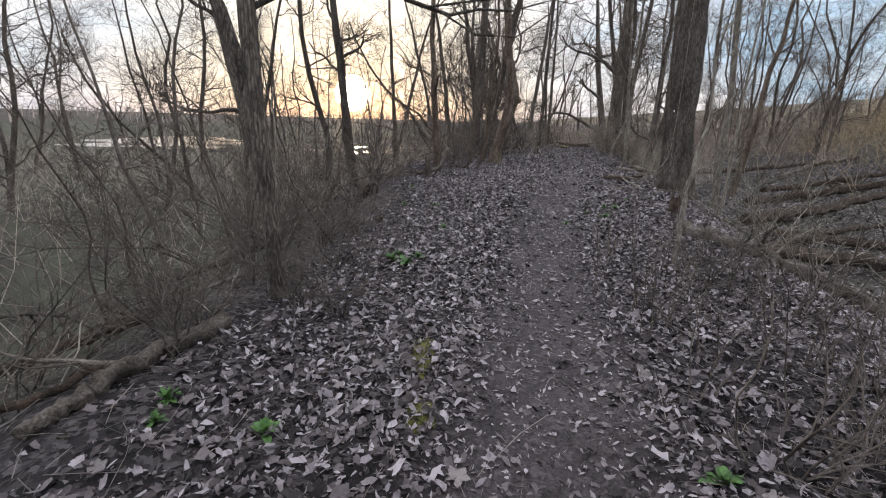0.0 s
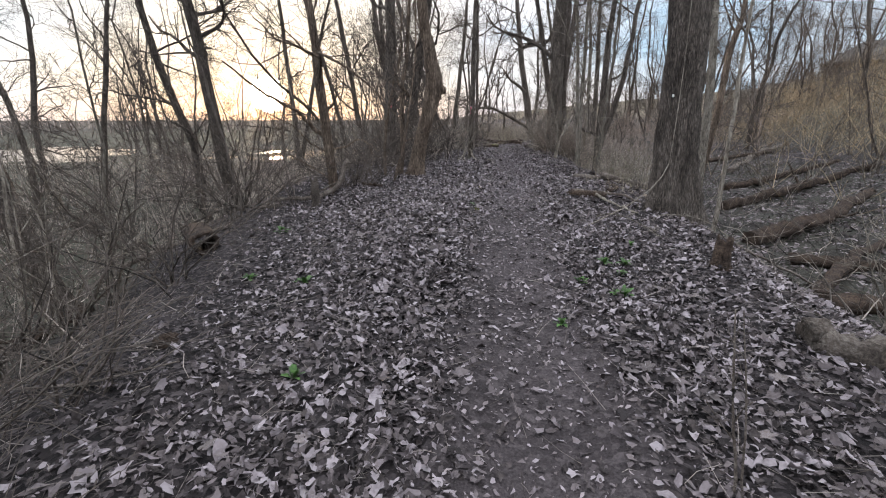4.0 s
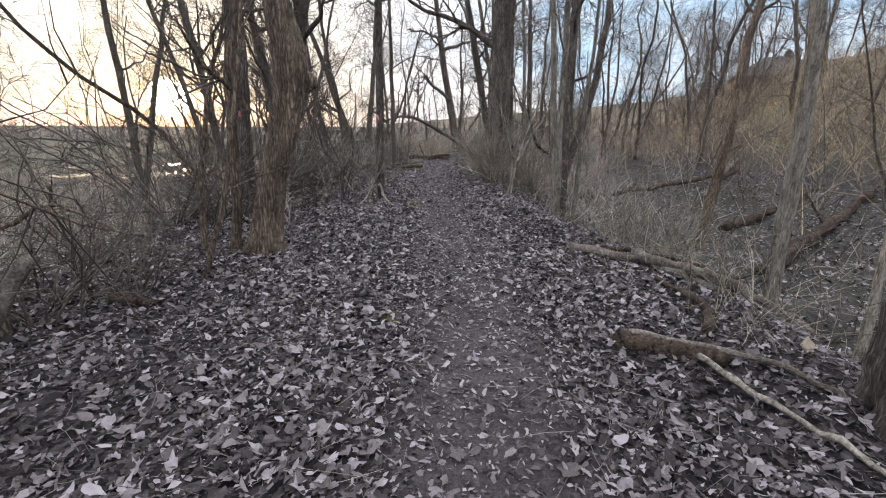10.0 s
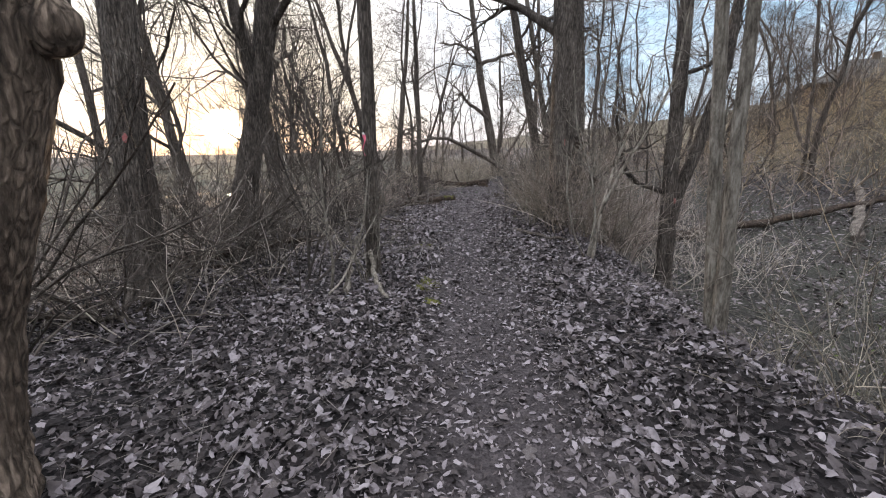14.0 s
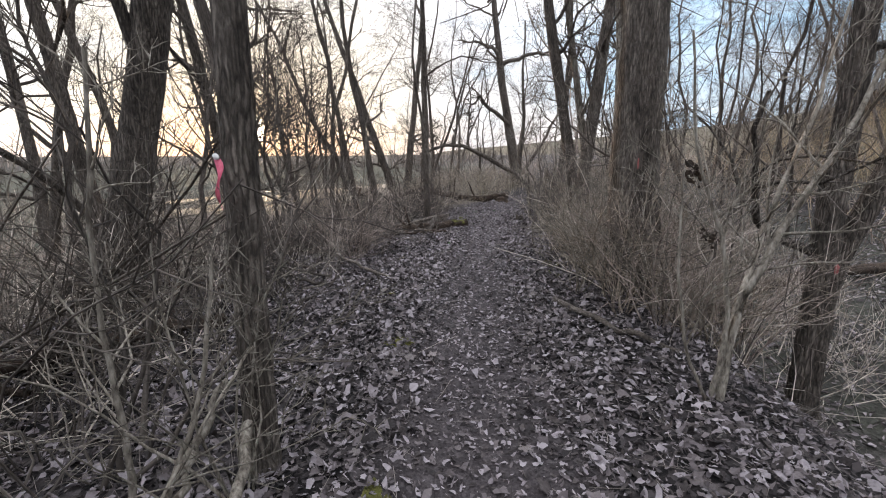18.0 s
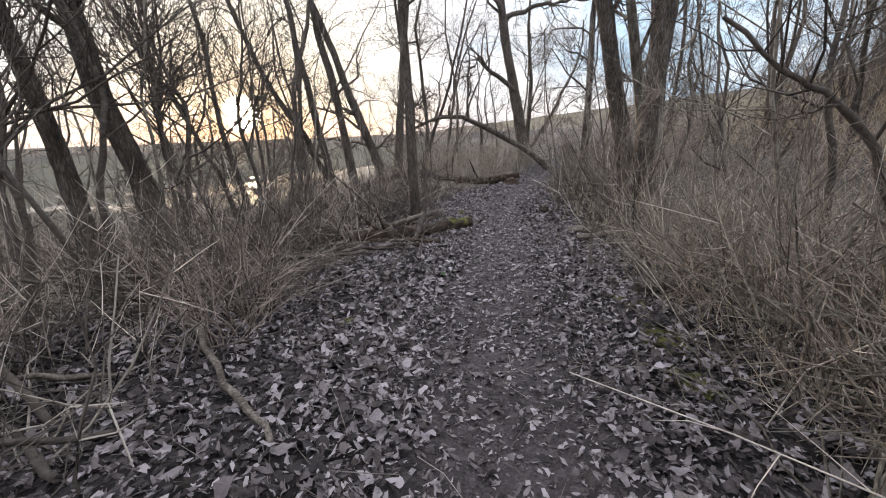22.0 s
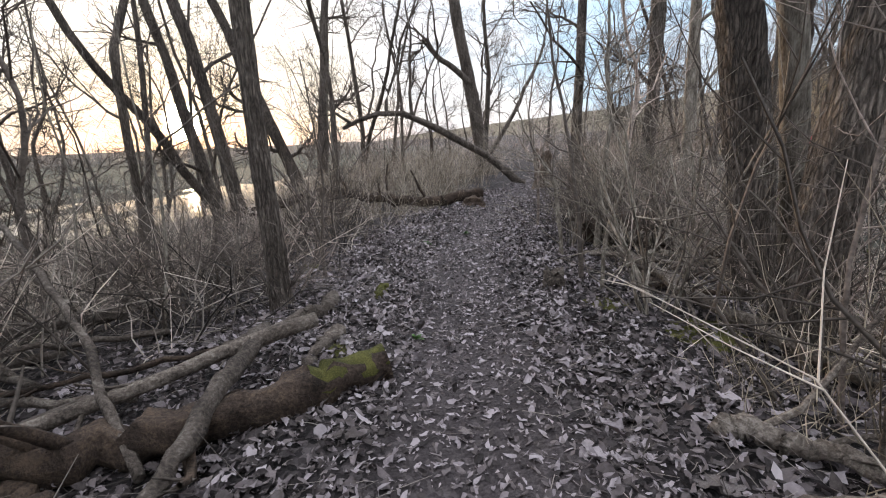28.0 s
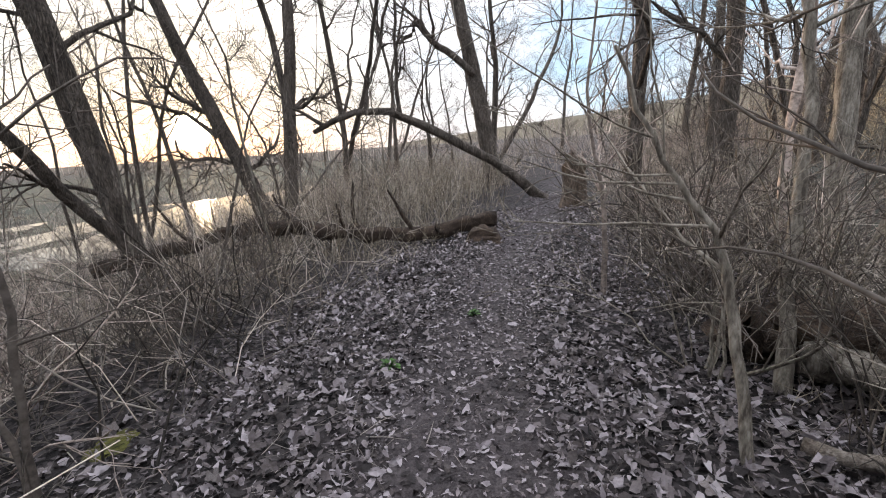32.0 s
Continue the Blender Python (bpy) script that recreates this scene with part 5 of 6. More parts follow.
young([(1.5, 23.9, 0), (1.7, 24.0, 1.1), (1.4, 24.1, 2.3), (1.6, 24.3, 3.5), (1.3, 24.4, 5.0)], 0.045, 0.012, 930, "crooked many-branched tree below the bank edge", TWIG, 20, 2.3)
young([(2.9, 23.0, 0), (2.6, 23.1, 0.7), (2.4, 23.0, 1.4), (2.0, 23.1, 2.0), (1.8, 23.2, 3.0)], 0.03, 0.009, 914, "crooked dark sapling below the bank edge", TWIG, 10, 1.3)
young([(3.1, 21.6, 0), (2.8, 21.7, 0.8), (2.7, 21.8, 1.5), (2.3, 21.8, 2.3)], 0.025, 0.008, 915, "crooked dark sapling below the bank edge", TWIG, 10, 1.2)
young([(5.3, 30.6, 0), (5.4, 30.6, 0.9), (5.2, 30.7, 1.7), (5.3, 30.8, 2.7)], 0.022, 0.007, 916, "branchy dark sapling in the brush", TWIG, 9, 1.1)
young([(6.44, 29.18, 0), (6.42, 29.3, 0.35), (6.52, 29.3, 1.13), (6.48, 29.3, 1.7), (6.4, 29.4, 2.5)], 0.019, 0.007, 917, "crooked dark forked sapling beside the path", TWIG, 9, 0.8)
young([(6.42, 29.22, 0), (6.41, 29.3, 0.5), (6.36, 29.3, 0.78), (6.17, 29.3, 1.1), (6.03, 29.3, 1.33), (5.75, 29.3, 1.6)], 0.014, 0.006, 934, "dark bent stem beside a forked sapling", TWIG, 8, 0.7)
young([(10.2, 31.0, 0), (10.25, 31.1, 0.9), (10.1, 31.2, 1.8), (10.3, 31.3, 3.0)], 0.03, 0.009, 918, "branchy reddish sapling in the brush", TWIG_RED, 11, 1.3)

for k, (x, y, lean, tall) in enumerate(((1.5, 28.3, -0.15, 5.6), (2.7, 28.9, 0.1, 5.0), (0.7, 30.2, 0.12, 6.2), (2.5, 31.6, -0.1, 5.6), (1.9, 27.1, 0.05, 4.6))):
    young([(x, y, 0), (x + lean, y + 0.1, 0.2 * tall), (x - 0.2, y + 0.2, 0.42 * tall), (x + lean, y + 0.3, 0.68 * tall), (x + 2 * lean, y + 0.4, tall)], 0.055, 0.013, 940 + k, "crooked many-branched tree in the wet thicket", TWIG, 22, 2.6)
young([(2.87, 8.85, 0), (3.5, 9.2, 0.3), (4.2, 9.52, 0.45), (4.8, 9.72, 0.85), (4.88, 9.83, 1.3), (4.9, 9.84, 2.0), (4.88, 9.85, 3.2), (4.86, 9.9, 5.0)], 0.009, 0.006, 931, "thin pale vine climbing the trunk of a large tree", BARK_PALE, 3, 0.3)
young([(4.4, 9.47, 0), (4.5, 9.35, 0.31), (4.82, 9.2, 0.32), (5.13, 9.1, 0.22), (5.2, 8.8, 0.08)], 0.009, 0.006, 932, "thin pale cane arching down to the leaves", BARK_PALE, 2, 0.3)
young([(3.6, 9.75, 0), (3.75, 9.4, 0.35), (3.95, 9.05, 0.3), (4.15, 8.6, 0.12)], 0.009, 0.005, 933, "thin pale cane arching down to the leaves", BARK_PALE, 2, 0.3)

rp = random.Random(77)
for k in range(34):
    x, y, a, ln = rp.uniform(2.2, 5.6), rp.uniform(24.0, 28.2), rp.uniform(120, 240), rp.uniform(1.2, 2.6)
    c, s_, dz = math.cos(radians(a)), math.sin(radians(a)), rp.uniform(0.05, 0.5)
    fallen([(x, y, rp.uniform(0.0, 0.2)), (x + c * ln * 0.5, y + s_ * ln * 0.5, dz), (x + c * ln, y + s_ * ln, dz * rp.uniform(0.2, 1.6))], rp.uniform(0.014, 0.032), 2300 + k, "dead grey branch in a tangle of brushwood", (LOGWOOD, TWIG, ROTTEN)[k % 3], "branch", branches=5, sides=6)
for k in range(18):
    y, d, a, ln = rp.uniform(19.6, 24.6), rp.uniform(-3.6, -1.9), rp.uniform(130, 250), rp.uniform(1.0, 2.0)
    x, c, s_, dz = float(np.interp(y, YS, XC)) + d, math.cos(radians(a)), math.sin(radians(a)), rp.uniform(0.05, 0.4)
    fallen([(x, y, rp.uniform(0.0, 0.15)), (x + c * ln * 0.5, y + s_ * ln * 0.5, dz), (x + c * ln, y + s_ * ln, dz * rp.uniform(0.3, 1.8))], rp.uniform(0.01, 0.026), 280 + k, "dead dark branch in a tangle of brushwood", (TWIG, ROTTEN, LOGWOOD)[k % 3], "branch", branches=6, sides=6)
for k in range(14):
    y, d, a, ln = rp.uniform(20.5, 33.0), rp.uniform(1.7, 4.0), rp.uniform(-110, 20), rp.uniform(1.0, 2.2)
    x, c, s_, dz = float(np.interp(y, YS, XC)) + d, math.cos(radians(a)), math.sin(radians(a)), rp.uniform(0.1, 0.5)
    fallen([(x, y, rp.uniform(0.0, 0.2)), (x + c * ln * 0.5, y + s_ * ln * 0.5, dz), (x + c * ln, y + s_ * ln, dz * rp.uniform(0.5, 2.0))], rp.uniform(0.012, 0.03), 260 + k, "pale dead branch caught in the brush", (BARK_PALE, LOGWOOD)[k % 2], "branch", branches=5, sides=6)

# ---- markers on trunks ----


def marker(x, y, z, w, h, mat, label, name="blaze", face=(0, -1)):
    """A daub of paint or a tied strip on bark."""
    b = bmesh.new()
    bmesh.ops.create_icosphere(b, subdivisions=2, radius=0.5)
    for v in b.verts:
        v.co *= 1 + 0.15 * noise.noise(v.co * 5 + Vector((x, y, z)))
    bmesh.ops.scale(b, vec=(w, 0.012, h), verts=b.verts)
    ob = tagged(new(name, bm_mesh(name, b, mat)), label, "trail marker")
    ob.matrix_world = pose(x, y, z, 0, 0, math.degrees(math.atan2(face[1], face[0])) + 90)
    return ob


marker(4.872, 9.958, 1.95, 0.035, 0.045, PAINT_WHITE, "small white painted trail blaze on bark", face=(-0.5, -1))
marker(1.99, 14.64, 2.08, 0.02, 0.045, PAINT_RED, "small faded red blaze on the dead tree", face=(0.35, -1))
marker(0.986, 18.04, 2.0, 0.05, 0.11, PAINT_RED, "small faded red blaze on bark", face=(0.5, -1))
marker(8.295, 18.71, 0.95, 0.05, 0.1, PAINT_RED, "small faded red blaze on bark", face=(-0.3, -1))


def ribbon(x, y, z, length, label):
    """A narrow plastic ribbon knotted round bark, its loose end hanging."""
    u = np.linspace(0, 1, 14)
    mid = np.stack([x + 0.012 * np.sin(u * 7), y - 0.012 + 0.01 * np.cos(u * 9), z - length * u], 1)
    half = 0.011 + 0.006 * np.sin(u * 9 + 1)
    away = np.stack([np.cos(u * 2.4 - 0.4), np.sin(u * 2.4 - 0.4), 0 * u], 1)
    thick = np.array([0.0, -0.0015, 0.0])
    rows = np.stack([mid - half[:, None] * away, mid + half[:, None] * away, mid + half[:, None] * away + thick, mid - half[:, None] * away + thick], 1)
    i = np.arange(len(u) * 4).reshape(-1, 4)
    j = np.roll(i, -1, axis=1)
    quads = np.stack([i[:-1], j[:-1], j[1:], i[1:]], -1).reshape(-1, 4)
    top = tagged(new("ribbon"), label, "trail marker")
    part("strip", mesh_of("strip", rows.reshape(-1, 3), quads, RIBBON), top)
    b = bmesh.new()
    bmesh.ops.create_icosphere(b, subdivisions=2, radius=0.014)
    for v in b.verts:
        v.co *= 1 + 0.3 * noise.noise(v.co * 90)
    bmesh.ops.translate(b, vec=(x, y - 0.012, z + 0.008), verts=b.verts)
    part("knot", bm_mesh("knot", b, PAINT_WHITE), top, "white knotted end")


ribbon(3.395, 17.585, 1.99, 0.22, "pink ribbon with a white end hanging on bark")
marker(6.972, 19.9, 1.9, 0.02, 0.12, PAINT_RED, "faded red painted stripe on bark", face=(-0.6, -1))
marker(10.1, 26.54, 1.43, 0.035, 0.14, RIBBON, "faded red painted stripe on bark", face=(-0.4, -1))


# ---- thin upright saplings at the start of the walk ----


def switch(x, y, height, seed):
    """A dark whip-thin sapling with short budded side shoots."""
    rng = np.random.RandomState(seed)
    top = tagged(new("sapling"), "whip-thin dark sapling rising from the leaves", "sapling", "whip-thin saplings by the path")
    top.location = (x, y, float(land(x, y)) - 0.04)
    c = rng.randint(1, 4)
    start = np.concatenate([rng.normal(size=(c, 2)) * 0.04, np.zeros((c, 1))], 1)
    way = np.concatenate([rng.normal(size=(c, 2)) * 0.13, np.ones((c, 1))], 1)
    lines = wander(start, way, height * (0.7 + 0.5 * rng.rand(c)), 9, rng, 0.09, 0.05)
    rr = (0.0055 + 0.003 * rng.rand(c))[:, None] * np.linspace(1, 0.4, 9)
    for k in range(c):
        sl, sr = sprout(lines[k:k + 1], rr[k:k + 1], 7, rng, 0.25, 0.28, 42, 4, 0.6, 0.15, 0.1, 0.4, 0.0022)
        v, f = joined([tubes(lines[k:k + 1], rr[k:k + 1], 5), tubes(sl, sr, 3)])
        part("stem", mesh_of("stem", v, f, LOGWOOD), top)


for k, (x, y, h) in enumerate(((1.61, 2.9, 1.0), (1.7, 3.35, 1.1), (1.65, 2.1, 0.8), (2.06, 2.55, 1.0), (2.2, 2.4, 0.8), (2.5, 4.5, 1.2), (2.0, 5.0, 0.9), (2.5, 2.45, 0.9), (1.84, 2.6, 0.7), (2.7, 3.4, 1.1), (1.5, 3.9, 0.8), (2.3, 3.7, 1.0), (1.9, 3.1, 0.6), (2.4, 2.0, 0.7))):
    switch(x, y, h, 950 + k)

for pts, r0, r1, seed, label, mat in (
        (((3.05, 17.2, 0), (3.15, 17.25, 0.6), (3.33, 17.3, 1.1), (3.4, 17.35, 1.6)), 0.016, 0.007, 971, "pale grey stem at the foot of a young tree", BARK_PALE),
        (((2.95, 17.35, 0), (3.0, 17.35, 0.7), (2.92, 17.45, 1.5), (3.0, 17.5, 2.4)), 0.018, 0.008, 972, "pale grey stem at the foot of a young tree", BARK_PALE),
        (((2.85, 17.15, 0), (3.05, 17.2, 0.5), (3.3, 17.3, 0.9), (3.5, 17.4, 1.2)), 0.013, 0.006, 973, "leaning grey stem at the foot of a young tree", BARK_PALE),
        (((3.84, 22.84, 0), (3.8, 22.9, 0.6), (3.65, 23.0, 1.1), (3.45, 23.1, 1.7)), 0.016, 0.006, 974, "dark forked sapling in the leaf litter", TWIG),
        (((3.88, 22.8, 0), (3.95, 22.85, 0.5), (4.15, 22.95, 1.0), (4.3, 23.1, 1.5)), 0.014, 0.005, 975, "dark forked sapling in the leaf litter", TWIG),
        (((3.8, 22.86, 0), (3.72, 22.86, 0.5), (3.4, 22.9, 0.95), (3.0, 23.0, 1.25)), 0.013, 0.005, 976, "dark forked sapling in the leaf litter", TWIG),
        (((4.89, 23.22, 0), (4.95, 23.3, 0.3), (5.12, 23.4, 0.55), (5.3, 23.5, 0.75)), 0.013, 0.005, 977, "low crooked sapling beside the path", TWIG),
        (((5.5, 24.3, 0), (5.5, 24.35, 0.35), (5.6, 24.4, 0.75), (5.65, 24.5, 1.1)), 0.012, 0.005, 978, "low crooked sapling beside the path", TWIG),
        (((4.0, 26.6, 0), (4.02, 26.6, 0.5), (3.95, 26.65, 0.9), (4.05, 26.7, 1.2)), 0.03, 0.02, 979, "upright broken dark stem among fallen branches", ROTTEN)):
    young(pts, r0, r1, seed, label, mat, 8, 0.75)

# ---- shrubs beside the path ----
protos = {}
for kind_name, args in {
    "tan": dict(mat=TWIG_TAN, height=1.4, spread=0.5, stems=7, twigs=6, thick=0.011, crook=0.19, label="leafless shrub of thin tan arching stems"),
    "grey": dict(mat=BARK_PALE, height=1.7, spread=0.34, stems=6, twigs=6, thick=0.013, crook=0.16, label="leafless shrub with pale grey upright stems"),
    "red": dict(mat=TWIG_RED, height=1.35, spread=0.42, stems=7, twigs=7, thick=0.0105, crook=0.19, label="dense leafless reddish-brown bush"),
    "dark": dict(mat=TWIG, height=1.7, spread=0.3, stems=5, twigs=5, thick=0.012, crook=0.24, label="group of thin dark upright saplings", foot=0.3),
    "bud": dict(mat=BARK_PALE, height=1.25, spread=0.55, stems=7, twigs=7, thick=0.011, crook=0.17, buds=1, label="grey-stemmed shrub with first yellow-green leaves", droop=0.03),
    "cane": dict(mat=BARK_PALE, height=2.3, spread=0.5, stems=6, twigs=5, thick=0.011, droop=0.05, label="loose shrub of long pale arching canes", crook=0.17),
    "tall": dict(mat=TWIG_RED, height=3.0, spread=0.4, stems=6, twigs=10, thick=0.014, label="tall leafless thicket shrub with crooked stems", foot=0.35, crook=0.26),
    "brown": dict(mat=TWIG, height=1.5, spread=0.5, stems=7, twigs=7, thick=0.011, crook=0.22, droop=0.03, label="tangled leafless shrub with dark brown stems"),
    "arch": dict(mat=TWIG_TAN, height=1.5, spread=0.75, stems=6, twigs=5, thick=0.0095, droop=0.13, label="clump of dull tan arching bramble canes", crook=0.13),
    "fan": dict(mat=LOGWOOD, height=3.2, spread=0.95, stems=9, twigs=8, thick=0.019, crook=0.12, droop=0.02, label="large bare shrub of long dark fanning stems", foot=0.3),
    "vine": dict(mat=TWIG_TAN, height=1.9, spread=0.55, stems=7, twigs=5, thick=0.011, droop=0.12, label="tangle of drooping dry bramble canes", crook=0.2),
}.items():
    protos[kind_name] = [args, []]
SHRUB_SEED = [500]


def reach_of(ob):
    """How far a shrub's stems spread sideways."""
    far = 0.0
    for child in ob.children:
        co = np.empty(len(child.data.vertices) * 3, np.float32)
        child.data.vertices.foreach_get("co", co)
        co = co.reshape(-1, 3)
        far = max(far, float(np.hypot(co[:, 0], co[:, 1]).max()))
    return far


def plant(kind_name, x, y, size=1.0, turn=None):
    """One shrub of its kind, clear of the trodden way; after three of a kind the meshes are shared."""
    args, made = protos[kind_name]
    turn = random.uniform(0, 360) if turn is None else turn
    tall = random.uniform(0.85, 1.15)
    fresh = len(made) < 3
    if fresh:
        SHRUB_SEED[0] += 1
        src = shrub(SHRUB_SEED[0], **args)
        made.append(src)
    else:
        src = random.choice(made)
    d = x - float(np.interp(y, YS, XC))
    reach = 0.75 * reach_of(src)
    size = max(0.6 * size, min(size, (abs(d) - 0.5) / reach))
    short = reach * size + 0.5 - abs(d)
    if short > 0:
        x += math.copysign(short, d)
    m = Matrix.Translation((x, y, float(land(x, y)))) @ Matrix.Rotation(radians(turn), 4, "Z") @ Matrix.Diagonal((size, size, size * tall, 1))
    if fresh:
        src.matrix_basis = m
        return src
    kept = src.matrix_basis.copy()
    src.matrix_basis = Matrix()
    ob = copy_thing(src, m)
    src.matrix_basis = kept
    return ob


def row_of(kinds, y0, y1, d0, d1, count, s0=0.8, s1=1.2, seed=0):
    r = random.Random(seed)
    for k in range(count):
        y = r.uniform(y0, y1)
        d = r.uniform(d0, d1)
        plant(r.choice(kinds), float(np.interp(y, YS, XC)) + d, y, r.uniform(s0, s1))


random.seed(5)
# left of the path
row_of(["brown", "dark", "fan"], 2.6, 7.0, -4.2, -2.8, 7, 0.6, 0.95, 1)
row_of(["brown"], 0.2, 2.8, -4.6, -3.4, 4, 0.6, 0.8, 11)
row_of(["dark", "brown", "grey"], 7.0, 12.0, -5.6, -4.0, 7, 0.8, 1.2, 2)
row_of(["dark", "brown"], 12.6, 15.0, -4.4, -3.0, 5, 0.6, 1.0, 3)
row_of(["dark", "dark", "brown", "red", "fan"], 16.4, 21.4, -4.4, -2.0, 15, 0.6, 1.05, 4)
row_of(["red", "dark", "brown"], 21.5, 27.0, -4.8, -2.0, 17, 0.55, 0.95, 5)
row_of(["brown", "brown", "dark"], 25.0, 28.0, -5.0, -3.0, 7, 0.45, 0.75, 25)
row_of(["red", "brown", "dark", "brown"], 28.2, 33.0, -5.2, -2.5, 18, 0.6, 1.0, 6)
row_of(["tan", "red"], 30.0, 44.0, -12.0, -4.0, 20, 0.9, 1.4, 7)
row_of(["dark", "brown", "brown"], 19.4, 24.4, -3.4, -2.0, 8, 0.45, 0.7, 26)
row_of(["brown", "dark"], 28.8, 32.0, -3.8, -2.1, 7, 0.4, 0.65, 27)
# right of the path
row_of(["dark"], 1.4, 4.6, 1.0, 2.3, 11, 0.45, 0.75, 8)
row_of(["cane", "grey"], 3.5, 8.0, 2.9, 4.6, 5, 0.5, 0.8, 9)
row_of(["cane", "bud", "cane"], 11.4, 14.6, 2.1, 3.1, 5, 0.5, 0.85, 10)
row_of(["bud", "grey", "cane"], 14.0, 17.0, 2.9, 4.2, 5, 0.6, 1.0, 12)
row_of(["tan", "grey", "red"], 18.5, 21.2, 1.5, 3.0, 15, 0.75, 1.05, 13)
row_of(["tan", "vine", "bud", "arch", "cane"], 20.6, 24.2, 1.6, 3.8, 26, 0.6, 1.0, 14)
row_of(["arch"], 21.2, 25.6, 1.7, 2.8, 8, 0.7, 1.0, 44)
row_of(["cane", "brown", "dark", "bud", "red"], 24.0, 28.4, 2.3, 4.4, 18, 0.6, 0.95, 15)
row_of(["brown", "red", "grey", "dark", "tall"], 28.0, 34.0, 1.7, 4.6, 24, 0.7, 1.1, 16)
row_of(["tall", "red", "red"], 22.0, 40.0, 3.6, 8.0, 24, 0.8, 1.15, 20)
row_of(["tall", "red", "grey"], 24.0, 44.0, 8.0, 14.0, 12, 0.9, 1.3, 22)
row_of(["dark", "grey"], 8.0, 24.0, 6.0, 14.0, 9, 0.8, 1.4, 17)
row_of(["tan", "red"], 34.0, 46.0, 2.2, 9.0, 20, 0.9, 1.5, 18)
row_of(["dark", "grey"], 24.5, 33.0, 1.5, 2.6, 6, 0.9, 1.15, 19)
for x, y, kind_name, size in ((3.36, 17.5, "grey", 0.95), (2.6, 17.7, "dark", 1.2), (6.0, 28.7, "red", 0.7), (5.95, 28.45, "brown", 0.7), (7.0, 20.0, "tan", 0.9), (9.4, 26.1, "red", 0.9), (6.55, 19.3, "tan", 0.9), (6.7, 19.7, "tan", 0.95), (6.45, 20.1, "grey", 0.8), (7.0, 19.3, "vine", 0.8), (7.4, 19.6, "tan", 0.9), (6.9, 18.9, "tan", 0.8), (-0.89, 3.3, "brown", 0.6), (-2.2, 3.2, "dark", 0.6), (-1.3, 4.8, "brown", 0.7), (-2.2, 12.6, "fan", 0.8), (-2.4, 13.4, "fan", 0.9), (-3.4, 11.8, "fan", 1.0), (-3.0, 7.6, "fan", 0.8), (-1.4, 6.4, "dark", 0.6), (-2.0, 2.6, "brown", 0.6), (-1.3, 3.5, "brown", 0.65), (-2.2, 5.0, "brown", 0.9)):
    plant(kind_name, x, y, size)

# ---- woods all round ----
random.seed(9)
wood_protos = [tree(-9 - 3 * k, 30 + 5 * k, 300 + k, 0.075 + 0.018 * (k % 4), 10 + (k % 5), (random.uniform(-0.14, 0.14), random.uniform(-0.08, 0.08)), 12, 0.16, 0.17, BARK, False, "bare deciduous tree in the surrounding woods", twig_count=5, subs_each=7, fine_each=2, fork=0.25 if k % 3 else 0.0, limb_len=3.3, limb_thin=0.36, group="trees of the surrounding woods") for k in range(9)]


def wood_tree(x, y, size):
    src = random.choice(wood_protos)
    kept = src.matrix_basis.copy()
    src.matrix_basis = Matrix()
    m = Matrix.Translation((x, y, float(land(x, y)) - 0.15)) @ Matrix.Rotation(random.uniform(0, 6.28), 4, "Z") @ Matrix.Diagonal((size, size, size * random.uniform(0.9, 1.15), 1))
    copy_thing(src, m)
    src.matrix_basis = kept


wr = random.Random(21)
taken = [(p.location.x, p.location.y) for p in scene.collection.objects if p.get("category") == "tree"]
wanted = [(18, -6, 20, -22, -6.5), (26, 22, 60, -34, -6), (7, -6, 24, 9, 15), (16, 24, 60, 5.0, 16), (30, 2, 60, 14, 28), (40, 0, 70, 26, 48), (8, 46, 85, -14, 14), (10, -14, -3, -12, 12)]
for count, y0, y1, d0, d1 in wanted:
    put, tries = 0, 0
    while put < count and tries < 2000:
        tries += 1
        y, d = wr.uniform(y0, y1), wr.uniform(d0, d1)
        x = float(np.interp(y, YS, XC)) + d
        if abs(d) < 3 and y < 42 or any((x - a) ** 2 + (y - b) ** 2 < 2.2 for a, b in taken):
            continue
        taken.append((x, y))
        wood_tree(x, y, wr.uniform(0.7, 1.25))
        put += 1

# ---- saplings in the thickets ----
sapling_protos = [tree(-4.5 - k, 8 + 4 * k, 340 + k, 0.022 + 0.004 * (k % 3), 3.6 + 0.5 * (k % 3), (random.uniform(-0.3, 0.3), random.uniform(-0.2, 0.2)), 10, 0.1, 0.16, TWIG if k % 2 else BARK_PALE, False, "thin bare sapling with many fine branches", twig_count=4, subs_each=4, fine_each=1, limb_len=1.3, group="saplings in the thickets", name="sapling", sink=0.05) for k in range(6)]
wr = random.Random(33)
for count, y0, y1, d0, d1 in ((14, 0, 16, -9, -4.4), (24, 15, 40, -10, -4.4), (20, 22, 60, -26, -8), (10, 24, 40, -6, -2.8), (16, 20, 42, 3.2, 8), (8, 0, 40, 8, 14), (60, 4, 50, 14, 28), (5, 42, 55, -8, 10)):
    for k in range(count):
        y, d = wr.uniform(y0, y1), wr.uniform(d0, d1)
        x = float(np.interp(y, YS, XC)) + d
        src = wr.choice(sapling_protos)
        kept = src.matrix_basis.copy()
        src.matrix_basis = Matrix()
        size = wr.uniform(0.6, 1.2)
        copy_thing(src, Matrix.Translation((x, y, float(land(x, y)) - 0.05)) @ Matrix.Rotation(wr.uniform(0, 6.28), 4, "Z") @ Matrix.Diagonal((size, size, size, 1)))
        src.matrix_basis = kept

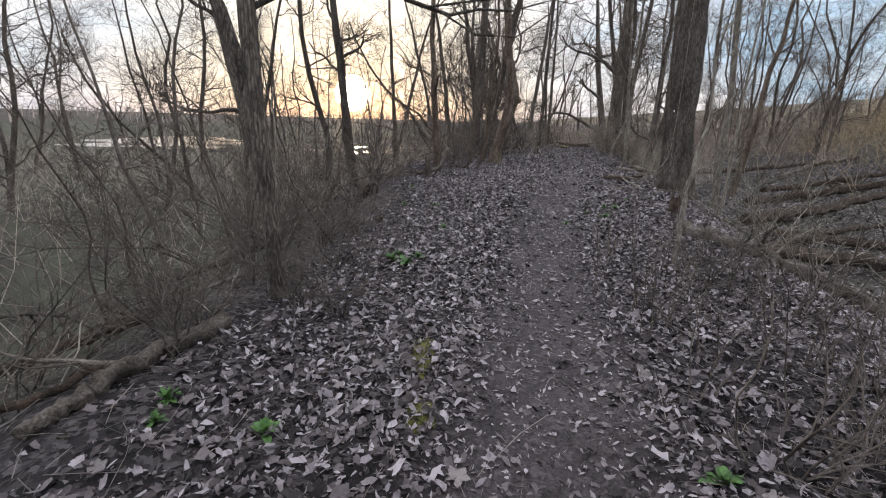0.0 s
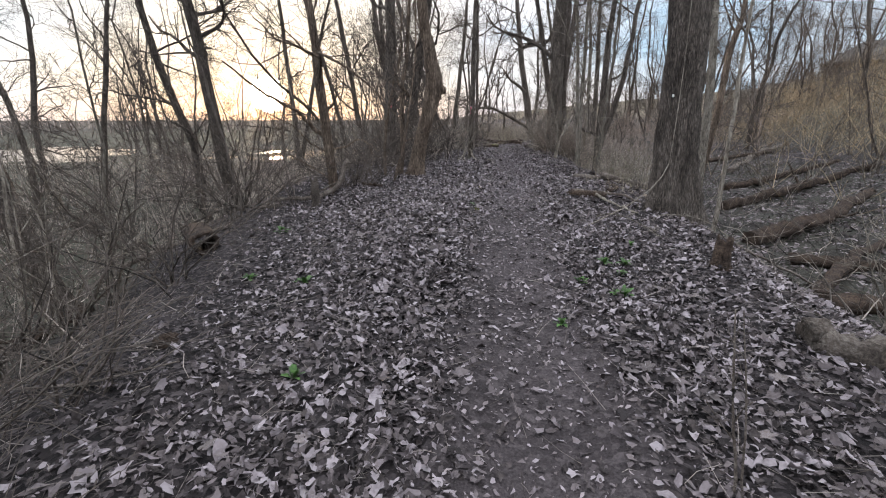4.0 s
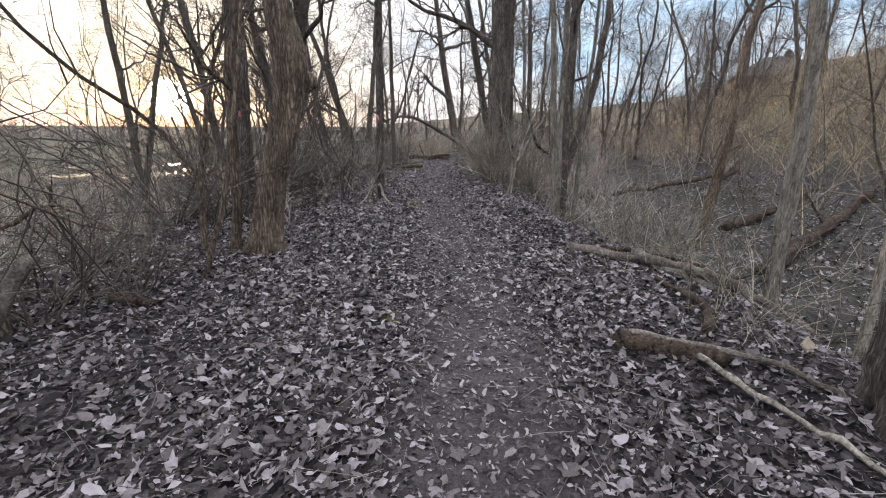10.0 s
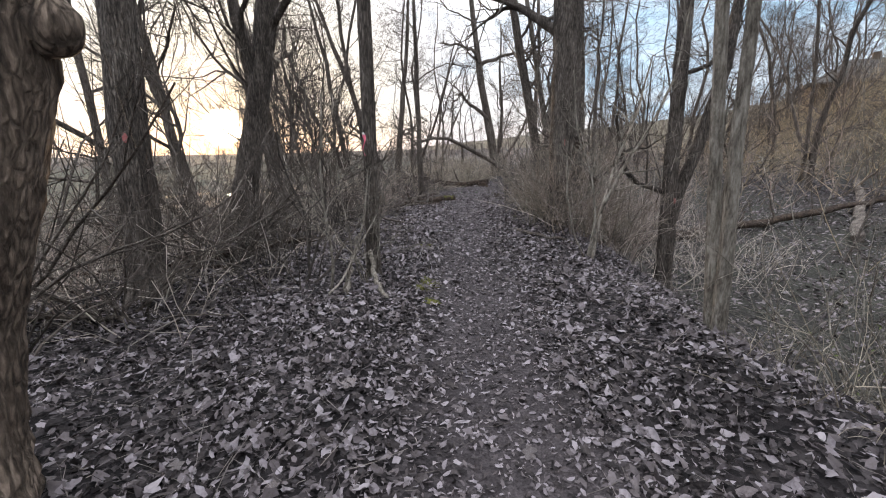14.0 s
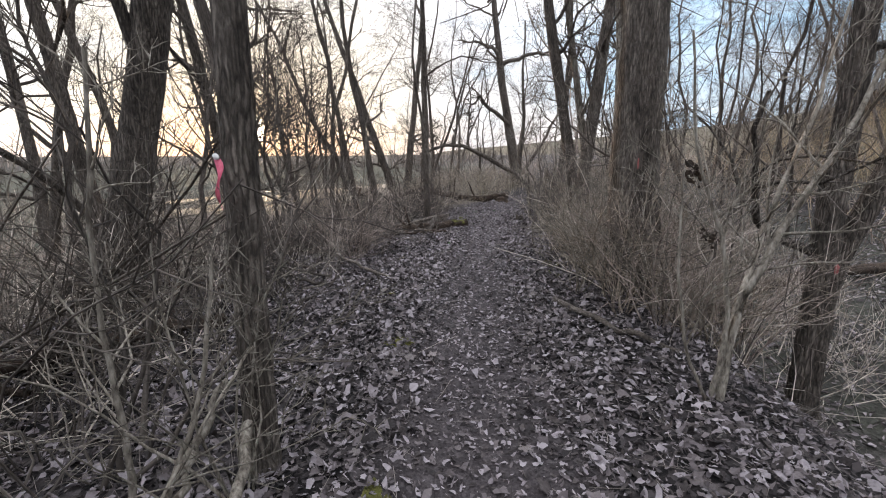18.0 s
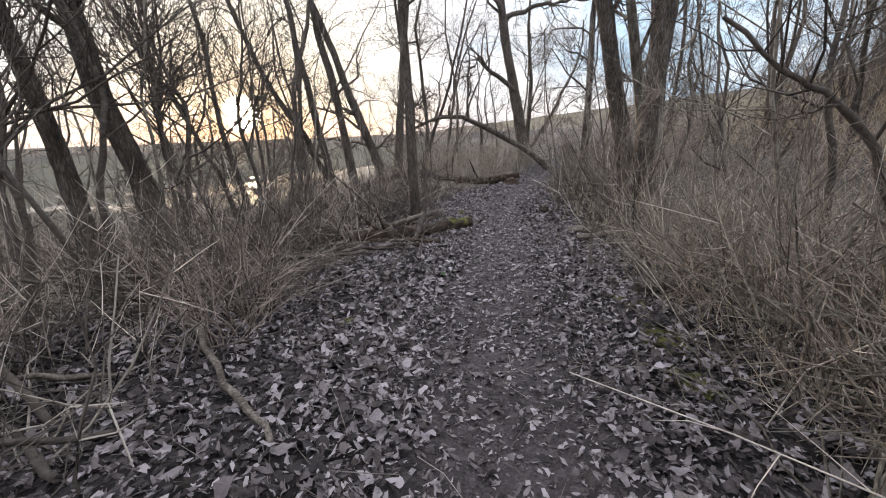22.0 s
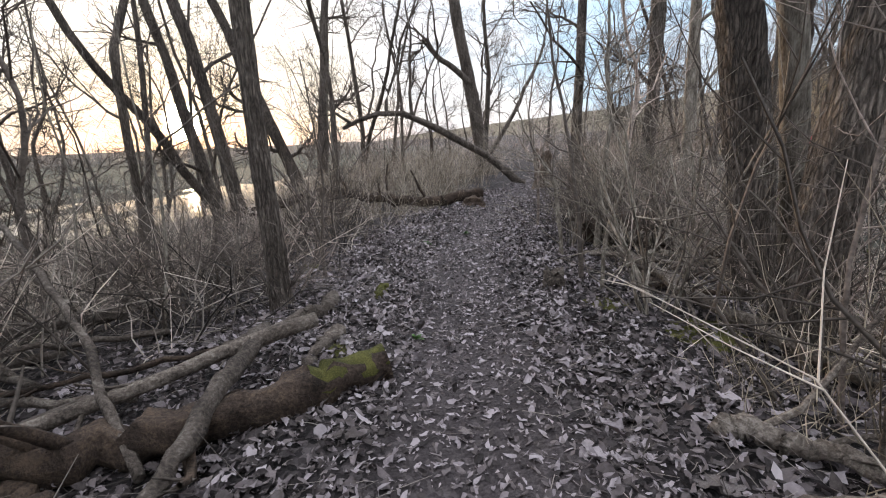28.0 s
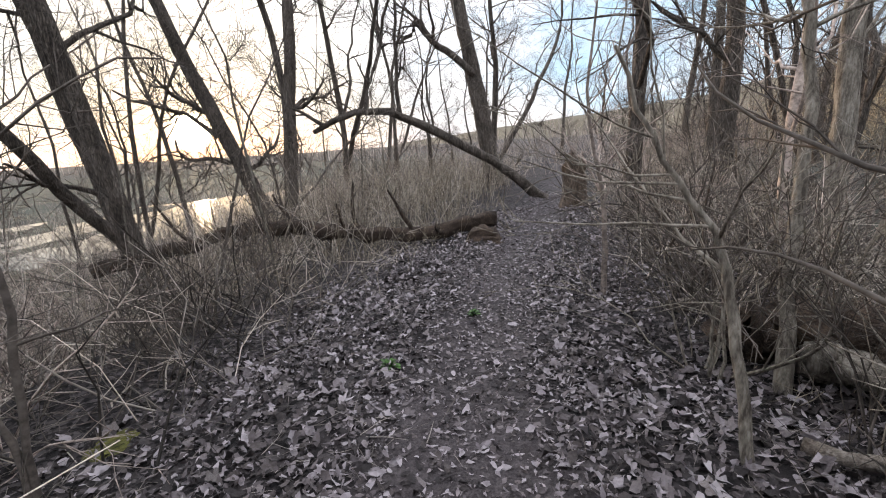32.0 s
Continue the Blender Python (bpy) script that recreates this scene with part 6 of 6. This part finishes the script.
# ---- thickets, reeds and far woods ----


def brush_stuff(name, label, category, at, rng, h0, h1, thick, mat, twigs=2, lean=0.45, n=4, crook=0.2):
    h = h0 + (h1 - h0) * rng.rand(len(at))
    way = np.concatenate([rng.normal(size=(len(at), 2)) * lean, np.ones((len(at), 1))], 1)
    lines = wander(at - np.array([0, 0, 0.03]), way, h, n, rng, crook, -0.02)
    rr = thick * (0.6 + 0.8 * rng.rand(len(at)))[:, None] * np.linspace(1, 0.4, n)
    pieces = [tubes(lines, rr, 3)]
    if twigs:
        sl, sr = sprout(lines, rr, twigs, rng, 0.3, (h0 + h1) * 0.25, 40, 3 if n > 3 else 2, 0.7, 0.15, 0.05, 0.3)
        pieces.append(tubes(sl, sr, 3))
    v, f = joined(pieces)
    return tagged(new(name, mesh_of(name, v, f, mat)), label, category, kind="stuff")


rg = np.random.RandomState(31)
at = np.concatenate([
    scatter(rg, 800, 16.5, 30, -9, -1.5, lambda d, y: smooth(-1.5, -3.5, d) * (1 - 0.75 * smooth(24, 26, y) * smooth(32, 30, y) * smooth(-3.8, -2.6, d))),
    scatter(rg, 1200, 28, 50, -14, -1.7, lambda d, y: smooth(-1.7, -3.0, d)),
    scatter(rg, 1500, 19, 40, 1.3, 7, lambda d, y: smooth(1.2, 2.2, d) * (1 - 0.8 * smooth(23.5, 25, y) * smooth(33, 31, y) * smooth(4.0, 2.8, d)))])
brush_stuff("undergrowth", "tangle of thin bare brown stems", "undergrowth", at, rg, 0.3, 1.25, 0.0075, BRUSH, 2, 0.7, 5, 0.34)
at = np.concatenate([
    scatter(rg, 3300, 17, 46, -13, -1.7, lambda d, y: smooth(-1.7, -3.2, d) * (0.35 + 0.65 * smooth(16, 24, y)) * (1 - 0.75 * smooth(24, 26, y) * smooth(32, 30, y) * smooth(-3.8, -2.6, d))),
    scatter(rg, 1600, 18.5, 40, 1.25, 6, lambda d, y: smooth(1.2, 2.0, d) * (1 - 0.7 * smooth(23.5, 25, y) * smooth(33, 31, y) * smooth(4.0, 2.8, d)))])
brush_stuff("fine_brush", "haze of fine pinkish-brown leafless twigs", "undergrowth", at, rg, 0.6, 1.7, 0.0042, BRUSH, 4, 0.5, 4, 0.26)
at = np.concatenate([scatter(rg, 650, -2, 16, -10, -2.6, lambda d, y: smooth(-np.interp(y, YS, LEFT) + 0.3, -np.interp(y, YS, LEFT) - 1.2, d)), scatter(rg, 260, 2, 16, 3.0, 8), scatter(rg, 300, 17, 25.5, -4.2, -1.7, lambda d, y: smooth(-1.6, -2.4, d)), scatter(rg, 380, 27.5, 33, -4.4, -1.7, lambda d, y: smooth(-1.6, -2.4, d))])
brush_stuff("undergrowth", "tangle of thin dark bare stems on the slope", "undergrowth", at, rg, 0.3, 1.3, 0.008, BRUSH_DARK, 2, 0.8, 5, 0.36)
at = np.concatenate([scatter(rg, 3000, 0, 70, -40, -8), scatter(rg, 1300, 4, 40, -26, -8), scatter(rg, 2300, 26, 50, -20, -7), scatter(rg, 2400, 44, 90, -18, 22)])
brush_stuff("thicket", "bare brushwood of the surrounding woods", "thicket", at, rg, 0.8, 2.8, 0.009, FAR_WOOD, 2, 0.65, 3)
at = np.concatenate([scatter(rg, 3900, 4, 60, 14.5, 32), scatter(rg, 260, 0, 70, 8, 15), scatter(rg, 3200, -5, 75, 18, 44)])
brush_stuff("hill_thicket", "olive-brown bare brushwood covering the hillside", "thicket", at, rg, 0.8, 3.2, 0.011, HILL_BRUSH, 2, 0.65, 3)
at = np.concatenate([scatter(rg, 5200, 28.5, 44, -11, -1.6, lambda d, y: smooth(-1.4, -2.8, d) * smooth(32, 37, y)), scatter(rg, 900, 33, 42, 2.6, 6)])
brush_stuff("reed_bed", "tall dry straw-coloured reeds beside the path", "reeds", at, rg, 0.6, 1.7, 0.0045, STRAW, 1, 0.12)
at = np.concatenate([
    scatter(rg, 1500, 20.3, 26, 1.2, 3.2, lambda d, y: smooth(1.1, 1.7, d)), scatter(rg, 420, 26, 34, 1.6, 3, lambda d, y: smooth(1.5, 2.1, d)),
    scatter(rg, 200, 11, 15, 1.7, 3.2), scatter(rg, 1700, 29, 38, -3.6, -1.1, lambda d, y: smooth(-1.0, -1.9, d) * smooth(31, 36, y))])
brush_stuff("dry_grass", "dry tan grass and bramble stalks beside the path", "dry grass", at, rg, 0.12, 0.55, 0.0022, STRAW, 1, 0.6)

at = np.concatenate([scatter(rg, 380, 20.3, 25.5, 1.6, 3.4), scatter(rg, 70, 26.5, 33, 1.9, 3.4), scatter(rg, 70, 11.0, 14.5, 1.8, 3.4)])
brush_stuff("dry_canes", "arching clump of long pale dry grass stalks", "dry grass", at, rg, 0.5, 1.35, 0.004, STRAW, 1, 0.55, 6, 0.16)

count = 900
fy = 105 + 130 * rg.rand(count) ** 0.8
fa = (rg.rand(count) - 0.5) * 3.0 + 0.2
fx = fy * np.sin(fa) + 8
fyy = fy * np.cos(fa) + 10
at = np.stack([fx, fyy, land(fx, fyy)], 1)
h = 2.4 + 2.4 * rg.rand(count)
lines = wander(at, np.array([[0, 0, 1.0]]).repeat(count, 0), h, 5, rg, 0.05, 0.1)
rr = (0.1 + 0.1 * rg.rand(count))[:, None] * np.linspace(1, 0.2, 5)
sl, sr = sprout(lines, rr, 5, rg, 0.15, 2.4, 45, 3, 0.5, 0.15, 0.1)
s2, s2r = sprout(sl, sr, 2, rg, 0.2, 1.6, 40, 2, 0.8, 0.1, 0.1)
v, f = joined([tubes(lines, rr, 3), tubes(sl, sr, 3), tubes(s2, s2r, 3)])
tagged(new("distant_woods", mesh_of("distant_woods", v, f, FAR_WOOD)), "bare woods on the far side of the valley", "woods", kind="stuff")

# ---- house on the hill, withered leaf bunch ----
SLATE = material("dark_slate_roof", [(0.06, 0.055, 0.05), (0.11, 0.1, 0.09)], 0.6, 6, 0.8, 0.4, 1, 0.1)
WEATHERED = material("brown_weathered_wall", [(0.09, 0.065, 0.045), (0.15, 0.11, 0.075)], 0.8, 7, 0.9, 0.3, 1, 0.1)
DARK_PANE = material("dark_window_pane", [(0.02, 0.024, 0.03), (0.05, 0.055, 0.06)], 1, 8, 0.15, 0.0, 1, 0.1, spec=0.5)


def box(name, parent, mat, x0, x1, y0, y1, z0, z1, label=""):
    b = bmesh.new()
    bmesh.ops.create_cube(b, size=1)
    bmesh.ops.scale(b, vec=(x1 - x0, y1 - y0, z1 - z0), verts=b.verts)
    bmesh.ops.bevel(b, geom=b.edges[:], offset=0.02, segments=1, affect="EDGES")
    bmesh.ops.translate(b, vec=((x0 + x1) / 2, (y0 + y1) / 2, (z0 + z1) / 2), verts=b.verts)
    return part(name, bm_mesh(name, b, mat, False), parent, label)


def house(x, y, turn, long, deep, eaves, ridge):
    """A small house with a hipped roof and a chimney, half hidden by the crest of the hill."""
    top = tagged(new("house"), "brown house with a dark hipped roof on the hill", "house")
    top.matrix_basis = pose(x, y, float(land(x, y)) - 2.6, 0, 0, turn)
    box("wall", top, WEATHERED, -long / 2, long / 2, -deep / 2, deep / 2, 0, eaves)
    b = bmesh.new()
    e, h = 0.4, long / 2 - deep * 0.42
    low = [b.verts.new((sx * (long / 2 + e), sy * (deep / 2 + e), eaves + dz)) for dz in (-0.12, 0.02) for sx, sy in ((-1, -1), (1, -1), (1, 1), (-1, 1))]
    peak = [b.verts.new((-h, 0, ridge)), b.verts.new((h, 0, ridge))]
    b.faces.new(low[3::-1])
    for k in range(4):
        b.faces.new((low[k], low[(k + 1) % 4], low[4 + (k + 1) % 4], low[4 + k]))
    b.faces.new((low[4], low[5], peak[1], peak[0]))
    b.faces.new((low[5], low[6], peak[1]))
    b.faces.new((low[6], low[7], peak[0], peak[1]))
    b.faces.new((low[7], low[4], peak[0]))
    roof = part("roof", bm_mesh("roof", b, SLATE, False), top, "dark slate hipped roof")
    box("chimney", roof, WEATHERED, h * 0.4, h * 0.4 + 0.6, -0.3, 0.3, ridge - 0.6, ridge + 0.55)
    for k in range(3):
        cx = -long / 2 + long * (k + 0.5) / 3
        pane = box("window", top, DARK_PANE, cx - 0.45, cx + 0.45, -deep / 2 - 0.03, -deep / 2 + 0.05, eaves - 1.7, eaves - 0.5)
        box("sill", pane, WEATHERED, cx - 0.55, cx + 0.55, -deep / 2 - 0.1, -deep / 2 + 0.04, eaves - 1.78, eaves - 1.7)


house(56.5, 50.0, -45, 8.5, 7.0, 2.6, 5.0)


def leaf_bunch(x, y, z, seed):
    """A withered bunch of brown leaves caught on a twig."""
    r = np.random.RandomState(seed)
    top = tagged(new("leaf_bunch"), "withered dark brown leaf bunch caught on twigs", "leaves")
    top.location = (x, y, z)
    v, f = leaf_points(r.normal(size=(26, 3)) * np.array([0.03, 0.03, 0.035]), r, 0.03, 0.08, 0.9)
    tagged(part("foliage", mesh_of("foliage", v, f, ROTTEN), top), kind="stuff")
    l = wander(np.array([[0, 0, 0.02], [0, 0, 0.02]]), np.array([[1.0, 0.3, 0.35], [-0.6, 0.3, 0.6]]), np.array([0.9, 0.5]), 7, r, 0.12, -0.05)
    v, f = tubes(l, np.linspace(0.004, 0.003, 7)[None].repeat(2, 0), 4)
    part("twig", mesh_of("twig", v, f, TWIG), top)


leaf_bunch(6.34, 18.3, 1.87, 5)
leaf_bunch(6.7, 18.5, 1.35, 6)

# ---- green plants and moss ----


def rosette(x, y, size, seed, leaves=17):
    """A clump of fresh green leaves on short stalks."""
    r = np.random.RandomState(seed)
    top = tagged(new("green_plant"), "clump of fresh green leaves growing through leaf litter", "plant")
    top.location = (x, y, float(land(x, y)))
    for k in range(leaves):
        a, tilt = k * 2.4 + r.rand(), 0.2 + 0.9 * r.rand()
        ln = size * (0.6 + 0.6 * r.rand())
        w = ln * (0.1 + 0.08 * r.rand())
        s = np.linspace(0, 1, 6)
        half = w * np.sin(np.pi * np.clip(s * 0.92 + 0.04, 0, 1)) ** 0.8
        out = ln * s * math.sin(tilt)
        up = ln * s * math.cos(tilt) - ln * 0.35 * s ** 2
        mid = np.stack([out, 0 * s, up], 1)
        rows = np.stack([mid + np.stack([0 * s, half, half * 0.3], 1), mid, mid + np.stack([0 * s, -half, half * 0.3], 1)], 1)
        c, n = math.cos(a), math.sin(a)
        rows = np.stack([rows[..., 0] * c - rows[..., 1] * n, rows[..., 0] * n + rows[..., 1] * c, rows[..., 2]], -1)
        i = np.arange(18).reshape(6, 3)
        q = np.stack([i[:-1, :-1], i[:-1, 1:], i[1:, 1:], i[1:, :-1]], -1).reshape(-1, 4)
        part("leaf", mesh_of("leaf", rows.reshape(-1, 3), q, GREEN), top)


for k, (x, y, s) in enumerate(((-1.6, 1.97, 0.12), (-1.55, 1.77, 0.1), (-0.91, 1.73, 0.13), (1.4, 1.44, 0.12), (-0.42, 4.5, 0.16), (-0.6, 4.62, 0.15), (-0.3, 4.7, 0.13), (-0.04, 6.2, 0.12), (-0.87, 10.06, 0.14), (2.87, 7.8, 0.13), (3.05, 7.7, 0.12), (2.9, 7.5, 0.1), (2.63, 6.99, 0.15), (2.4, 7.35, 0.1), (-0.25, 8.0, 0.13), (-0.86, 8.28, 0.12), (1.97, 10.35, 0.09), (5.6, 23.43, 0.09), (-0.55, 4.8, 0.11), (7.95, 30.3, 0.1), (8.9, 31.2, 0.1), (7.0, 27.0, 0.08), (3.4, 8.2, 0.1), (1.9, 6.6, 0.08))):
    rosette(x, y, s, 600 + k)


def moss_patch(x, y, w, l, seed, turn=0):
    b = bmesh.new()
    bmesh.ops.create_grid(b, x_segments=14, y_segments=14, size=1)
    c, n = math.cos(radians(turn)), math.sin(radians(turn))
    for v in b.verts:
        d = v.co.length
        edge = 1 - 0.35 * noise.noise(Vector((v.co.x * 2, v.co.y * 2, seed)))
        px, py = v.co.x * w * edge, v.co.y * l * edge
        px, py = px * c - py * n, px * n + py * c
        v.co = (px, py, float(land(x + px, y + py)) + 0.022 * (1 - d * d) + 0.012 * noise.noise(Vector((px * 30, py * 30, seed))) - 0.004)
    far = [v for v in b.verts if v.co.z < float(land(x + v.co.x, y + v.co.y)) - 0.012]
    bmesh.ops.delete(b, geom=far, context="VERTS")
    ob = tagged(new("moss_patch", bm_mesh("moss_patch", b, MOSS)), "flat patch of yellow-green moss on the path edge", "moss")
    ob.location = (x, y, 0)


for k, (x, y, w, l) in enumerate(((-0.1, 2.45, 0.09, 0.3), (-0.06, 1.8, 0.1, 0.16), (2.53, 12.3, 0.09, 0.16), (3.92, 16.72, 0.1, 0.1), (4.0, 17.25, 0.12, 0.2), (3.88, 17.1, 0.12, 0.12), (4.28, 19.05, 0.14, 0.12), (2.0, 10.2, 0.07, 0.1), (4.3, 20.3, 0.05, 0.05), (6.4, 26.9, 0.1, 0.14), (9.0, 26.3, 0.25, 0.3), (6.79, 21.59, 0.16, 0.25), (6.6, 21.07, 0.12, 0.2), (4.67, 22.62, 0.12, 0.12), (8.75, 27.13, 0.2, 0.18), (6.26, 30.24, 0.15, 0.15), (7.0, 22.3, 0.14, 0.2))):
    moss_patch(x, y, w, l, 3.1 * k)

# ---- fallen leaves and straw, last ----
rl = np.random.RandomState(41)


def leafy(d, y):
    le, ri = np.interp(y, YS, LEFT), np.interp(y, YS, RIGHT)
    le = le - 0.9 * smooth(26, 29, y)
    ri = ri - 0.4 * smooth(19, 21, y) * smooth(40, 37, y)
    on = 1 - 0.95 * np.exp(-(np.abs(d) / 0.58) ** 4)
    on = on * (0.72 + 0.28 * smooth(2.3, 1.0, np.abs(d + 0.2)))
    patch = 0.75 + 0.4 * np.sin(d * 2.1 + y * 1.3) * np.sin(y * 0.9 - d)
    return on * np.clip(patch, 0.7, 1) * smooth(le + 0.8, le - 0.8, -d) * smooth(ri + 2.2, ri - 0.2, d) * (1 - 0.5 * smooth(31, 34, y))


at = scatter(rl, 420000, 0.2, 37, -5.0, 4.4, leafy)
at[:, 2] += 0.003 + 0.04 * rl.rand(len(at)) ** 1.2
big = rl.rand(len(at)) < 0.25
v, f = leaf_points(at[big], rl, 0.04, 0.105, 0.42)
v2, f2 = leaf_points(at[~big], rl, 0.023, 0.078, 0.5, 5)
v, f = joined([(v, f), (v2, f2)])
litter = tagged(new("leaf_litter", mesh_of("leaf_litter", v, f, LEAF)), "deep litter of dry grey-brown fallen leaves", "leaf litter", kind="stuff")
at = scatter(rl, 36000, 0.2, 40, -0.8, 0.8, lambda d, y: 0.3 + 0.6 * smooth(9, 14, y) + 0.1 * smooth(0.3, 0.6, np.abs(d)))
at[:, 2] += 0.008
v, f = leaf_points(at, rl, 0.02, 0.07, 0.18, True)
tagged(new("path_leaves", mesh_of("path_leaves", v, f, LEAF)), "small pale leaf pieces trodden flat on the path", "leaf litter", kind="stuff")
at = np.concatenate([scatter(rl, 20000, 0.2, 33, -0.8, 0.8), scatter(rl, 8000, 2, 26, 3.6, 16), scatter(rl, 2000, 36, 46, -3, 5), scatter(rl, 5000, 0, 30, -9, -4)])
at[:, 2] += 0.008
v, f = leaf_points(at, rl, 0.01, 0.045, 0.3, 4)
tagged(new("leaf_crumbs", mesh_of("leaf_crumbs", v, f, LEAF_DULL)), "broken leaf bits trodden into the path and gully", "leaf litter", kind="stuff")

at = scatter(rl, 58000, -6, 33, 2.4, 17, lambda d, y: smooth(-6, 0, y) * smooth(33, 24, y) * smooth(17, 12, d))
at[:, 2] += 0.012
v, f = leaf_points(at, rl, 0.05, 0.14, 0.3, 5)
tagged(new("gully_leaves", mesh_of("gully_leaves", v, f, LEAF_DULL)), "sodden grey-brown leaves on the gully floor", "leaf litter", kind="stuff")

at = scatter(rl, 22000, 0.2, 34, -4.0, 3.6, lambda d, y: smooth(0.1, 0.9, np.abs(d)) * 0.8 + 0.2)
at[:, 2] += 0.015 + 0.02 * rl.rand(len(at))
way = np.concatenate([rl.normal(size=(len(at), 2)), rl.normal(size=(len(at), 1)) * 0.12], 1)
lines = wander(at, way, 0.06 + 0.36 * rl.rand(len(at)) ** 2, 3, rl, 0.22, 0)
rr = (0.0009 + 0.0017 * rl.rand(len(at)) ** 2)[:, None] * np.array([1, 1, 0.6])
v, f = tubes(lines, rr, 3)
tagged(new("twig_litter", mesh_of("twig_litter", v, f, LITTER_TWIG)), "scattered straws and small twigs among the leaves", "twigs", kind="stuff")


def maple_leaf(seed):
    r = np.random.RandomState(seed)
    a = np.linspace(0, 2 * np.pi, 21)[:-1]
    rad = 0.55 + 0.3 * np.abs(np.cos(2.5 * a)) ** 1.5 + 0.1 * r.normal(size=20) * 0.5
    rad[10] = 0.25
    xy = np.stack([rad * np.sin(a), rad * np.cos(a)], 1)
    z = 0.25 * (r.rand() - 0.2) * np.abs(xy[:, 0]) + 0.3 * (r.rand() - 0.4) * xy[:, 1] ** 2 + 0.05 * r.normal(size=20)
    inner = np.concatenate([xy * 0.45, (z * 0.3)[:, None]], 1)
    outer = np.concatenate([xy, z[:, None]], 1)
    i = np.arange(20)
    j = np.roll(i, -1)
    quads = np.stack([i, j, j + 20, i + 20], -1)
    v = np.concatenate([outer, inner, np.zeros((1, 3))])
    tris = np.stack([i + 20, j + 20, np.full(20, 40), np.full(20, 40)], -1)
    me = bpy.data.meshes.new("leaf")
    me.from_pydata(v.tolist(), [], [tuple(q) for q in quads.tolist()] + [tuple(t[:3]) for t in tris.tolist()])
    me.materials.append(LEAF_BIG)
    return me


shapes = [maple_leaf(700 + k) for k in range(7)]
rb = np.random.RandomState(51)
spots = scatter(rb, 420, 1.2, 31, -2.6, 2.2, lambda d, y: 0.2 + 0.75 * smooth(0.3, 0.9, np.abs(d)))
for k, p in enumerate(spots[:290]):
    leaf = new("leaf", shapes[k % 7])
    leaf.parent = litter
    s = 0.04 + 0.035 * rb.rand()
    leaf.matrix_basis = Matrix.Translation((p[0], p[1], p[2] + 0.03)) @ Euler((rb.normal() * 0.22, rb.normal() * 0.22, rb.rand() * 6.28)).to_matrix().to_4x4() @ Matrix.Scale(s, 4)
